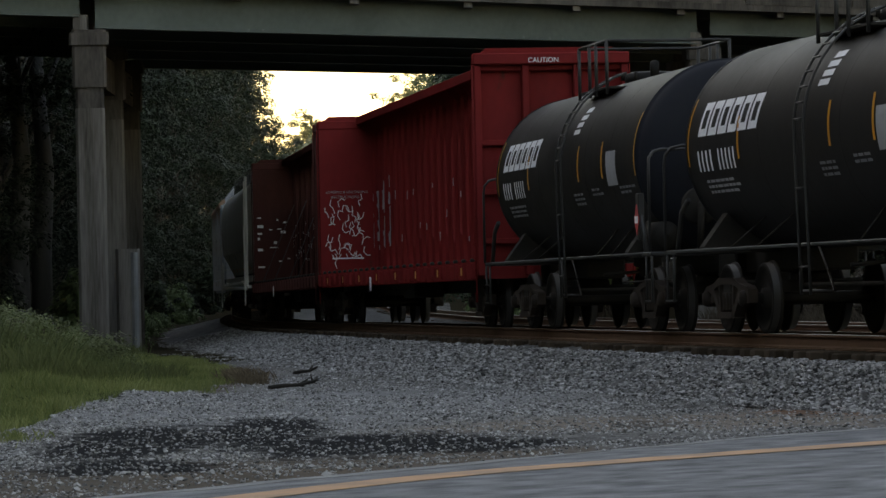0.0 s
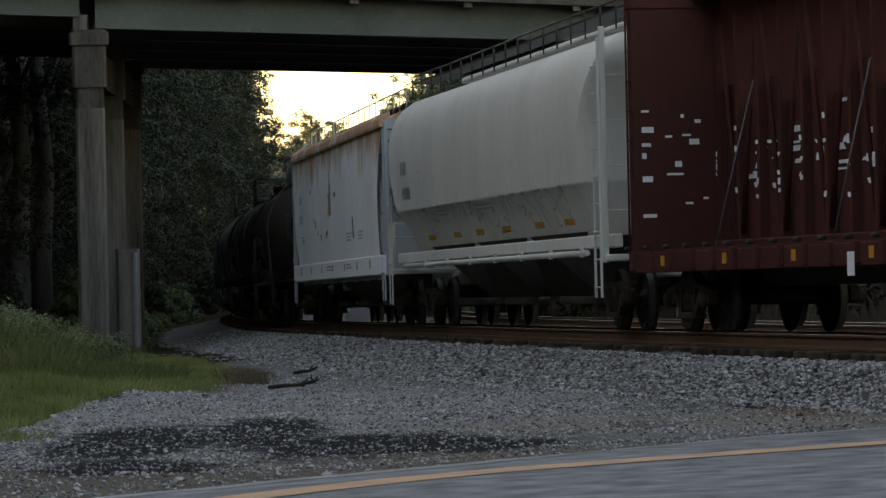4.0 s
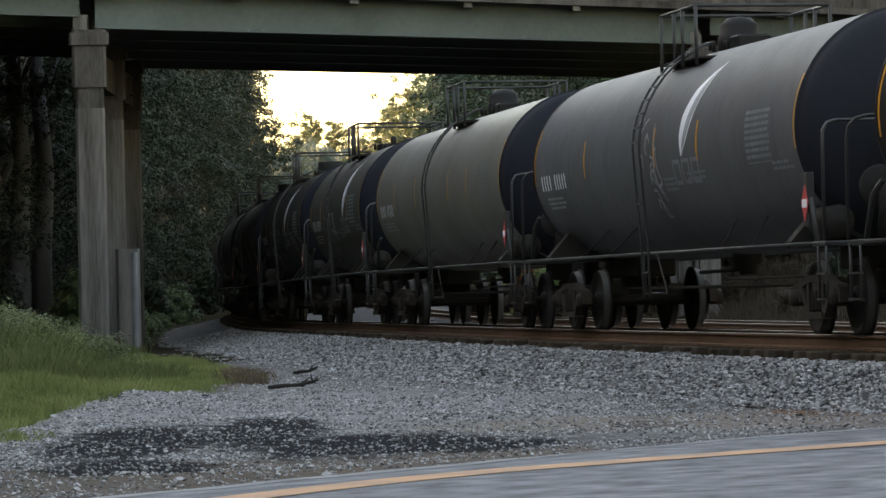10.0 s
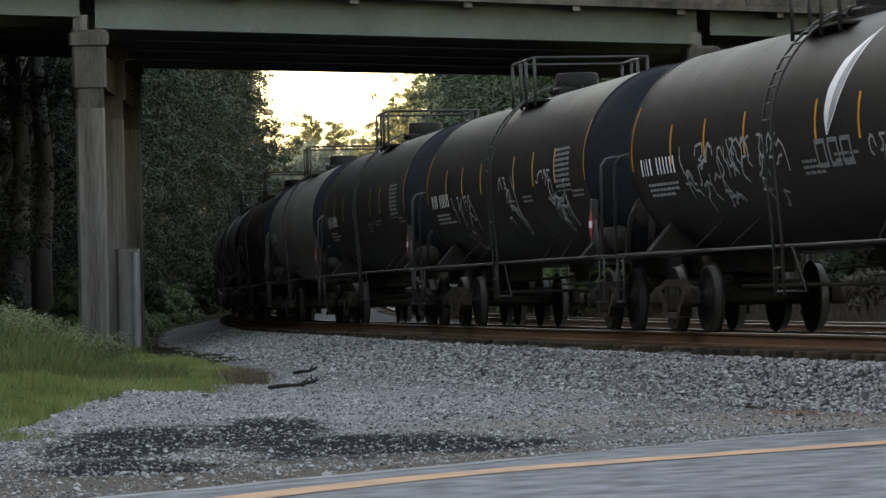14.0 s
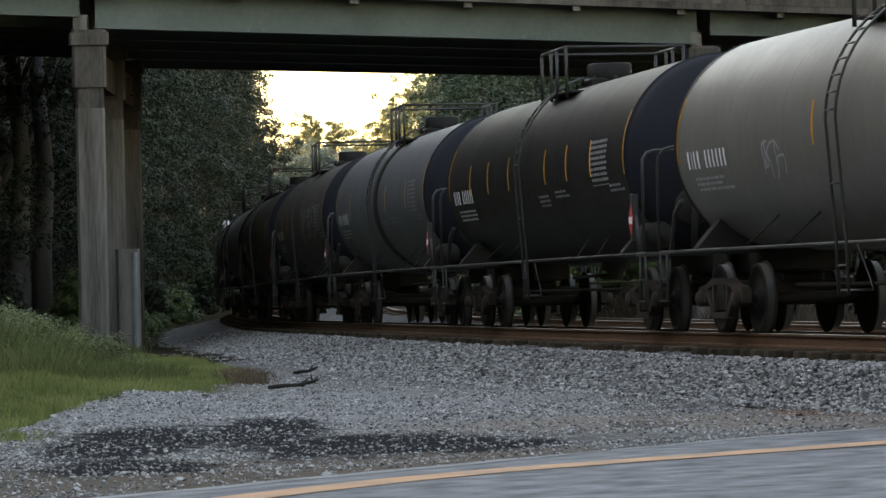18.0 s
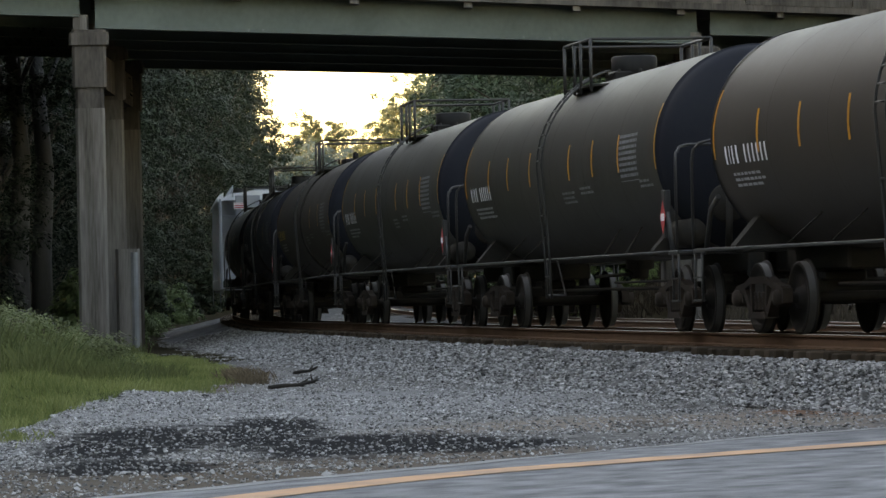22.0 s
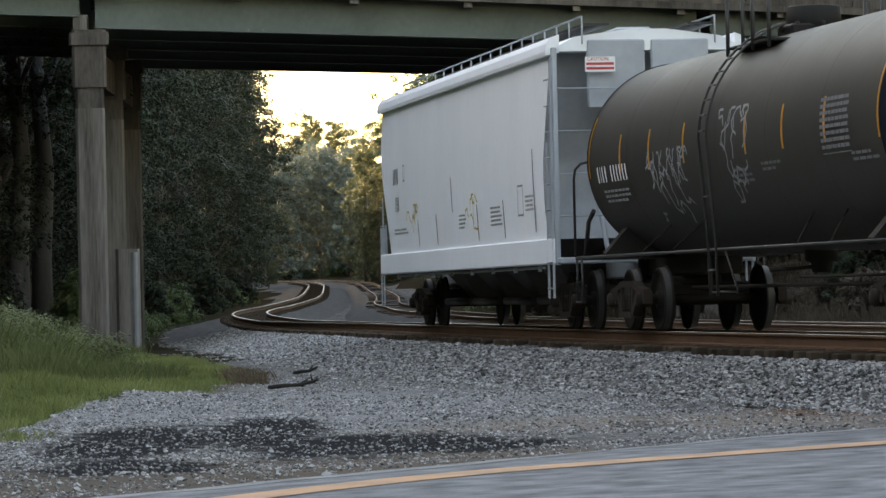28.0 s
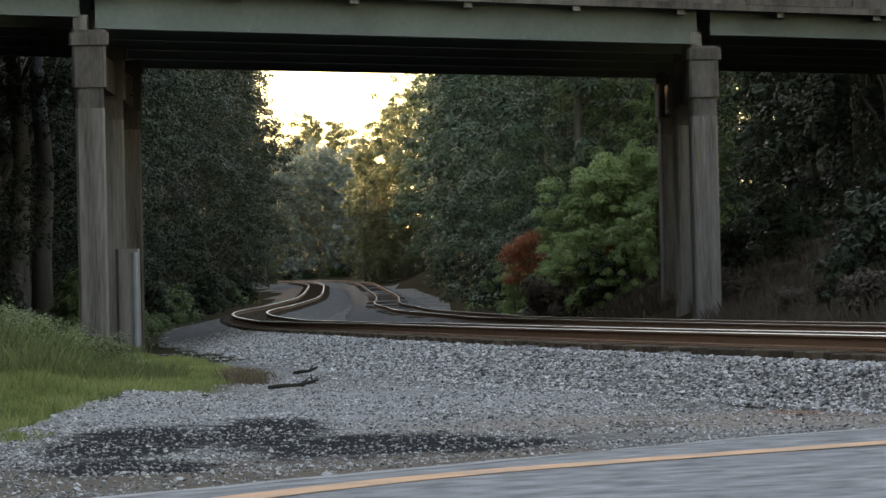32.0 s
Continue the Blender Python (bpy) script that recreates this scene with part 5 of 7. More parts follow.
def tank_car(label, L, r, zc, paint, seed, stripes=(), logo="", number=None, ring_mat=None, ring_w=0.34, graffiti=None, panel=True, dome="box", rungs=True, wide_ring=False, ladder_dx=0.0, num_paint="paint_white"):
    rnd = random.Random(seed)
    car = thing("tank_car", label, "tank car", group="freight cars")
    half = L / 2 - 0.95                                   # tank ends inside the couplers
    dish = r * 0.36
    body = half - dish
    part("shell", Geo().lathe([(x, r) for x in np.linspace(-body, body, 13)], (0, 0, zc), "x", 72), M[paint], car)
    g = Geo()
    for x in np.linspace(-body, body, 7)[1:-1]:
        g.lathe([(x - 0.02, r - 0.0015), (x - 0.008, r + 0.0018), (x + 0.008, r + 0.0018), (x + 0.02, r - 0.0015)], (0, 0, zc), "x", 72)
    tagged(part("weld_seam", g, M[paint], car), kind="stuff")
    heads = [(dish * math.sin(a), r * math.cos(a)) for a in np.linspace(0, math.pi / 2, 9)]
    for s in (1, -1):
        g = Geo().lathe([(-0.06, r + 0.012), (0.0, r + 0.012)] + heads, (0, 0, zc), "x", 64)
        part("tank_head", g, M["tank_head"], car, "dished tank end with its shade put into the colour", at=pose(s * body, 0, 0, 0, 0, 0 if s > 0 else 180))
    # saddle, stub sills, end platforms
    for s in (1, -1):
        g = Geo().box(s * (L / 2 - 0.45), s * (L / 2 - 3.6), -0.32, 0.32, 0.80, 1.12, 0.03)
        g.box(s * (L / 2 - 0.40), s * (L / 2 - 0.55), -0.45, 0.45, 0.74, 1.16, 0.03)
        part("stub_sill", g, M["under"], car)
        tc = L / 2 - 2.15
        g = Geo()
        g.prism_x([(-1.38, 1.06), (1.38, 1.06), (1.38, 1.14), (1.05, zc - math.sqrt(max(0.1, r * r - 1.05 ** 2))), (-1.05, zc - math.sqrt(max(0.1, r * r - 1.05 ** 2))), (-1.38, 1.14)], s * tc - 0.12, s * tc + 0.12)
        part("saddle", g, M["under"], car)
        add_truck(car, s * tc)
        g = Geo().box(s * (L / 2 - 0.42), s * (L / 2 - 1.0), -1.42, 1.42, 1.06, 1.12, 0.012)
        part("end_platform", g, M["pipe"], car, "grey steel end platform")
        for y in (1.42, -1.42):
            g = Geo()
            e0, e1 = s * (L / 2 - 0.45), s * (L / 2 - 0.60)
            g.tube([(e0, y, 1.12), (e0, y, 2.28), (e0 - s * 0.03, y * 0.99, 2.42), (e0 - s * 0.08, y * 0.94, 2.51), (e1, y * 0.85, 2.54), (e1, y * 0.42, 2.54), (e1, y * 0.33, 2.50), (e1, y * 0.28, 2.38), (e1, y * 0.27, 1.1)], 0.021, 7)
            part("end_handrail", g, M["pipe"], car, "bent pipe handrail at the car end")
        for y in (1.40, -1.40):
            g = Geo()
            x = s * (L / 2 - 0.62)
            for dx in (-0.17, 0.17):
                g.tube([(x + dx, y, 1.08), (x + dx, y, 0.42)], 0.018, 6)
            for z in (0.44, 0.74):
                g.box(x - 0.19, x + 0.19, y - 0.03, y + 0.03, z - 0.012, z + 0.012)
            part("step", g, M["pipe"], car, "steel sill step")
            g = Geo().tube([(s * (L / 2 - 0.9), y * 0.98, 1.1), (s * (L / 2 - 1.15), y * 0.98, 1.62), (s * (L / 2 - 1.45), y * 0.97, 1.78)], 0.035, 6)
            part("end_brace", g, M["pipe"], car)
    add_ends(car, L, M["under"])
    rule = tank_rule(r, zc)
    for y in (1.40, -1.40):
        g = Geo().tube([(-(L / 2 - 0.5), y, 1.10), (0, y, 1.10), (L / 2 - 0.5, y, 1.10)], 0.022, 8)
        part("side_rail", g, M["pipe"], car, "long pipe rail along the side sill")
        sg = 1 if y > 0 else -1
        for x in (-0.70, -0.50, 0.36, 0.60):
            zt = 1.50
            g = Geo().tube([(x * (L / 2 - 1.6), y, 1.10), ((x + (0.055 if x < 0 else -0.055)) * (L / 2 - 1.6), sg * (rule(zt) + 0.01), zt)], 0.013, 6)
            part("rail_brace", g, M["under"], car)
    # middle: ladder ring, top platform and dome
    lx = ladder_dx
    rm = M[ring_mat or "pipe"]
    w = ring_w
    g = Geo().lathe([(lx - w / 2, r), (lx - w / 2, r + 0.03), (lx + w / 2, r + 0.03), (lx + w / 2, r)], (0, 0, zc), "x", 64)
    if wide_ring:
        part("belt", g, M[ring_mat] if ring_mat else M[paint], car, "raised belt round the tank" if wide_ring else "")
    for sg in (1, -1):
        g = Geo()
        rr = r + 0.16
        arc = [(math.cos(a) * rr, math.sin(a) * rr) for a in np.linspace(math.radians(72), math.radians(2), 10)]
        path = [(y * sg, zc + z) for y, z in arc] + [(sg * 1.5, 1.2), (sg * 1.48, 0.50)]
        for dx in (-0.19, 0.19):
            g.tube([(lx + dx, y, z) for y, z in path], 0.019, 6)
        lad = part("ladder", g, M["pipe"], car, "curved steel side ladder")
        for k in range(12):
            i = k * (len(path) - 1) / 11.5
            j = int(i)
            a, b = path[j], path[min(j + 1, len(path) - 1)]
            yy, zz = a[0] + (b[0] - a[0]) * (i - j), a[1] + (b[1] - a[1]) * (i - j)
            part("rung", lambda: Geo().tube([(-0.19, 0, 0), (0.19, 0, 0)], 0.014, 6), M["pipe"], lad, at=(lx, yy, zz), key="rung")
        g = Geo().tube([(lx - 0.3, sg * 1.40, 1.08), (lx - 0.9, sg * 1.40, 0.55), (lx + 0.4, sg * 1.40, 0.55)], 0.018, 6)
        g.tube([(lx + 0.4, sg * 1.40, 0.55), (lx + 0.5, sg * 1.40, 1.08)], 0.018, 6)
        part("hanger", g, M["pipe"], car)
    top = zc + r
    g = Geo().box(lx - 1.0, lx + 1.0, -0.95, -0.40, top - 0.20, top - 0.16, 0.008)
    g.box(lx - 1.0, lx + 1.0, 0.40, 0.95, top - 0.20, top - 0.16, 0.008)
    part("top_platform", g, M["under"], car, "grated walkway on the tank top")
    g = Geo()
    hz = top + 0.52
    c = [(lx - 1.0, -0.95), (lx + 1.0, -0.95), (lx + 1.0, 0.95), (lx - 1.0, 0.95)]
    g.tube([(x, y, hz) for x, y in c], 0.026, 6, closed=True)
    part("top_rail", g, M["pipe"], car, "black pipe safety rail")
    for x, y in c + [(lx - 0.24, 0.95), (lx + 0.24, 0.95), (lx - 0.24, -0.95), (lx + 0.24, -0.95)]:
        part("rail_post", lambda: Geo().tube([(0, 0, -0.80), (0, 0, 0.0)], 0.028, 6), M["pipe"], car, at=(x, y, hz), key="rail_post")
    g = Geo()
    if dome == "box":
        g.lathe([(top - 0.12, 0.0), (top - 0.12, 0.36), (top + 0.30, 0.36), (top + 0.32, 0.33), (top + 0.32, 0.0)], (lx + 0.2, 0, 0), "z", 20)
        g.box(lx - 0.15, lx + 0.55, -0.40, 0.40, top - 0.1, top + 0.08, 0.03)
    elif dome == "round":
        g.lathe([(top - 0.12, 0.0), (top - 0.12, 0.30), (top + 0.18, 0.30), (top + 0.20, 0.27), (top + 0.34, 0.27), (top + 0.44, 0.16), (top + 0.46, 0.0)], (lx + 0.3, 0, 0), "z", 20)
        g.box(lx - 0.55, lx - 0.1, -0.25, 0.25, top - 0.1, top + 0.16, 0.03)
    else:
        g.lathe([(top - 0.12, 0.0), (top - 0.12, 0.40), (top + 0.08, 0.40), (top + 0.11, 0.30), (top + 0.11, 0.0)], (lx + 0.2, 0, 0), "z", 20)
        g.lathe([(top, 0.0), (top, 0.07), (top + 0.22, 0.07), (top + 0.26, 0.0)], (lx - 0.5, 0.1, 0), "z", 10)
    part("dome", g, M["tank_black"], car, "black fittings dome")
    g = Geo()
    for k in range(8):
        a = 2 * math.pi * k / 8
        g.lathe([(top - 0.02, 0.0), (top - 0.02, 0.03), (top + 0.10, 0.03), (top + 0.11, 0.0)], (lx + 0.2 + 0.44 * math.cos(a), 0.44 * math.sin(a), 0), "z", 6)
    tagged(part("clamp_bolts", g, M["under"], car), kind="stuff")
    # under the tank
    g = Geo().lathe([(zc - r - 0.28, 0.0), (zc - r - 0.28, 0.12), (zc - r - 0.15, 0.14), (zc - r - 0.12, 0.22), (zc - r + 0.06, 0.22)], (0.1, 0, 0), "z", 14)
    g.tube([(0.1, 0, zc - r - 0.2), (0.1, 0.7, zc - r - 0.24)], 0.03, 6)
    part("bottom_outlet", g, M["under"], car)
    g = Geo().lathe([(-0.45, 0.0), (-0.40, 0.16), (-0.36, 0.20), (0.36, 0.20), (0.40, 0.16), (0.45, 0.0)], (-(L / 2 - 1.55), 1.02, 1.36), "x", 16)
    part("air_reservoir", g, M["under"], car, "grimy black brake air reservoir")
    g = Geo().lathe([(0.0, 0.0), (0.02, 0.24), (0.05, 0.27), (0.08, 0.24), (0.10, 0.0)], (-(L / 2 - 0.75), 0.62, 1.75), "x", 20)
    part("brake_wheel", g, M["under"], car)
    g = Geo().tube([(-(L / 2 - 0.8), 0.62, 1.12), (-(L / 2 - 0.7), 0.62, 1.80)], 0.05, 6)
    part("brake_stand", g, M["under"], car)
    g = Geo().tube([(-(L / 2 - 3.3), 0.35, 0.62), (L / 2 - 3.3, 0.35, 0.62)], 0.03, 6)
    g.tube([(-(L / 2 - 3.3), 0.75, 0.72), (-1.5, 0.75, 0.72), (-1.2, 0.2, 0.72)], 0.02, 6)
    part("brake_rod", g, M["under"], car)
    g = Geo().box(-(L / 2 - 1.15), -(L / 2 - 1.32), 1.33, 1.42, 1.30, 1.95, 0.01)
    part("placard_holder", g, M["pipe"], car, at=None)
    q = L / 2 - 1.235
    pl = part("placard", Geo().prism([(-q, 1.36), (-q + 0.15, 1.58), (-q, 1.80), (-q - 0.15, 1.58)], 1.422, 1.430), M["paint_red"], car, "red and white hazard placard")
    part("placard_band", Geo().box(-q - 0.10, -q + 0.10, 1.430, 1.434, 1.53, 1.63), M["paint_white"], pl)
    # paintwork
    side = Side(rule)
    for u in stripes:
        g = Geo()
        side.bar(g, -0.04, zc - 0.22, 0.08, 0.54)
        part("reflector_stripe", g, M["orange"], car, "orange reflective stripe", at=(-u, 0, 0), key=("stripe", r, zc))
    if stripes:
        for e in (1, -1):
            g = Geo()
            side.bar(g, -0.03, zc - 0.25, 0.055, 0.90)
            part("reflector_stripe", g, M["orange"], car, "orange reflective stripe", at=(e * (body - 0.12), 0, 0), key=("edge_stripe", r, zc))
    u0 = -(body - 0.55)
    if number:
        g = Geo()
        side.marks(g, u0, zc - 0.33, number, 0.23 if logo != "slant" else 0.27, 0.045)
        tagged(part("mark", g, M[num_paint], car, "painted car mark as plain bars"), kind="stuff")
        g = Geo()
        small_text(side, g, u0 + 0.2, zc - 0.48, 3, 1.1, rng=rnd)
        tagged(part("small_lettering", g, M["paint_grey"], car, "rows of small painted lettering"), kind="stuff")
    if logo == "slant":
        g = Geo()
        u = u0 + 0.05
        for k in range(6):
            side.ring(g, u, zc + 0.13, 0.40, 0.44, 0.10, 0.12)
            u += 0.47
        tagged(part("wordmark", g, M["paint_white"], car, "white slanted block wordmark as plain shapes"), kind="stuff")
        g = Geo()
        for k in range(4):
            side.bar(g, ladder_dx * -1 + 0.05 - 0.02 * k, zc + r * 0.62 - 0.11 * k, 0.42, 0.075)
        tagged(part("top_label", g, M["paint_white"], car), kind="stuff")
    if logo == "leaf":
        g = Geo()
        lu = 1.95
        rise = [zc - 0.13 + 1.22 * q for q in (0.0, 0.2, 0.45, 0.72, 1.0)]
        left, vein, right = ([lu + q for q in row] for row in ((-0.02, -0.10, -0.08, 0.15, 0.75), (0.0, 0.10, 0.22, 0.42, 0.76), (0.02, 0.32, 0.52, 0.68, 0.77)))
        for k in range(4):
            side.quad(g, [(left[k], rise[k]), (vein[k], rise[k]), (vein[k + 1], rise[k + 1]), (left[k + 1], rise[k + 1])])
            side.quad(g, [(right[k] - 0.035, rise[k]), (right[k], rise[k]), (right[k + 1], rise[k + 1]), (right[k + 1] - 0.035, rise[k + 1])])
        part("leaf_emblem", g, M["paint_white"], car, "white leaf-shaped emblem")
        g = Geo()
        for k in range(4):
            side.quad(g, [(vein[k] + 0.02, rise[k]), (right[k] - 0.04, rise[k]), (right[k + 1] - 0.04, rise[k + 1]), (vein[k + 1] + 0.01, rise[k + 1])])
        part("leaf_shade", g, M["paint_grey"], car, "grey half of the leaf emblem")
        g = Geo()
        for k in range(3):
            side.ring(g, lu - 0.55 + 0.50 * k, zc - 0.50, 0.40, 0.34, 0.055)
        tagged(part("emblem_letters", g, M["paint_dim"], car, "dull grey letters as plain shapes"), kind="stuff")
    if panel:
        g = Geo()
        if logo == "slant":
            side.bar(g, body - 2.0, zc - 0.34, 0.65, 0.50)
        else:
            data_panel(side, g, body - 2.4, zc - 0.34, 1.15, 0.64)
        tagged(part("data_panel", g, M["paint_grey" if logo == "slant" else "paint_dim"], car, "table of small white lettering"), kind="stuff")
    g = Geo()
    small_text(side, g, 0.75, zc - 0.42, 3, 0.5, rng=rnd)
    small_text(side, g, 2.1, zc - 0.38, 2, 0.6, rng=rnd)
    small_text(side, g, body - 1.3, zc - 0.40, 2, 0.6, rng=rnd)
    tagged(part("small_lettering", g, M["paint_dim"], car), kind="stuff")
    if graffiti:
        g = Geo()
        for (ga, gb, z0, z1, n) in graffiti:
            side.scrawl(g, ga, gb, z0, z1, rnd, n, 0.035)
        tagged(part("graffiti", g, M["paint_grey"], car, "pale sprayed scrawl"), kind="stuff")
    return car


# -- covered hoppers --
def end_frame(car, L, m, eave, wide, s, short=False):
    """The open end of a hopper: corner posts, ladder, slope sheet, platform."""
    x = s * (L / 2 - 0.45)
    for y in (wide, -wide):
        part("corner_post", Geo().box(x - 0.05, x + 0.05, y - 0.06, y + 0.02, 1.0, eave + 0.05 if not short else 1.95, 0.012), m, car)
        if short:
            sg = 1 if y > 0 else -1
            g = Geo()
            for dx in (0.02, 0.36):
                g.box(x - s * dx - 0.018, x - s * dx + 0.018, y + sg * 0.02, y + sg * 0.045, 0.42, 2.55 if dx > 0.1 else 1.95)
            for k in range(6):
                g.tube([(x - s * 0.02, y + sg * 0.035, 0.46 + 0.38 * k), (x - s * 0.36, y + sg * 0.035, 0.46 + 0.38 * k)], 0.013, 6)
            part("ladder", g, m, car, "short steel corner ladder")
            part("grab_iron", Geo().tube([(x - s * 0.1, y, 1.95), (x - s * 0.5, y, 2.0), (x - s * 0.6, y, 1.3)], 0.016, 6), m, car)
            continue
        g = Geo()
        sg = 1 if y > 0 else -1
        for dx in (0.06, 0.48):
            g.box(x - s * dx - 0.025, x - s * dx + 0.025, y + sg * 0.02, y + sg * 0.05, 0.5, eave - 0.1 if dx < 0.2 else 2.9)
        lad = part("ladder", g, m, car, "steel corner ladder")
        z = 0.65
        while z < eave - 0.2:
            part("rung", lambda: Geo().tube([(-0.22, 0, 0), (0.22, 0, 0)], 0.014, 6), m, lad, at=(x - s * 0.27, y + sg * 0.05, z), key="hopper_rung" + m.name)
            z += 0.40
    g = Geo().box(x - 0.22, x + 0.22, -wide, wide, 1.02, 1.12, 0.02)
    g.box(s * (L / 2 - 0.40), s * (L / 2 - 2.6), -0.33, 0.33, 0.78, 1.05, 0.03)
    part("end_sill", g, m, car)
    for z in (1.75, 2.4, 3.05, 3.7):
        if z < (eave - 0.2 if not short else 1.9):
            part("end_rung", Geo().tube([(x + s * 0.03, -wide, z), (x + s * 0.03, wide, z)], 0.014, 6), m, car)
    part("end_brace", Geo().tube([(x, 0.7, 1.1), (x - s * 0.9, 0.7, 2.2)], 0.04, 6).tube([(x, -0.7, 1.1), (x - s * 0.9, -0.7, 2.2)], 0.04, 6), m, car)


def hopper_car(label, L, paint, endm, eave, wide, seed, style, marks=True, rusty=False):
    rnd = random.Random(seed)
    car = thing("covered_hopper_car", label, "hopper car", group="freight cars")
    sill0, sill1 = 1.02, 1.42
    if style == "round":
        zs = sorted(list(np.linspace(1.42, eave, 19)) + [2.17, 2.20])
        prof = [(float(np.interp(z, [1.42, 1.9, 2.17, 2.20, 3.0, 3.5, 3.8, 4.05, 4.2, 4.35], [1.14, 1.36, 1.50, 1.53, 1.58, 1.57, 1.53, 1.44, 1.33, 1.12])), z) for z in zs]
    elif style == "bulge":
        zs = np.linspace(sill1, eave, 15)
        prof = [(wide * (1.0 + 0.012 * math.sin(math.pi * (z - sill1) / (eave - sill1))), z) for z in zs]
    else:
        zs = np.linspace(sill1, eave, 15)
        prof = [(wide * (0.985 + 0.02 * math.sin(math.pi * (z - sill1) / (eave - sill1))), z) for z in zs]
    rule = lambda z: float(np.interp(z, [p[1] for p in prof], [p[0] for p in prof]))

    def edge(z, s):
        """Where the side sheet ends, leaning in towards the hoppers below."""
        t = (z - sill1) / (eave - sill1)
        if style == "round":
            if s > 0:
                return L / 2 - 0.62 - float(np.interp(z, [1.42, 1.96, 2.4, 2.9, 3.4, 3.8, 4.35], [1.35, 1.0, 0.50, 0.16, 0.0, 0.10, 0.5]))
            return L / 2 - 0.75 - float(np.interp(z, [1.42, 2.1, 2.96, 3.6, 4.1, 4.35], [2.1, 1.75, 1.5, 0.9, 0.25, 0.3]))
        if style == "bulge":
            if s < 0:
                return L / 2 - 0.60 - float(np.interp(z, [1.42, 1.9, 2.6, 3.3, 4.02], [0.70, 0.85, 0.95, 0.62, 0.0]))
            return L / 2 - 0.60 - float(np.interp(z, [1.42, 1.63, 2.5, 3.2, 3.6, 4.02], [1.15, 1.0, 0.42, 0.06, 0.06, 0.35]))
        if s < 0:
            return L / 2 - 0.60 - float(np.interp(z, [1.42, 1.9, 2.6, 3.3, 4.28], [0.45, 0.70, 0.68, 0.36, 0.0]))
        return L / 2 - 0.62 - float(np.interp(z, [1.42, 2.0, 2.6, 3.2, 3.6, 4.28], [1.0, 0.75, 0.36, 0.06, 0.0, 0.24]))

    for sg in (1, -1):
        g = Geo()
        nx = 24
        v, f = [], []
        for y, z in prof:
            for k in range(nx + 1):
                t = k / nx
                x = -edge(z, -1) + (edge(z, -1) + edge(z, 1)) * t
                v.append((x, sg * (y + (0.012 if k % 3 == 0 and style == "bulge" else 0.0)), z))
        for j in range(len(prof) - 1):
            for k in range(nx):
                f.append((j * (nx + 1) + k, j * (nx + 1) + k + 1, (j + 1) * (nx + 1) + k + 1, (j + 1) * (nx + 1) + k))
        g.add(v, f, 0, True)
        part("side_sheet", g, paint, car, "rust-streaked white side sheet" if rusty else "painted steel side sheet")
        g = Geo().box(-(L / 2 - 0.45), L / 2 - 0.45, sg * (wide - (0.06 if style != "round" else 0.30)), sg * (wide + (0.03 if style != "round" else -0.16)), sill0 if style != "round" else 1.22, sill1, 0.02)
        part("side_sill", g, M["white"] if style != "round" else M["grey_hopper"], car, "long pale side sill")
        if style != "round":
            lip = [(wide - 0.03, eave - 0.05), (wide + 0.055, eave - 0.06), (wide + 0.065, eave + 0.0), (wide + 0.04, eave + 0.12), (wide - 0.03, eave + 0.21), (wide - 0.16, eave + 0.26), (wide - 0.16, eave - 0.02)]
            g = Geo().prism_x([(sg * y, z) for y, z in lip], -(L / 2 - 0.6), L / 2 - 0.6)
            part("top_chord", g, paint, car)
        pz, py = (0.98, wide - 0.1) if style != "round" else (1.16, wide - 0.06)
        g = Geo().tube([(-(L / 2 - 1.9), sg * py, pz), (L / 2 - 1.9, sg * py, pz)], 0.045 if style != "flat" else 0.022, 8)
        part("brake_pipe", g, endm, car, "long pale pipe below the sill")
        for k in range(8):
            x = -(L / 2 - 2.2) + (L - 4.4) * k / 7
            part("pipe_bracket", lambda: Geo().box(-0.02, 0.02, -0.03, 0.03, -0.08, 0.08), endm, car, at=(x, sg * (py + 0.02), pz + 0.02), key="pipe_bracket" + endm.name)
    # slope sheets and roof
    for s in (1, -1):
        g = Geo()
        v = []
        for y, z in prof:
            back = 0.55 if style != "round" and s < 0 else 0.0
            v += [(s * (edge(z, s) - back), -y + back * 0.1, z), (s * (edge(z, s) - back), y - back * 0.1, z)]
        for j in range(len(prof) - 1):
            g.add([], [])
            g.f.append((2 * j, 2 * j + 1, 2 * j + 3, 2 * j + 2))
            g.mi.append(0)
            g.smooth.append(True)
        g.v = v
        if style == "round":
            # a convex end that closes the round body
            g = Geo()
            cv, m = [], 13
            for y, z in prof:
                for k in range(m):
                    a = math.pi * (k / (m - 1) - 0.5)
                    cv.append((s * (edge(z, s) + (L / 2 - 0.55 - edge(z, s)) * 0.75 * math.cos(a)), y * math.sin(a), z))
            g.add(cv, [(j * m + k, j * m + k + 1, (j + 1) * m + k + 1, (j + 1) * m + k) for j in range(len(prof) - 1) for k in range(m - 1)], 0, True)
        part("slope_sheet", g, endm, car, "sloping end sheet")
        end_frame(car, L, endm, eave, wide - 0.02, s, short=style in ("round", "flat") and s > 0)
        if style == "bulge" and s < 0:
            for k in range(6):
                z = 2.75 + 0.235 * k
                part("end_panel", Geo().prism_x([(-wide + 0.08, z), (wide - 0.08, z), (wide - 0.08, z + 0.20), (-wide + 0.08, z + 0.20)], -(L / 2 - 0.62) - 0.03, -(L / 2 - 0.62) + 0.05), endm, car, "ribbed blue-grey end panel")
            part("end_box", Geo().box(-(L / 2 - 0.55), -(L / 2 - 0.95), -wide + 0.12, wide - 0.12, 1.1, 2.05, 0.03), endm, car, "blue-grey end bulkhead sheet")
        add_truck(car, s * (L / 2 - 2.2))
    g = Geo()
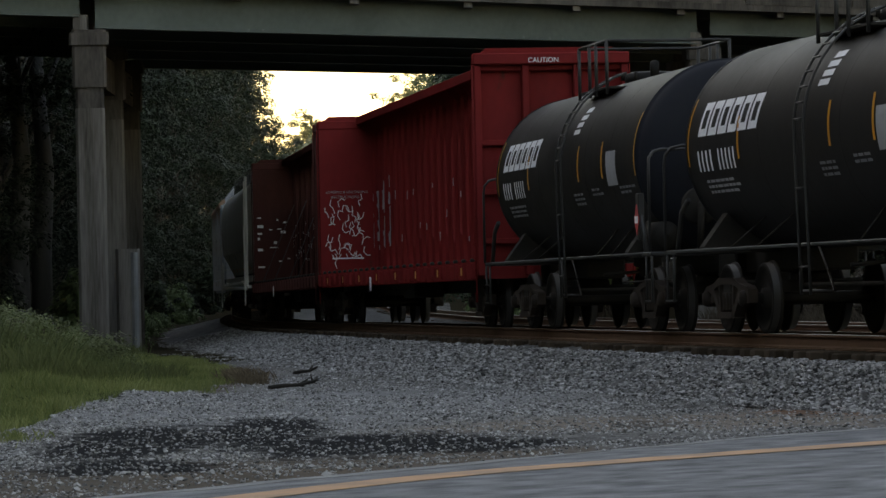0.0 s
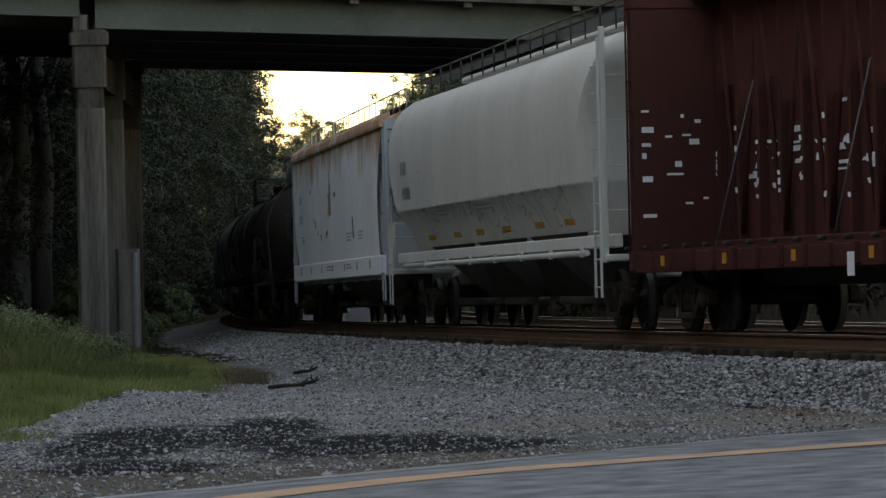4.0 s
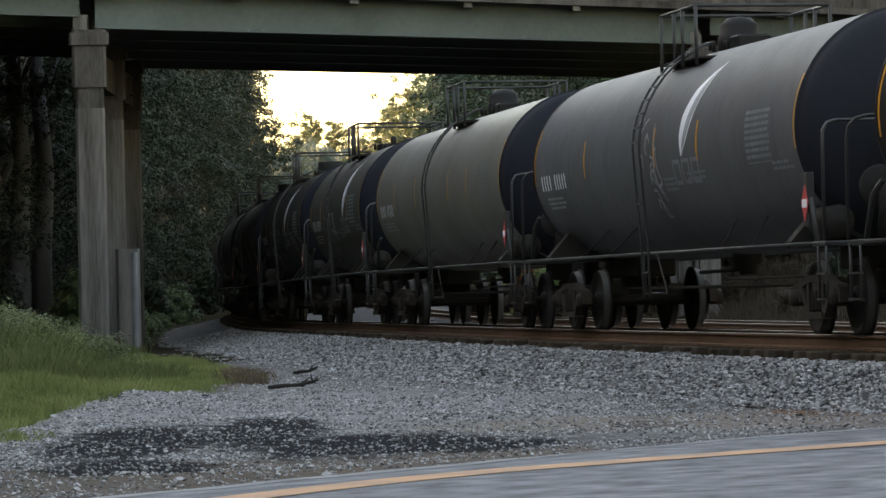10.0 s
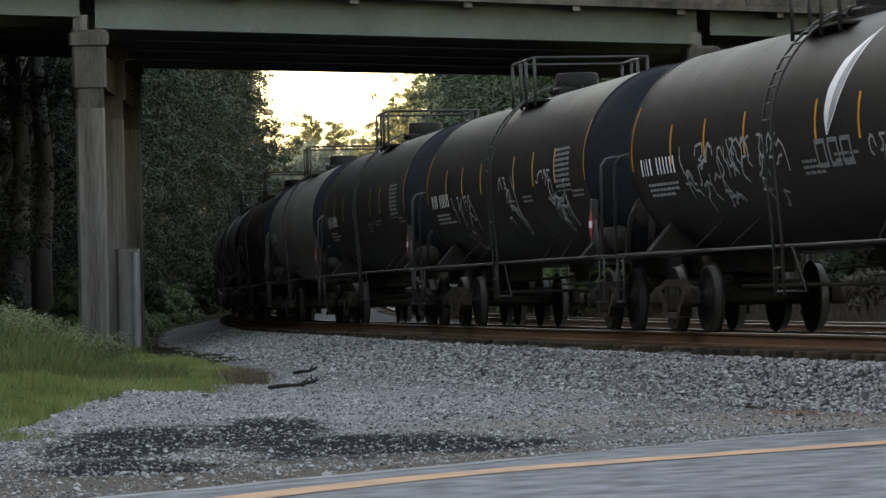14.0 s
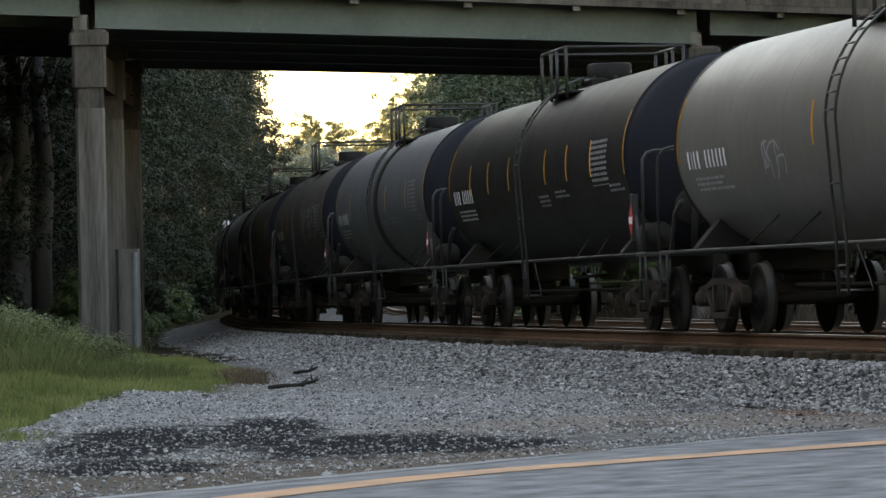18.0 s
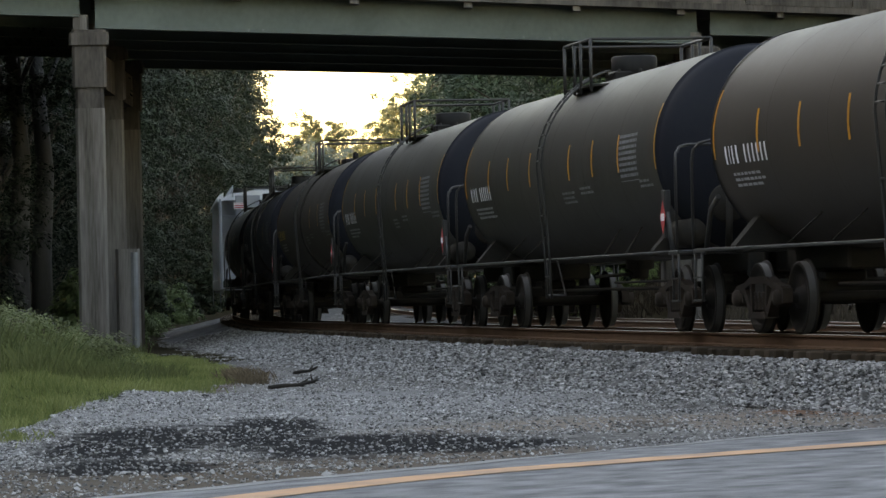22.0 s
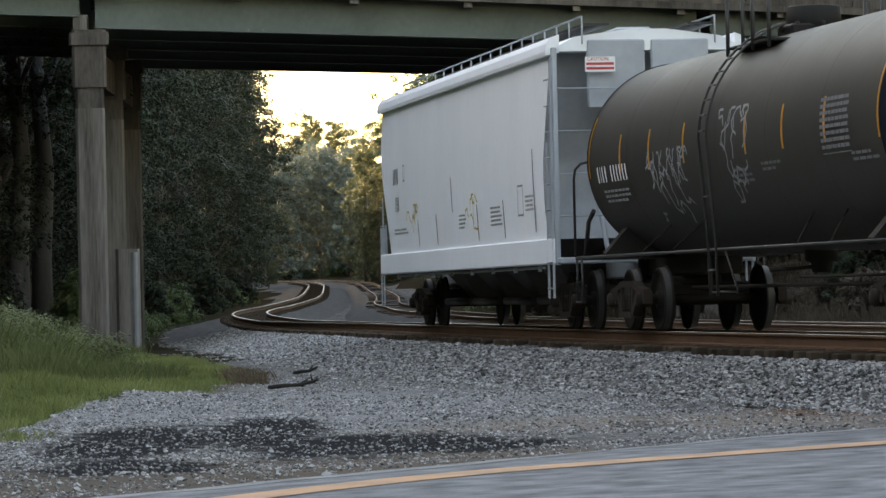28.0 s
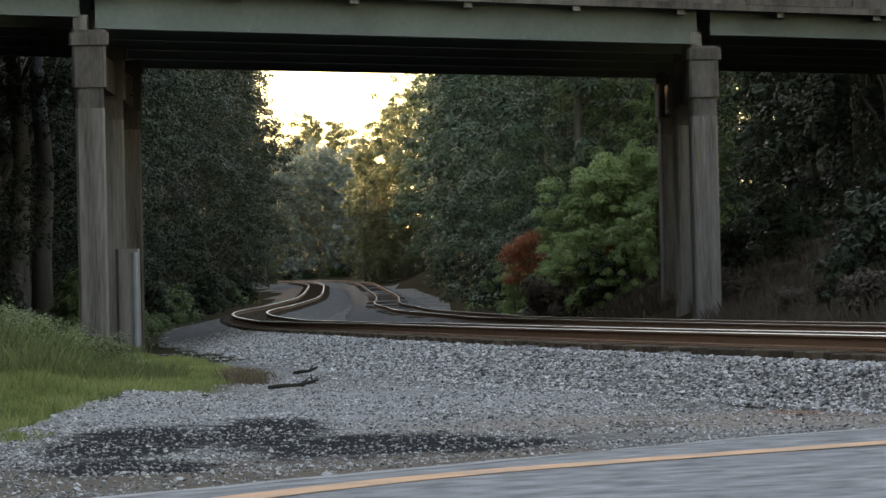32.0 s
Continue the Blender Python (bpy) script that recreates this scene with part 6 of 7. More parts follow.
    rw, r1, r2 = (1.12, 0.09, 0.14) if style == "round" else ((wide, 0.25, 0.36) if style == "bulge" else (wide, 0.22, 0.33))
    g.prism_x([(-rw, eave), (-rw * 0.74, eave + r1), (-0.3, eave + r2), (0.3, eave + r2), (rw * 0.74, eave + r1), (rw, eave)], -(L / 2 - (0.6 if style != "round" else 1.1)), L / 2 - (0.6 if style != "round" else 1.1))
    part("roof", g, paint, car, "rusting curved roof" if rusty else "curved steel roof")
    part("hatch", Geo().box(-(L / 2 - 1.6), L / 2 - 1.6, -0.28, 0.28, eave + 0.33, eave + 0.43, 0.03), endm, car, "long roof hatch")
    for sg in (1, -1):
        g = Geo().box(-(L / 2 - 0.5), L / 2 - 0.5, sg * 0.62, sg * 1.02, eave + 0.38, eave + 0.42)
        part("running_board", g, M["pipe"], car, "grated roof walkway")
        up = 0.18 if style == "bulge" else 0.0
        g = Geo().tube([(-(L / 2 - 0.5), sg * 1.04, eave + 0.52 + up), (L / 2 - 0.5, sg * 1.04, eave + 0.52 + up)], 0.016, 6)
        rail = part("roof_rail", g, M["pipe"] if style == "round" else endm, car)
        for k in range(19):
            x = -(L / 2 - 0.5) + (L - 1.0) * k / 18
            part("stanchion", lambda: Geo().tube([(0, 0, -0.42 - up), (0, 0, 0)], 0.014, 6), M["pipe"] if style == "round" else endm, rail, at=(x, sg * 1.04, eave + 0.52 + up), key=("stanchion", style, sg))
    # hopper bays underneath
    n = 4 if style == "flat" else 3
    for k in range(n):
        x = (k - (n - 1) / 2) * (L - 6.5) / n
        w = (L - 6.5) / n * 0.46
        g = Geo()
        v = [(x - w, -1.2, 1.5), (x + w, -1.2, 1.5), (x + w, 1.2, 1.5), (x - w, 1.2, 1.5), (x - 0.3, -0.4, 0.50), (x + 0.3, -0.4, 0.50), (x + 0.3, 0.4, 0.50), (x - 0.3, 0.4, 0.50)]
        g.add(v, [(0, 1, 5, 4), (1, 2, 6, 5), (2, 3, 7, 6), (3, 0, 4, 7), (4, 5, 6, 7), (0, 3, 2, 1)])
        part("hopper_bay", g, M["bay_grey"], car, "tapered discharge hopper")
        g = Geo().box(x - 0.42, x + 0.42, -0.62, 0.62, 0.40, 0.52, 0.02)
        g.tube([(x - w * 0.9, 0.72, 0.46), (x + w * 0.9, 0.72, 0.46)], 0.07, 10)
        part("outlet_gate", g, M["pipe"], car, "outlet gate and pipe")
    part("centre_sill", Geo().box(-(L / 2 - 2.5), L / 2 - 2.5, -0.3, 0.3, 0.95, 1.25, 0.02), M["under"], car)
    add_ends(car, L, M["under"])
    side = Side(rule)
    sill_side = Side(lambda z: wide + 0.03)
    if style == "bulge":
        for k in range(7):
            u = -(L / 2 - 1.5) + (L - 3.0) * (k + 0.4) / 7
            g = Geo()
            sill_side.bar(g, -0.1, 1.17, 0.2, 0.17)
            part("reflector_square", g, M["orange"], car, "orange reflective square", at=(-u, 0, 0), key="sill_square")
        g = Geo()
        side.marks(g, -(L / 2 - 2.2), 2.88, [0.13, 0.13, 0.08, 0.13], 0.22, 0.06)
        side.marks(g, -(L / 2 - 2.2), 2.40, [0.13, 0.13, 0.13, 0.13], 0.20, 0.06)
        tagged(part("mark", g, M["paint_black"], car, "black car mark as plain bars"), kind="stuff")
        g = Geo()
        for k in range(16):
            u, z = rnd.uniform(-5.5, 1.5), rnd.choice([2.0, 2.3, 2.85, 3.0]) + rnd.uniform(-0.08, 0.08)
            side.bar(g, u, z, rnd.uniform(0.08, 0.2), rnd.uniform(0.08, 0.18))
        tagged(part("worn_patches", g, M["maroon"], car, "dark spots where old lettering peels off"), kind="stuff")
        g = Geo()
        side.quad(g, [(-1.25, 2.45), (-1.05, 2.40), (-0.60, 3.75), (-0.75, 3.80)])
        side.bar(g, -1.0, 2.75, 1.0, 0.22)
        tagged(part("worn_emblem", g, M["paint_grey"], car, "worn dark emblem as plain shapes"), kind="stuff")
        g = Geo()
        side.bar(g, -0.95, 2.45, 0.75, 0.30)
        tagged(part("emblem_letters", g, M["orange"], car, "orange worn letters as plain shapes"), kind="stuff")
        g = Geo()
        side.bar(g, 3.9, 1.85, 0.35, 0.45, slant=-0.1)
        part("black_panel", g, M["paint_black"], car)
        g = Geo()
        small_text(side, g, -(L / 2 - 2.6), 2.05, 3, 0.9, rng=rnd)
        small_text(side, g, 2.6, 1.95, 3, 0.7, rng=rnd)
        small_text(side, g, 5.0, 1.95, 3, 0.6, rng=rnd)
        small_text(sill_side, g, -1.6, 1.28, 2, 1.1, rng=rnd)
        small_text(sill_side, g, 2.6, 1.28, 2, 0.9, rng=rnd)
        tagged(part("small_lettering", g, M["paint_grey"], car, "rows of small dark lettering"), kind="stuff")
    if style == "round":
        g = Geo()
        side.marks(g, -(L / 2 - 2.2), 2.89, [0.13, 0.08, 0.13, 0.13], 0.25, 0.06)
        side.marks(g, -(L / 2 - 2.2), 2.42, [0.12, 0.12, 0.12, 0.12, 0.12, 0.12], 0.23, 0.05)
        tagged(part("mark", g, M["paint_black"], car, "black car mark as plain bars"), kind="stuff")
        g = Geo()
        for s0 in range(9):
            u = -6.5 + s0 * 1.6
            side.bar(g, u, 1.62, 0.012, eave - 1.75, lift=0.006)
        side.ring(g, -6.6, 2.64, 0.22, 0.26, 0.02)
        small_text(side, g, -5.0, 2.1, 2, 1.0, rng=rnd)
        small_text(side, g, -1.0, 2.1, 2, 1.4, rng=rnd)
        tagged(part("small_lettering", g, M["paint_grey"], car, "panel seams and small grey lettering"), kind="stuff")
        g = Geo()
        side.scrawl(g, -7.0, 7.0, 1.72, 2.1, rnd, 60, 0.035)
        tagged(part("graffiti", g, M["paint_grey"], car, "faded grey scrawl along the lower side"), kind="stuff")
        g = Geo()
        for u in (-7.4, -4.5, -2.1, 0.5, 3.5, 6.0):
            side.bar(g, u, 1.62, 0.8, 0.10, slant=0.1)
        tagged(part("orange_patches", g, M["orange"], car, "orange paint patches low on the side"), kind="stuff")
    if style == "flat":
        g = Geo()
        side.marks(g, -(L / 2 - 2.3), 2.75, [0.13, 0.13, 0.10, 0.14], 0.30, 0.05)
        side.marks(g, -(L / 2 - 2.55), 2.22, [0.08, 0.14, 0.14], 0.28, 0.05)
        tagged(part("mark", g, M["paint_black"], car, "black car mark as plain bars"), kind="stuff")
        g = Geo()
        side.ring(g, -(L / 2 - 3.6), 2.78, 0.20, 0.32, 0.03)
        side.ring(g, 6.2, 1.82, 0.5, 0.5, 0.03)
        small_text(side, g, -(L / 2 - 2.3), 1.85, 2, 1.4, rng=rnd)
        small_text(side, g, 0.3, 1.95, 4, 0.5, rng=rnd)
        small_text(side, g, 3.6, 2.0, 5, 0.8, rng=rnd)
        small_text(side, g, 6.9, 2.1, 4, 0.5, rng=rnd)
        tagged(part("small_lettering", g, M["paint_grey"], car, "rows of small grey lettering"), kind="stuff")
        g = Geo()
        for u, z, h in ((-4.4, 1.50, 0.5), (-2.2, 1.50, 0.55), (-0.4, 2.05, 0.62), (2.3, 1.50, 0.62), (4.9, 1.50, 0.62), (7.7, 1.55, 1.3)):
            side.bar(g, u, z, 0.045, h, slant=-0.10)
        tagged(part("rust_streak", g, M["maroon"], car, "rust-brown streaks running down from seams"), kind="stuff")
        g = Geo()
        side.scrawl(g, -5.3, -4.6, 1.75, 2.2, rnd, 5, 0.03)
        side.scrawl(g, 1.3, 1.9, 1.75, 2.2, rnd, 5, 0.03)
        tagged(part("graffiti", g, M["paint_yellow"], car, "small ochre scrawl"), kind="stuff")
        g = Geo()
        x = -(L / 2 - 0.47)
        v = [(x - 0.06, 1.02, 3.95), (x - 0.06, 0.55, 3.95), (x - 0.06, 0.55, 4.18), (x - 0.06, 1.02, 4.18)]
        g.add(v, [(0, 1, 2, 3)])
        part("caution_label", g, M["paint_white"], car)
        g = Geo()
        for k in range(2):
            g.add([(x - 0.064, 1.0, 3.98 + 0.07 * k), (x - 0.064, 0.57, 3.98 + 0.07 * k), (x - 0.064, 0.57, 4.02 + 0.07 * k), (x - 0.064, 1.0, 4.02 + 0.07 * k)], [(0, 1, 2, 3)])
        tagged(part("caution_lines", g, M["paint_red"], car), kind="stuff")
        add_words("CAUTION", car, M["paint_red"], 0.075, pose(x - 0.065, 0.99, 4.12, 90, 0, -90))
        for y in (0.5, -0.5):
            part("end_plate", Geo().box(x + 0.1, x + 0.2, y - 0.45, y + 0.45, 3.4, 4.45, 0.02), endm, car)
    return car


def add_words(words, parent, material, size, at):
    """Lettering that can be read on the thing, as a mesh of its own."""
    cu = bpy.data.curves.new("words", "FONT")
    cu.body = words
    cu.size = size
    cu.extrude = 0.001
    tmp = bpy.data.objects.new("words", cu)
    me = bpy.data.meshes.new_from_object(tmp)
    bpy.data.objects.remove(tmp)
    me.materials.clear()
    me.materials.append(material)
    ob = new("lettering", me)
    ob.parent = parent
    ob.matrix_basis = at
    return ob


# -- centre-beam lumber cars --
def beam_car(label, L, paint, seed, windows):
    rnd = random.Random(seed)
    car = thing("centre_beam_flat_car", label, "flat car", group="freight cars")
    deck, top = 1.05, 4.84
    wide = 1.36
    for s in (1, -1):
        x = s * (L / 2 - 0.75)
        g = Geo().prism_x([(-wide, 0.85), (wide, 0.85), (wide, top - 0.22), (wide - 0.25, top), (-wide + 0.25, top), (-wide, top - 0.22)], x - 0.04, x + 0.04)
        bh = part("bulkhead", g, paint, car, "tall steel end bulkhead")
        for y in (-wide + 0.07, -0.45, 0.45, wide - 0.07):
            g = Geo().box(x + s * 0.04, x + s * 0.24, y - 0.06, y + 0.06, 0.9, top - 0.26, 0.015)
            part("bulkhead_post", g, paint, bh)
        for z in (1.5, 2.35, 3.2, top - 0.35):
            g = Geo().box(x + s * 0.04, x + s * 0.16, -wide + 0.02, wide - 0.02, z - 0.05, z + 0.05, 0.012)
            part("bulkhead_rail", g, paint, bh)
        g = Geo().box(x - 0.06, x + 0.30 * s, -wide - 0.01, wide + 0.01, top - 0.30, top - 0.10, 0.02)
        part("bulkhead_cap", g, paint, bh)
        add_truck(car, s * (L / 2 - 2.3))
        for y in (wide + 0.02, -wide - 0.02):
            z = 0.6
            g = Geo()
            g.tube([(x + s * 0.2, y, 0.45), (x + s * 0.2, y, top - 0.3)], 0.016, 6)
            while z < top - 0.4:
                g.tube([(x + s * 0.02, y, z), (x + s * 0.22, y, z)], 0.014, 6)
                z += 0.42
            part("bulkhead_ladder", g, paint, car, "grab irons up the bulkhead edge")
    x0 = L / 2 - 0.79
    # beam wall
    n = 24
    part("top_chord", Geo().box(-x0, x0, -0.45, 0.45, top - 0.10, top - 0.02, 0.02).box(-x0, x0, 0.40, 0.47, top - 0.20, top - 0.02, 0.01).box(-x0, x0, -0.47, -0.40, top - 0.20, top - 0.02, 0.01), paint, car, "wide top chord of the centre beam")
    part("bottom_chord", Geo().box(-x0, x0, -0.20, 0.20, deck, deck + 0.22, 0.02), paint, car)
    step = 2 * x0 / n
    for k in range(n + 1):
        x = -x0 + k * step
        dp = 0.09 if windows else 0.15
        g = Geo().box(x - 0.06, x + 0.06, -dp, dp, deck + 0.2, top - 0.1, 0.015)
        g.prism_x([(dp, top - 0.1), (0.43, top - 0.1), (dp, top - 0.45)], x - 0.02, x + 0.02)
        g.prism_x([(-dp, top - 0.1), (-0.43, top - 0.1), (-dp, top - 0.45)], x - 0.02, x + 0.02)
        part("beam_post", g, paint, car)
    for k in range(n):
        x = -x0 + (k + 0.5) * step
        hw = step / 2 - 0.07
        if windows and 3 <= k < n - 2:
            # plate with a tall round-ended window
            zc0, zc1, hh = 1.9 if k % 2 else 2.05, 3.75, hw * 0.58
            outer, inner = [], []
            m = 16
            for i in range(m):
                a = 2 * math.pi * (i + 0.5) / m
                cx, cz = math.cos(a), math.sin(a)
                inner.append((x + cx * hh, (zc1 if cz > 0 else zc0) + cz * hh))
                q = max(abs(cx), abs(cz))
                outer.append((x + cx / q * hw, (deck + 0.2 if cz < 0 else top - 0.1) if abs(cz) >= abs(cx) - 1e-6 else (zc1 if cz > 0 else zc0)))
            g = Geo()
            for i in range(m):
                j = (i + 1) % m
                a, b, c, d = outer[i], outer[j], inner[j], inner[i]
                for y in (-0.02, 0.02):
                    g.add([(a[0], y, a[1]), (b[0], y, b[1]), (c[0], y, c[1]), (d[0], y, d[1])], [(0, 1, 2, 3)])
                g.add([(c[0], -0.02, c[1]), (c[0], 0.02, c[1]), (d[0], 0.02, d[1]), (d[0], -0.02, d[1])], [(0, 1, 2, 3)])
            part("beam_plate", g, paint, car, "beam plate with a tall rounded window")
        elif windows:
            part("beam_plate", Geo().box(x - hw, x + hw, -0.02, 0.02, deck + 0.2, top - 0.1), paint, car)
        else:
            part("beam_plate", Geo().box(x - hw, x + hw, -0.02, 0.02, deck + 0.2, 3.45 if k % 2 else 3.1), paint, car)
            sg = 1 if k % 2 else -1
            part("diagonal", Geo().tube([(x - sg * hw, 0.10, deck + 0.3), (x + sg * hw, 0.10, top - 0.2)], 0.035, 6), paint, car)
    # deck
    for sg in (1, -1):
        g = Geo()
        v = [(-x0, sg * 0.1, deck + 0.02), (x0, sg * 0.1, deck + 0.02), (x0, sg * wide, deck + 0.10), (-x0, sg * wide, deck + 0.10), (-x0, sg * 0.1, deck - 0.06), (x0, sg * 0.1, deck - 0.06), (x0, sg * wide, deck + 0.02), (-x0, sg * wide, deck + 0.02)]
        g.add(v, [(0, 1, 2, 3), (4, 7, 6, 5), (0, 4, 5, 1), (2, 6, 7, 3), (1, 5, 6, 2), (0, 3, 7, 4)])
        part("deck", g, paint, car, "sloping steel deck")
        part("side_sill", Geo().box(-x0, x0, sg * (wide - 0.05), sg * (wide + 0.02), deck - 0.22, deck + 0.06, 0.012), paint, car)
        for k in range(n + 1):
            x = -x0 + k * step
            part("stake_pocket", lambda: Geo().box(-0.06, 0.06, -0.05, 0.03, -0.15, 0.12, 0.01), paint, car, at=(x, sg * (wide + 0.05), deck - 0.04), key="stake_pocket" + paint.name)
            if k % 3 == 1 and sg > 0:
                part("reflector_square", lambda: Geo().box(-0.08, 0.08, 0, 0.012, -0.07, 0.07), M["orange"], car, "orange reflector", at=(x + 0.5, wide + 0.02, deck - 0.06), key="pocket_square")
            part("winch", lambda: Geo().lathe([(-0.09, 0.0), (-0.09, 0.035), (0.09, 0.035), (0.09, 0.0)], axis="x", seg=8), M["under"], car, at=(x + step / 2, sg * (wide - 0.02), deck + 0.13), key="winch")
    if not windows:
        for k in (6, 9, 15, 20):
            x = -x0 + k * step
            part("tie_down_cable", Geo().tube([(x, wide, deck + 0.1), (x + 1.6, 0.3, 3.4)], 0.012, 5), M["pipe"], car, "loose tie-down cable")
    part("centre_sill", Geo().box(-x0, x0, -0.3, 0.3, 0.62, deck, 0.02), M["under"], car)
    part("brake_box", Geo().box(-1.5, 0.2, 0.4, 1.0, 0.55, 0.95, 0.03), M["under"], car)
    add_ends(car, L, M["under"])
    # paint on the beam and the rear bulkhead's inner face
    wall = Side(lambda z: 0.095 if windows else 0.155)
    g = Geo()
    for k in range(1, n + 1):
        x = -x0 + k * step
        for _ in range(4 if not windows else (1 if k < n - 3 else 8)):
            tall = rnd.uniform(0.03, 0.09) if not windows else rnd.uniform(0.06, 0.2) if k < n - 3 else rnd.uniform(0.1, 0.3)
            wall.bar(g, -x - 0.055, rnd.gauss(2.2, 0.3) if not windows else rnd.uniform(1.6, 2.9 if k < n - 3 else 3.1), 0.11, tall, slant=rnd.uniform(-0.03, 0.03))
    if not windows:
        plate = Side(lambda z: 0.025)
        for k in range(2, n):
            x = -x0 + k * step
            for _ in range(5):
                plate.bar(g, -x + rnd.uniform(0.1, 0.5), rnd.gauss(2.25, 0.3), rnd.uniform(0.25, 0.55), rnd.uniform(0.03, 0.09), slant=rnd.uniform(-0.12, 0.12))
    else:
        plate = Side(lambda z: 0.025)
        for k in range(n - 3, n):
            for _ in range(6):
                plate.bar(g, -(-x0 + (k + 1) * step) + rnd.uniform(0.08, 0.3), rnd.uniform(1.5, 3.0), rnd.uniform(0.3, 0.6), rnd.uniform(0.10, 0.30), slant=rnd.uniform(-0.15, 0.15))
    tagged(part("worn_paint", g, M["paint_white" if not windows else "paint_grey"], car, "worn white paint on the beam posts"), kind="stuff")
    xr = L / 2 - 0.75 - 0.045

    def on_bulkhead(g, y, z, w, h, lift=0.004):
        g.add([(xr - lift, y, z), (xr - lift, y - w, z), (xr - lift, y - w, z + h), (xr - lift, y, z + h)], [(0, 1, 2, 3)])

    g = Geo()
    for row in range(0 if windows else 7):
        y = wide - 0.12
        z = 3.05 - row * (0.33 if windows else 0.24)
        while y > 0.35:
            w = rnd.uniform(0.08, 0.3)
            if rnd.random() < 0.5:
                on_bulkhead(g, y, z + rnd.uniform(-0.13, 0.13), w * rnd.uniform(0.4, 1.0), rnd.choice([0.03, 0.05, 0.08]))
            y -= w + rnd.uniform(0.03, 0.14)
    if not windows:
        tagged(part("bulkhead_paint", g, M["paint_white"], car, "chipped white paint on the bulkhead"), kind="stuff")
    if windows:
        g = Geo()
        for row, (zr, hr) in enumerate(((2.60, 0.15), (2.16, 0.17), (1.74, 0.16))):
            for k in range(11):
                y, z = 1.18 - 0.085 * k + rnd.uniform(-0.02, 0.02), zr + rnd.uniform(-hr, hr)
                a = rnd.choice([1.2, 1.9, 4.2, 5.0, 0.2])
                for _ in range(3):
                    y2, z2 = min(1.25, max(0.2, y + 0.10 * math.cos(a))), z + 0.13 * math.sin(a)
                    d = Vector((y2 - y, z2 - z))
                    if d.length > 0.02:
                        q = Vector((-d.y, d.x)).normalized() * 0.008
                        lift = 0.006 + 0.0003 * (k % 5)
                        g.add([(xr - lift, y - q.x, z - q.y), (xr - lift, y2 - q.x, z2 - q.y), (xr - lift, y2 + q.x, z2 + q.y), (xr - lift, y + q.x, z + q.y)], [(0, 1, 2, 3)])
                    y, z = y2, z2
                    a += rnd.choice([-1, 1]) * rnd.uniform(0.5, 1.7)
        on_bulkhead(g, 1.1, 1.50, 0.75, 0.03)
        tagged(part("graffiti", g, M["paint_white"], car, "white sprayed scrawl on the bulkhead"), kind="stuff")
        add_words("LOADING & UNLOADING", car, M["paint_grey"], 0.085, pose(xr - 0.006, 1.22, 3.04, 90, 0, -90))
        add_words("INSTRUCTIONS", car, M["paint_grey"], 0.095, pose(xr - 0.006, 1.10, 2.92, 90, 0, -90))
        add_words("CAUTION", car, M["paint_white"], 0.12, pose(-(L / 2 - 0.75) - 0.31, 0.42, top - 0.27, 90, 0, -90))
    part("number_board", Geo().box(1.9, 2.15, wide + 0.09, wide + 0.10, 0.72, 1.0, 0.004), M["paint_white"], car, "small white plate on the sill")
    return car


def rusty_white():
    """White paint with orange rust running down from the roof."""
    m = mat("rusty_white", (0.80, 0.81, 0.83), (0.62, 0.62, 0.62), gloss=0.0, rough=0.7, big=0.5, fine=7, bump=0.05, mix=0.5, stretch=(1, 1, 0.4))
    nt = m.node_tree
    N, LK = nt.nodes, nt.links
    b = N["Principled BSDF"]
    col = b.inputs["Base Color"].links[0].from_socket
    tc = N.new("ShaderNodeTexCoord")
    mp = N.new("ShaderNodeMapping")
    mp.inputs["Scale"].default_value = (0.95, 0.2, 0.6)
    LK.new(tc.outputs["Object"], mp.inputs["Vector"])
    nz = N.new("ShaderNodeTexNoise")
    nz.inputs["Scale"].default_value = 1.0
    nz.inputs["Detail"].default_value = 8
    nz.inputs["Roughness"].default_value = 0.62
    LK.new(mp.outputs["Vector"], nz.inputs["Vector"])
    sep = N.new("ShaderNodeSeparateXYZ")
    LK.new(tc.outputs["Object"], sep.inputs[0])
    hgt = N.new("ShaderNodeMapRange")
    hgt.inputs["From Min"].default_value = 2.75
    hgt.inputs["From Max"].default_value = 4.05
    hgt.inputs["To Min"].default_value = -0.14
    hgt.inputs["To Max"].default_value = 0.32
    LK.new(sep.outputs["Z"], hgt.inputs["Value"])
    ad = N.new("ShaderNodeMath")
    LK.new(nz.outputs["Fac"], ad.inputs[0])
    LK.new(hgt.outputs["Result"], ad.inputs[1])
    mr = N.new("ShaderNodeMapRange")
    mr.inputs["From Min"].default_value = 0.56
    mr.inputs["From Max"].default_value = 0.84
    mr.inputs["To Max"].default_value = 0.9
    LK.new(ad.outputs[0], mr.inputs["Value"])
    mx = N.new("ShaderNodeMix")
    mx.data_type = "RGBA"
    mx.inputs[7].default_value = (0.46, 0.235, 0.125, 1)
    LK.new(mr.outputs["Result"], mx.inputs[0])
    LK.new(col, mx.inputs[6])
    LK.new(mx.outputs[2], b.inputs["Base Color"])
    return m


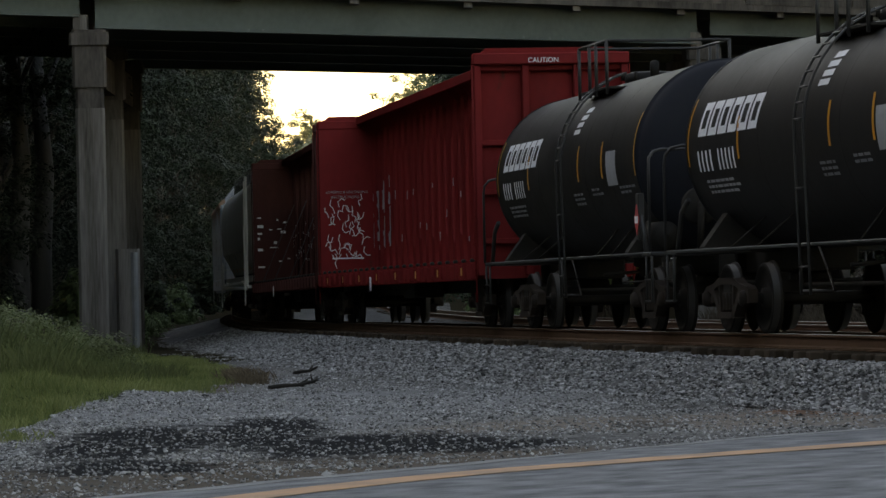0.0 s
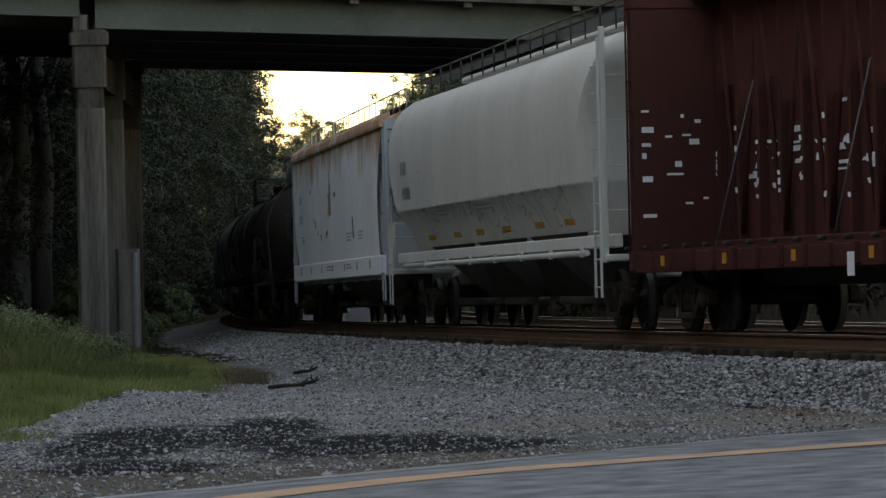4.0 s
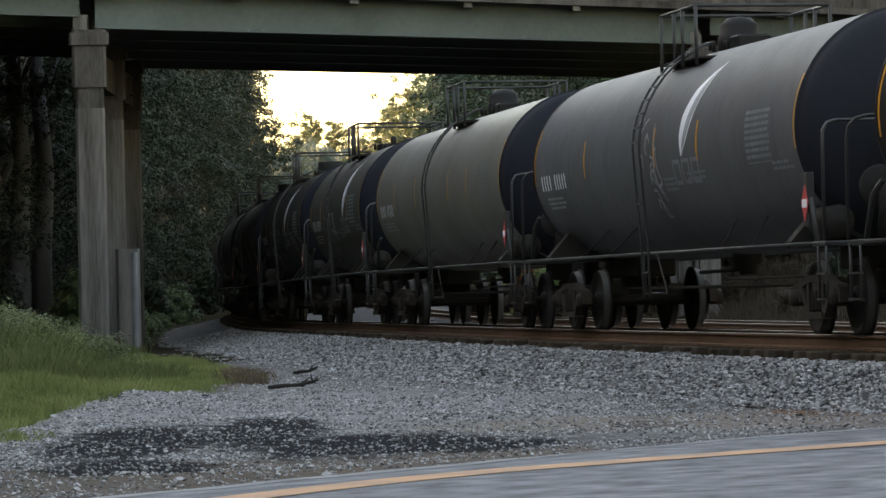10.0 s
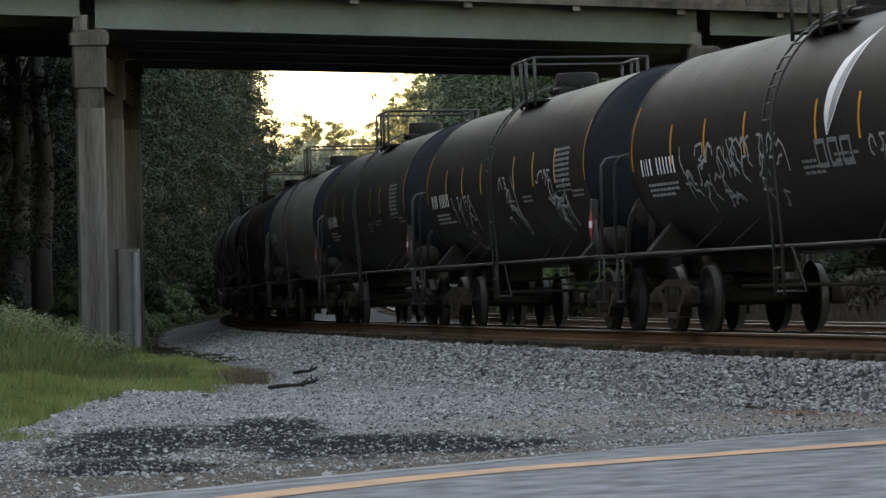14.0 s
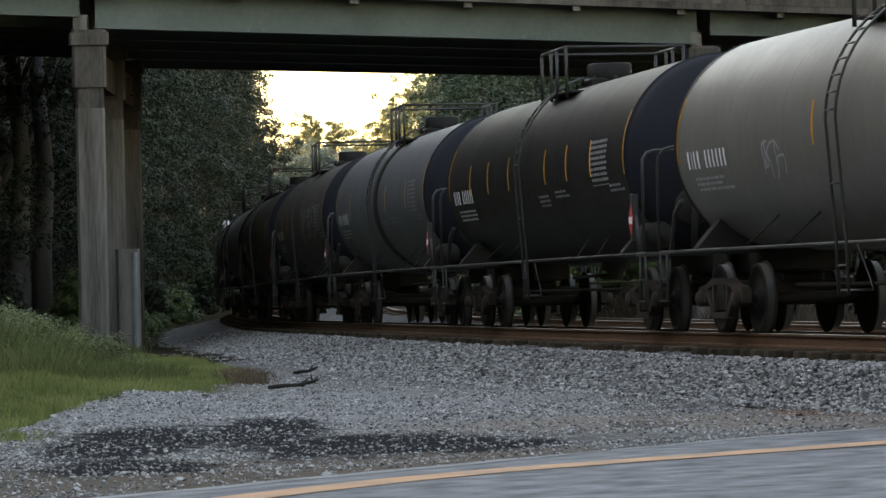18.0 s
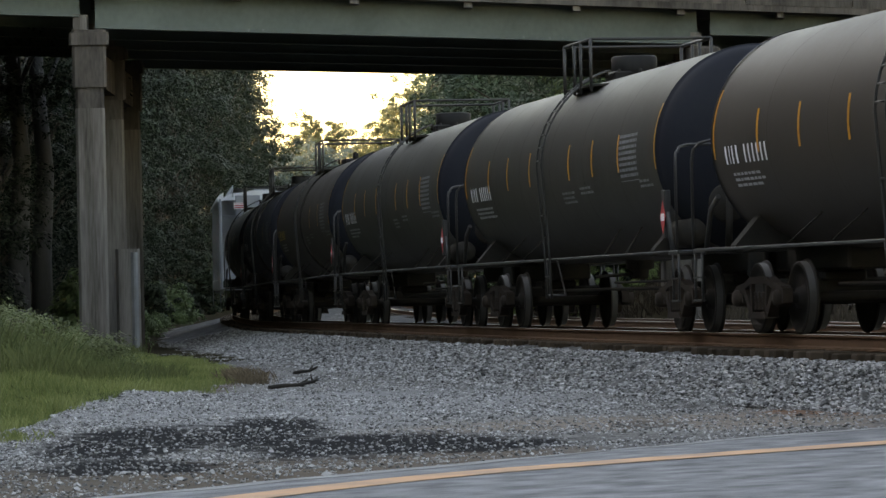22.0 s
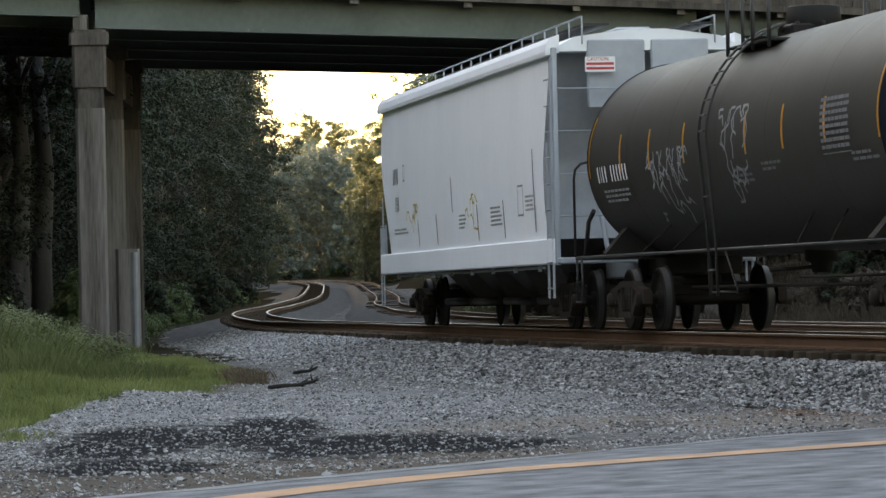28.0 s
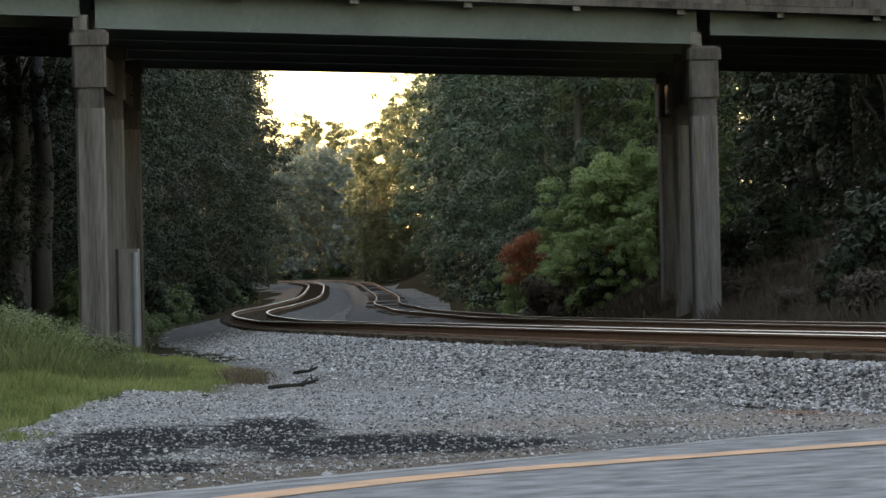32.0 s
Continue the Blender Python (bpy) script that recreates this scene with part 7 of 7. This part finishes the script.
# couplings: distance along the line at the clip's start, from the front of the train to its end
JOINTS = [13.4, 26.5, 40.0, 65.8, 91.0, 112.7, 133.2, 150.9, 168.9, 187.2, 205.3, 219.2, 237.0, 254.8, 272.2, 289.8, 307.6, 325.2, 342.6, 360.5, 378.5, 396.7, 414.4, 431.8, 451.4]
ST = (-5.2, -3.5, -1.6, 1.5, 3.2, 5.0)
N6 = [0.15, 0.06, 0.12, 0.15, 0, 0.13, 0.13, 0.13, 0.13, 0.13, 0.13]
N5 = [0.14, 0.14, 0.16, 0.15, 0, 0.13, 0.13, 0.13, 0.13, 0.13]


def make_train():
    rw = rusty_white()
    cars = []
    R, ZC = 1.44, 2.50

    def tank(i, label, paint, **kw):
        L = JOINTS[i + 1] - JOINTS[i]
        kw.setdefault("number", N6)
        cars.append(tank_car(label, L, kw.pop("r", R), kw.pop("zc", ZC), paint, 100 + i, **kw))

    def hop(i, *a, **kw):
        cars.append(hopper_car(a[0], JOINTS[i + 1] - JOINTS[i], *a[1:], **kw))

    tank(0, "short black tank car with a white slanted wordmark", "tank_black", r=1.37, zc=2.46, logo="slant", number=N5, dome="flat", stripes=(-2.6, 1.3, 3.0), ladder_dx=-0.6)
    tank(1, "short black tank car with a white slanted wordmark and patches", "tank_black", r=1.37, zc=2.46, logo="slant", number=N5, dome="flat", stripes=(-2.6, 1.3, 3.0), ladder_dx=-0.6)
    cars.append(beam_car("bright red empty centre-beam flat car with graffiti", JOINTS[3] - JOINTS[2], M["red"], 3, True))
    cars.append(beam_car("dull maroon centre-beam flat car with chipped paint", JOINTS[4] - JOINTS[3], M["maroon"], 4, False))
    hop(4, "pale grey round-sided covered hopper car", M["grey_hopper"], M["grey_hopper"], 4.35, 1.56, 5, "round")
    hop(5, "white covered hopper car streaked with orange rust", rw, M["hopper_end"], 4.02, 1.52, 6, "bulge", rusty=True)
    tank(6, "dusty brown-black tank car", "tank_dust", dome="round", stripes=(-1.9, 1.9, 3.5))
    tank(7, "black tank car with a white leaf emblem", "tank_black", logo="leaf", stripes=(-4.6, 0.6, 2.6), dome="box")
    tank(8, "blue-grey tank car with a white leaf emblem", "tank_grey", logo="leaf", stripes=(-4.0, 0.4, 2.8), number=N5, dome="round", graffiti=[(-0.5, 0.6, 1.7, 2.9, 12)])
    tank(9, "dusty pale grey tank car", "tank_pale", number=N5, dome="round", stripes=(-5.0, -2.2, 1.9, 4.0))
    tank(10, "short dull grey-black tank car with a white leaf emblem and graffiti", "tank_olive", logo="leaf", number=N5, dome="flat", stripes=(-3.0, 2.8), graffiti=[(-1.8, 0.4, 1.6, 2.4, 18)])
    tank(11, "black tank car with white leaf emblem and scrawled graffiti", "tank_black", logo="leaf", dome="box", stripes=ST, graffiti=[(-4.4, -0.4, 1.6, 2.4, 34), (3.5, 4.6, 1.6, 2.2, 8)])
    tank(12, "black tank car with pale graffiti low on its side", "tank_black", dome="box", stripes=ST, graffiti=[(-4.6, -2.8, 1.5, 2.2, 12), (0.4, 1.6, 1.6, 2.4, 10), (4.0, 5.6, 1.5, 2.4, 16)])
    tank(13, "plain black tank car with orange stripes", "tank_black", dome="box", stripes=ST)
    tank(14, "dusty grey tank car with a white notice", "tank_pale", dome="box", stripes=(-1.2, 1.9), graffiti=[(-3.4, -2.6, 1.9, 2.3, 6)])
    tank(15, "brown-black tank car with orange stripes", "tank_black", dome="box", stripes=ST)
    tank(16, "blue-grey tank car with a dark belt round its middle", "tank_grey", number=N6, dome="box", stripes=(-4.6, -1.5, 1.5, 4.6), ring_mat="under", ring_w=0.5, wide_ring=True)
    tank(17, "grimy dark tank car with graffiti and orange stripes", "tank_dust", dome="box", stripes=ST, graffiti=[(0.6, 4.6, 2.0, 2.7, 20)])
    tank(18, "dusty grey-brown tank car with orange stripes", "tank_olive", dome="box", stripes=ST)
    tank(19, "dusty dark grey tank car with orange stripes", "tank_olive", dome="box", stripes=ST)
    tank(20, "brown-grey tank car with yellow lettering and a dark belt", "tank_dust", dome="flat", stripes=(2.4, 4.6), ring_mat="under", ring_w=0.4, wide_ring=True, num_paint="paint_yellow")
    tank(21, "blue-black tank car with a dark belt", "tank_blue", dome="box", stripes=(-3.0, 3.6), ring_mat="under", ring_w=0.4, wide_ring=True)
    tank(22, "dark grey tank car with pale graffiti and orange stripes", "tank_olive", dome="box", stripes=ST, graffiti=[(-3.8, -1.6, 1.6, 2.4, 22), (0.3, 1.5, 1.8, 2.8, 14)])
    hop(23, "clean white covered hopper car at the end of the train", M["white"], M["hopper_end"], 4.28, 1.54, 8, "flat")
    return cars


def travel(t):
    """How far the train has run since the start; it slows a little."""
    return (13.745 * (t - 18) - 0.022866 * (t - 18) ** 2 + 0.0013965 * (t - 18) ** 3) - (13.745 * -18 - 0.022866 * 324 - 0.0013965 * 5832)


def car_pose(mid, half):
    a, _ = on_line(mid - half)
    b, _ = on_line(mid + half)
    d = b - a
    c = (a + b) / 2
    return Matrix.LocRotScale(c, Euler((0, -math.atan2(d.z, math.hypot(d.x, d.y)), math.atan2(d.y, d.x))), None)


make_ground()
make_road()
make_bridge()
make_pier(PIER_L, True)
make_pier(PIER_R, False)
make_woods()
make_shade_woods()
TRAIN = make_train()
make_grass()
make_weeds()
make_ballast("ballast_near", 0)
make_ballast("ballast_far", 1)
make_stones()
make_debris()
make_track(0)
make_track(1)


def motions():
    """The train runs through on the near track; its wheels turn as it rolls."""
    times = [k * 0.25 for k in range(int(CLIP * 4) + 1)]
    for i, car in enumerate(TRAIN):
        L = JOINTS[i + 1] - JOINTS[i]
        mid, half = (JOINTS[i] + JOINTS[i + 1]) / 2, L / 2 - 2.2
        walk(car, [(t, car_pose(mid - travel(t), half)) for t in times])
    steps = [k / FPS for k in range(int(CLIP * FPS) + 1)]
    for q, sets in WHEEL_SETS.items():
        first = sets[0]
        walk(first, [(t, pose(q, 0, WHEEL_R, 0, -math.degrees(travel(t) / WHEEL_R) % 360, 0)) for t in steps])
        keys = first.animation_data
        for w in sets[1:]:
            w.rotation_mode = "QUATERNION"
            w.animation_data_create()
            w.animation_data.action = keys.action
            w.animation_data.action_slot = keys.action_slot


motions()
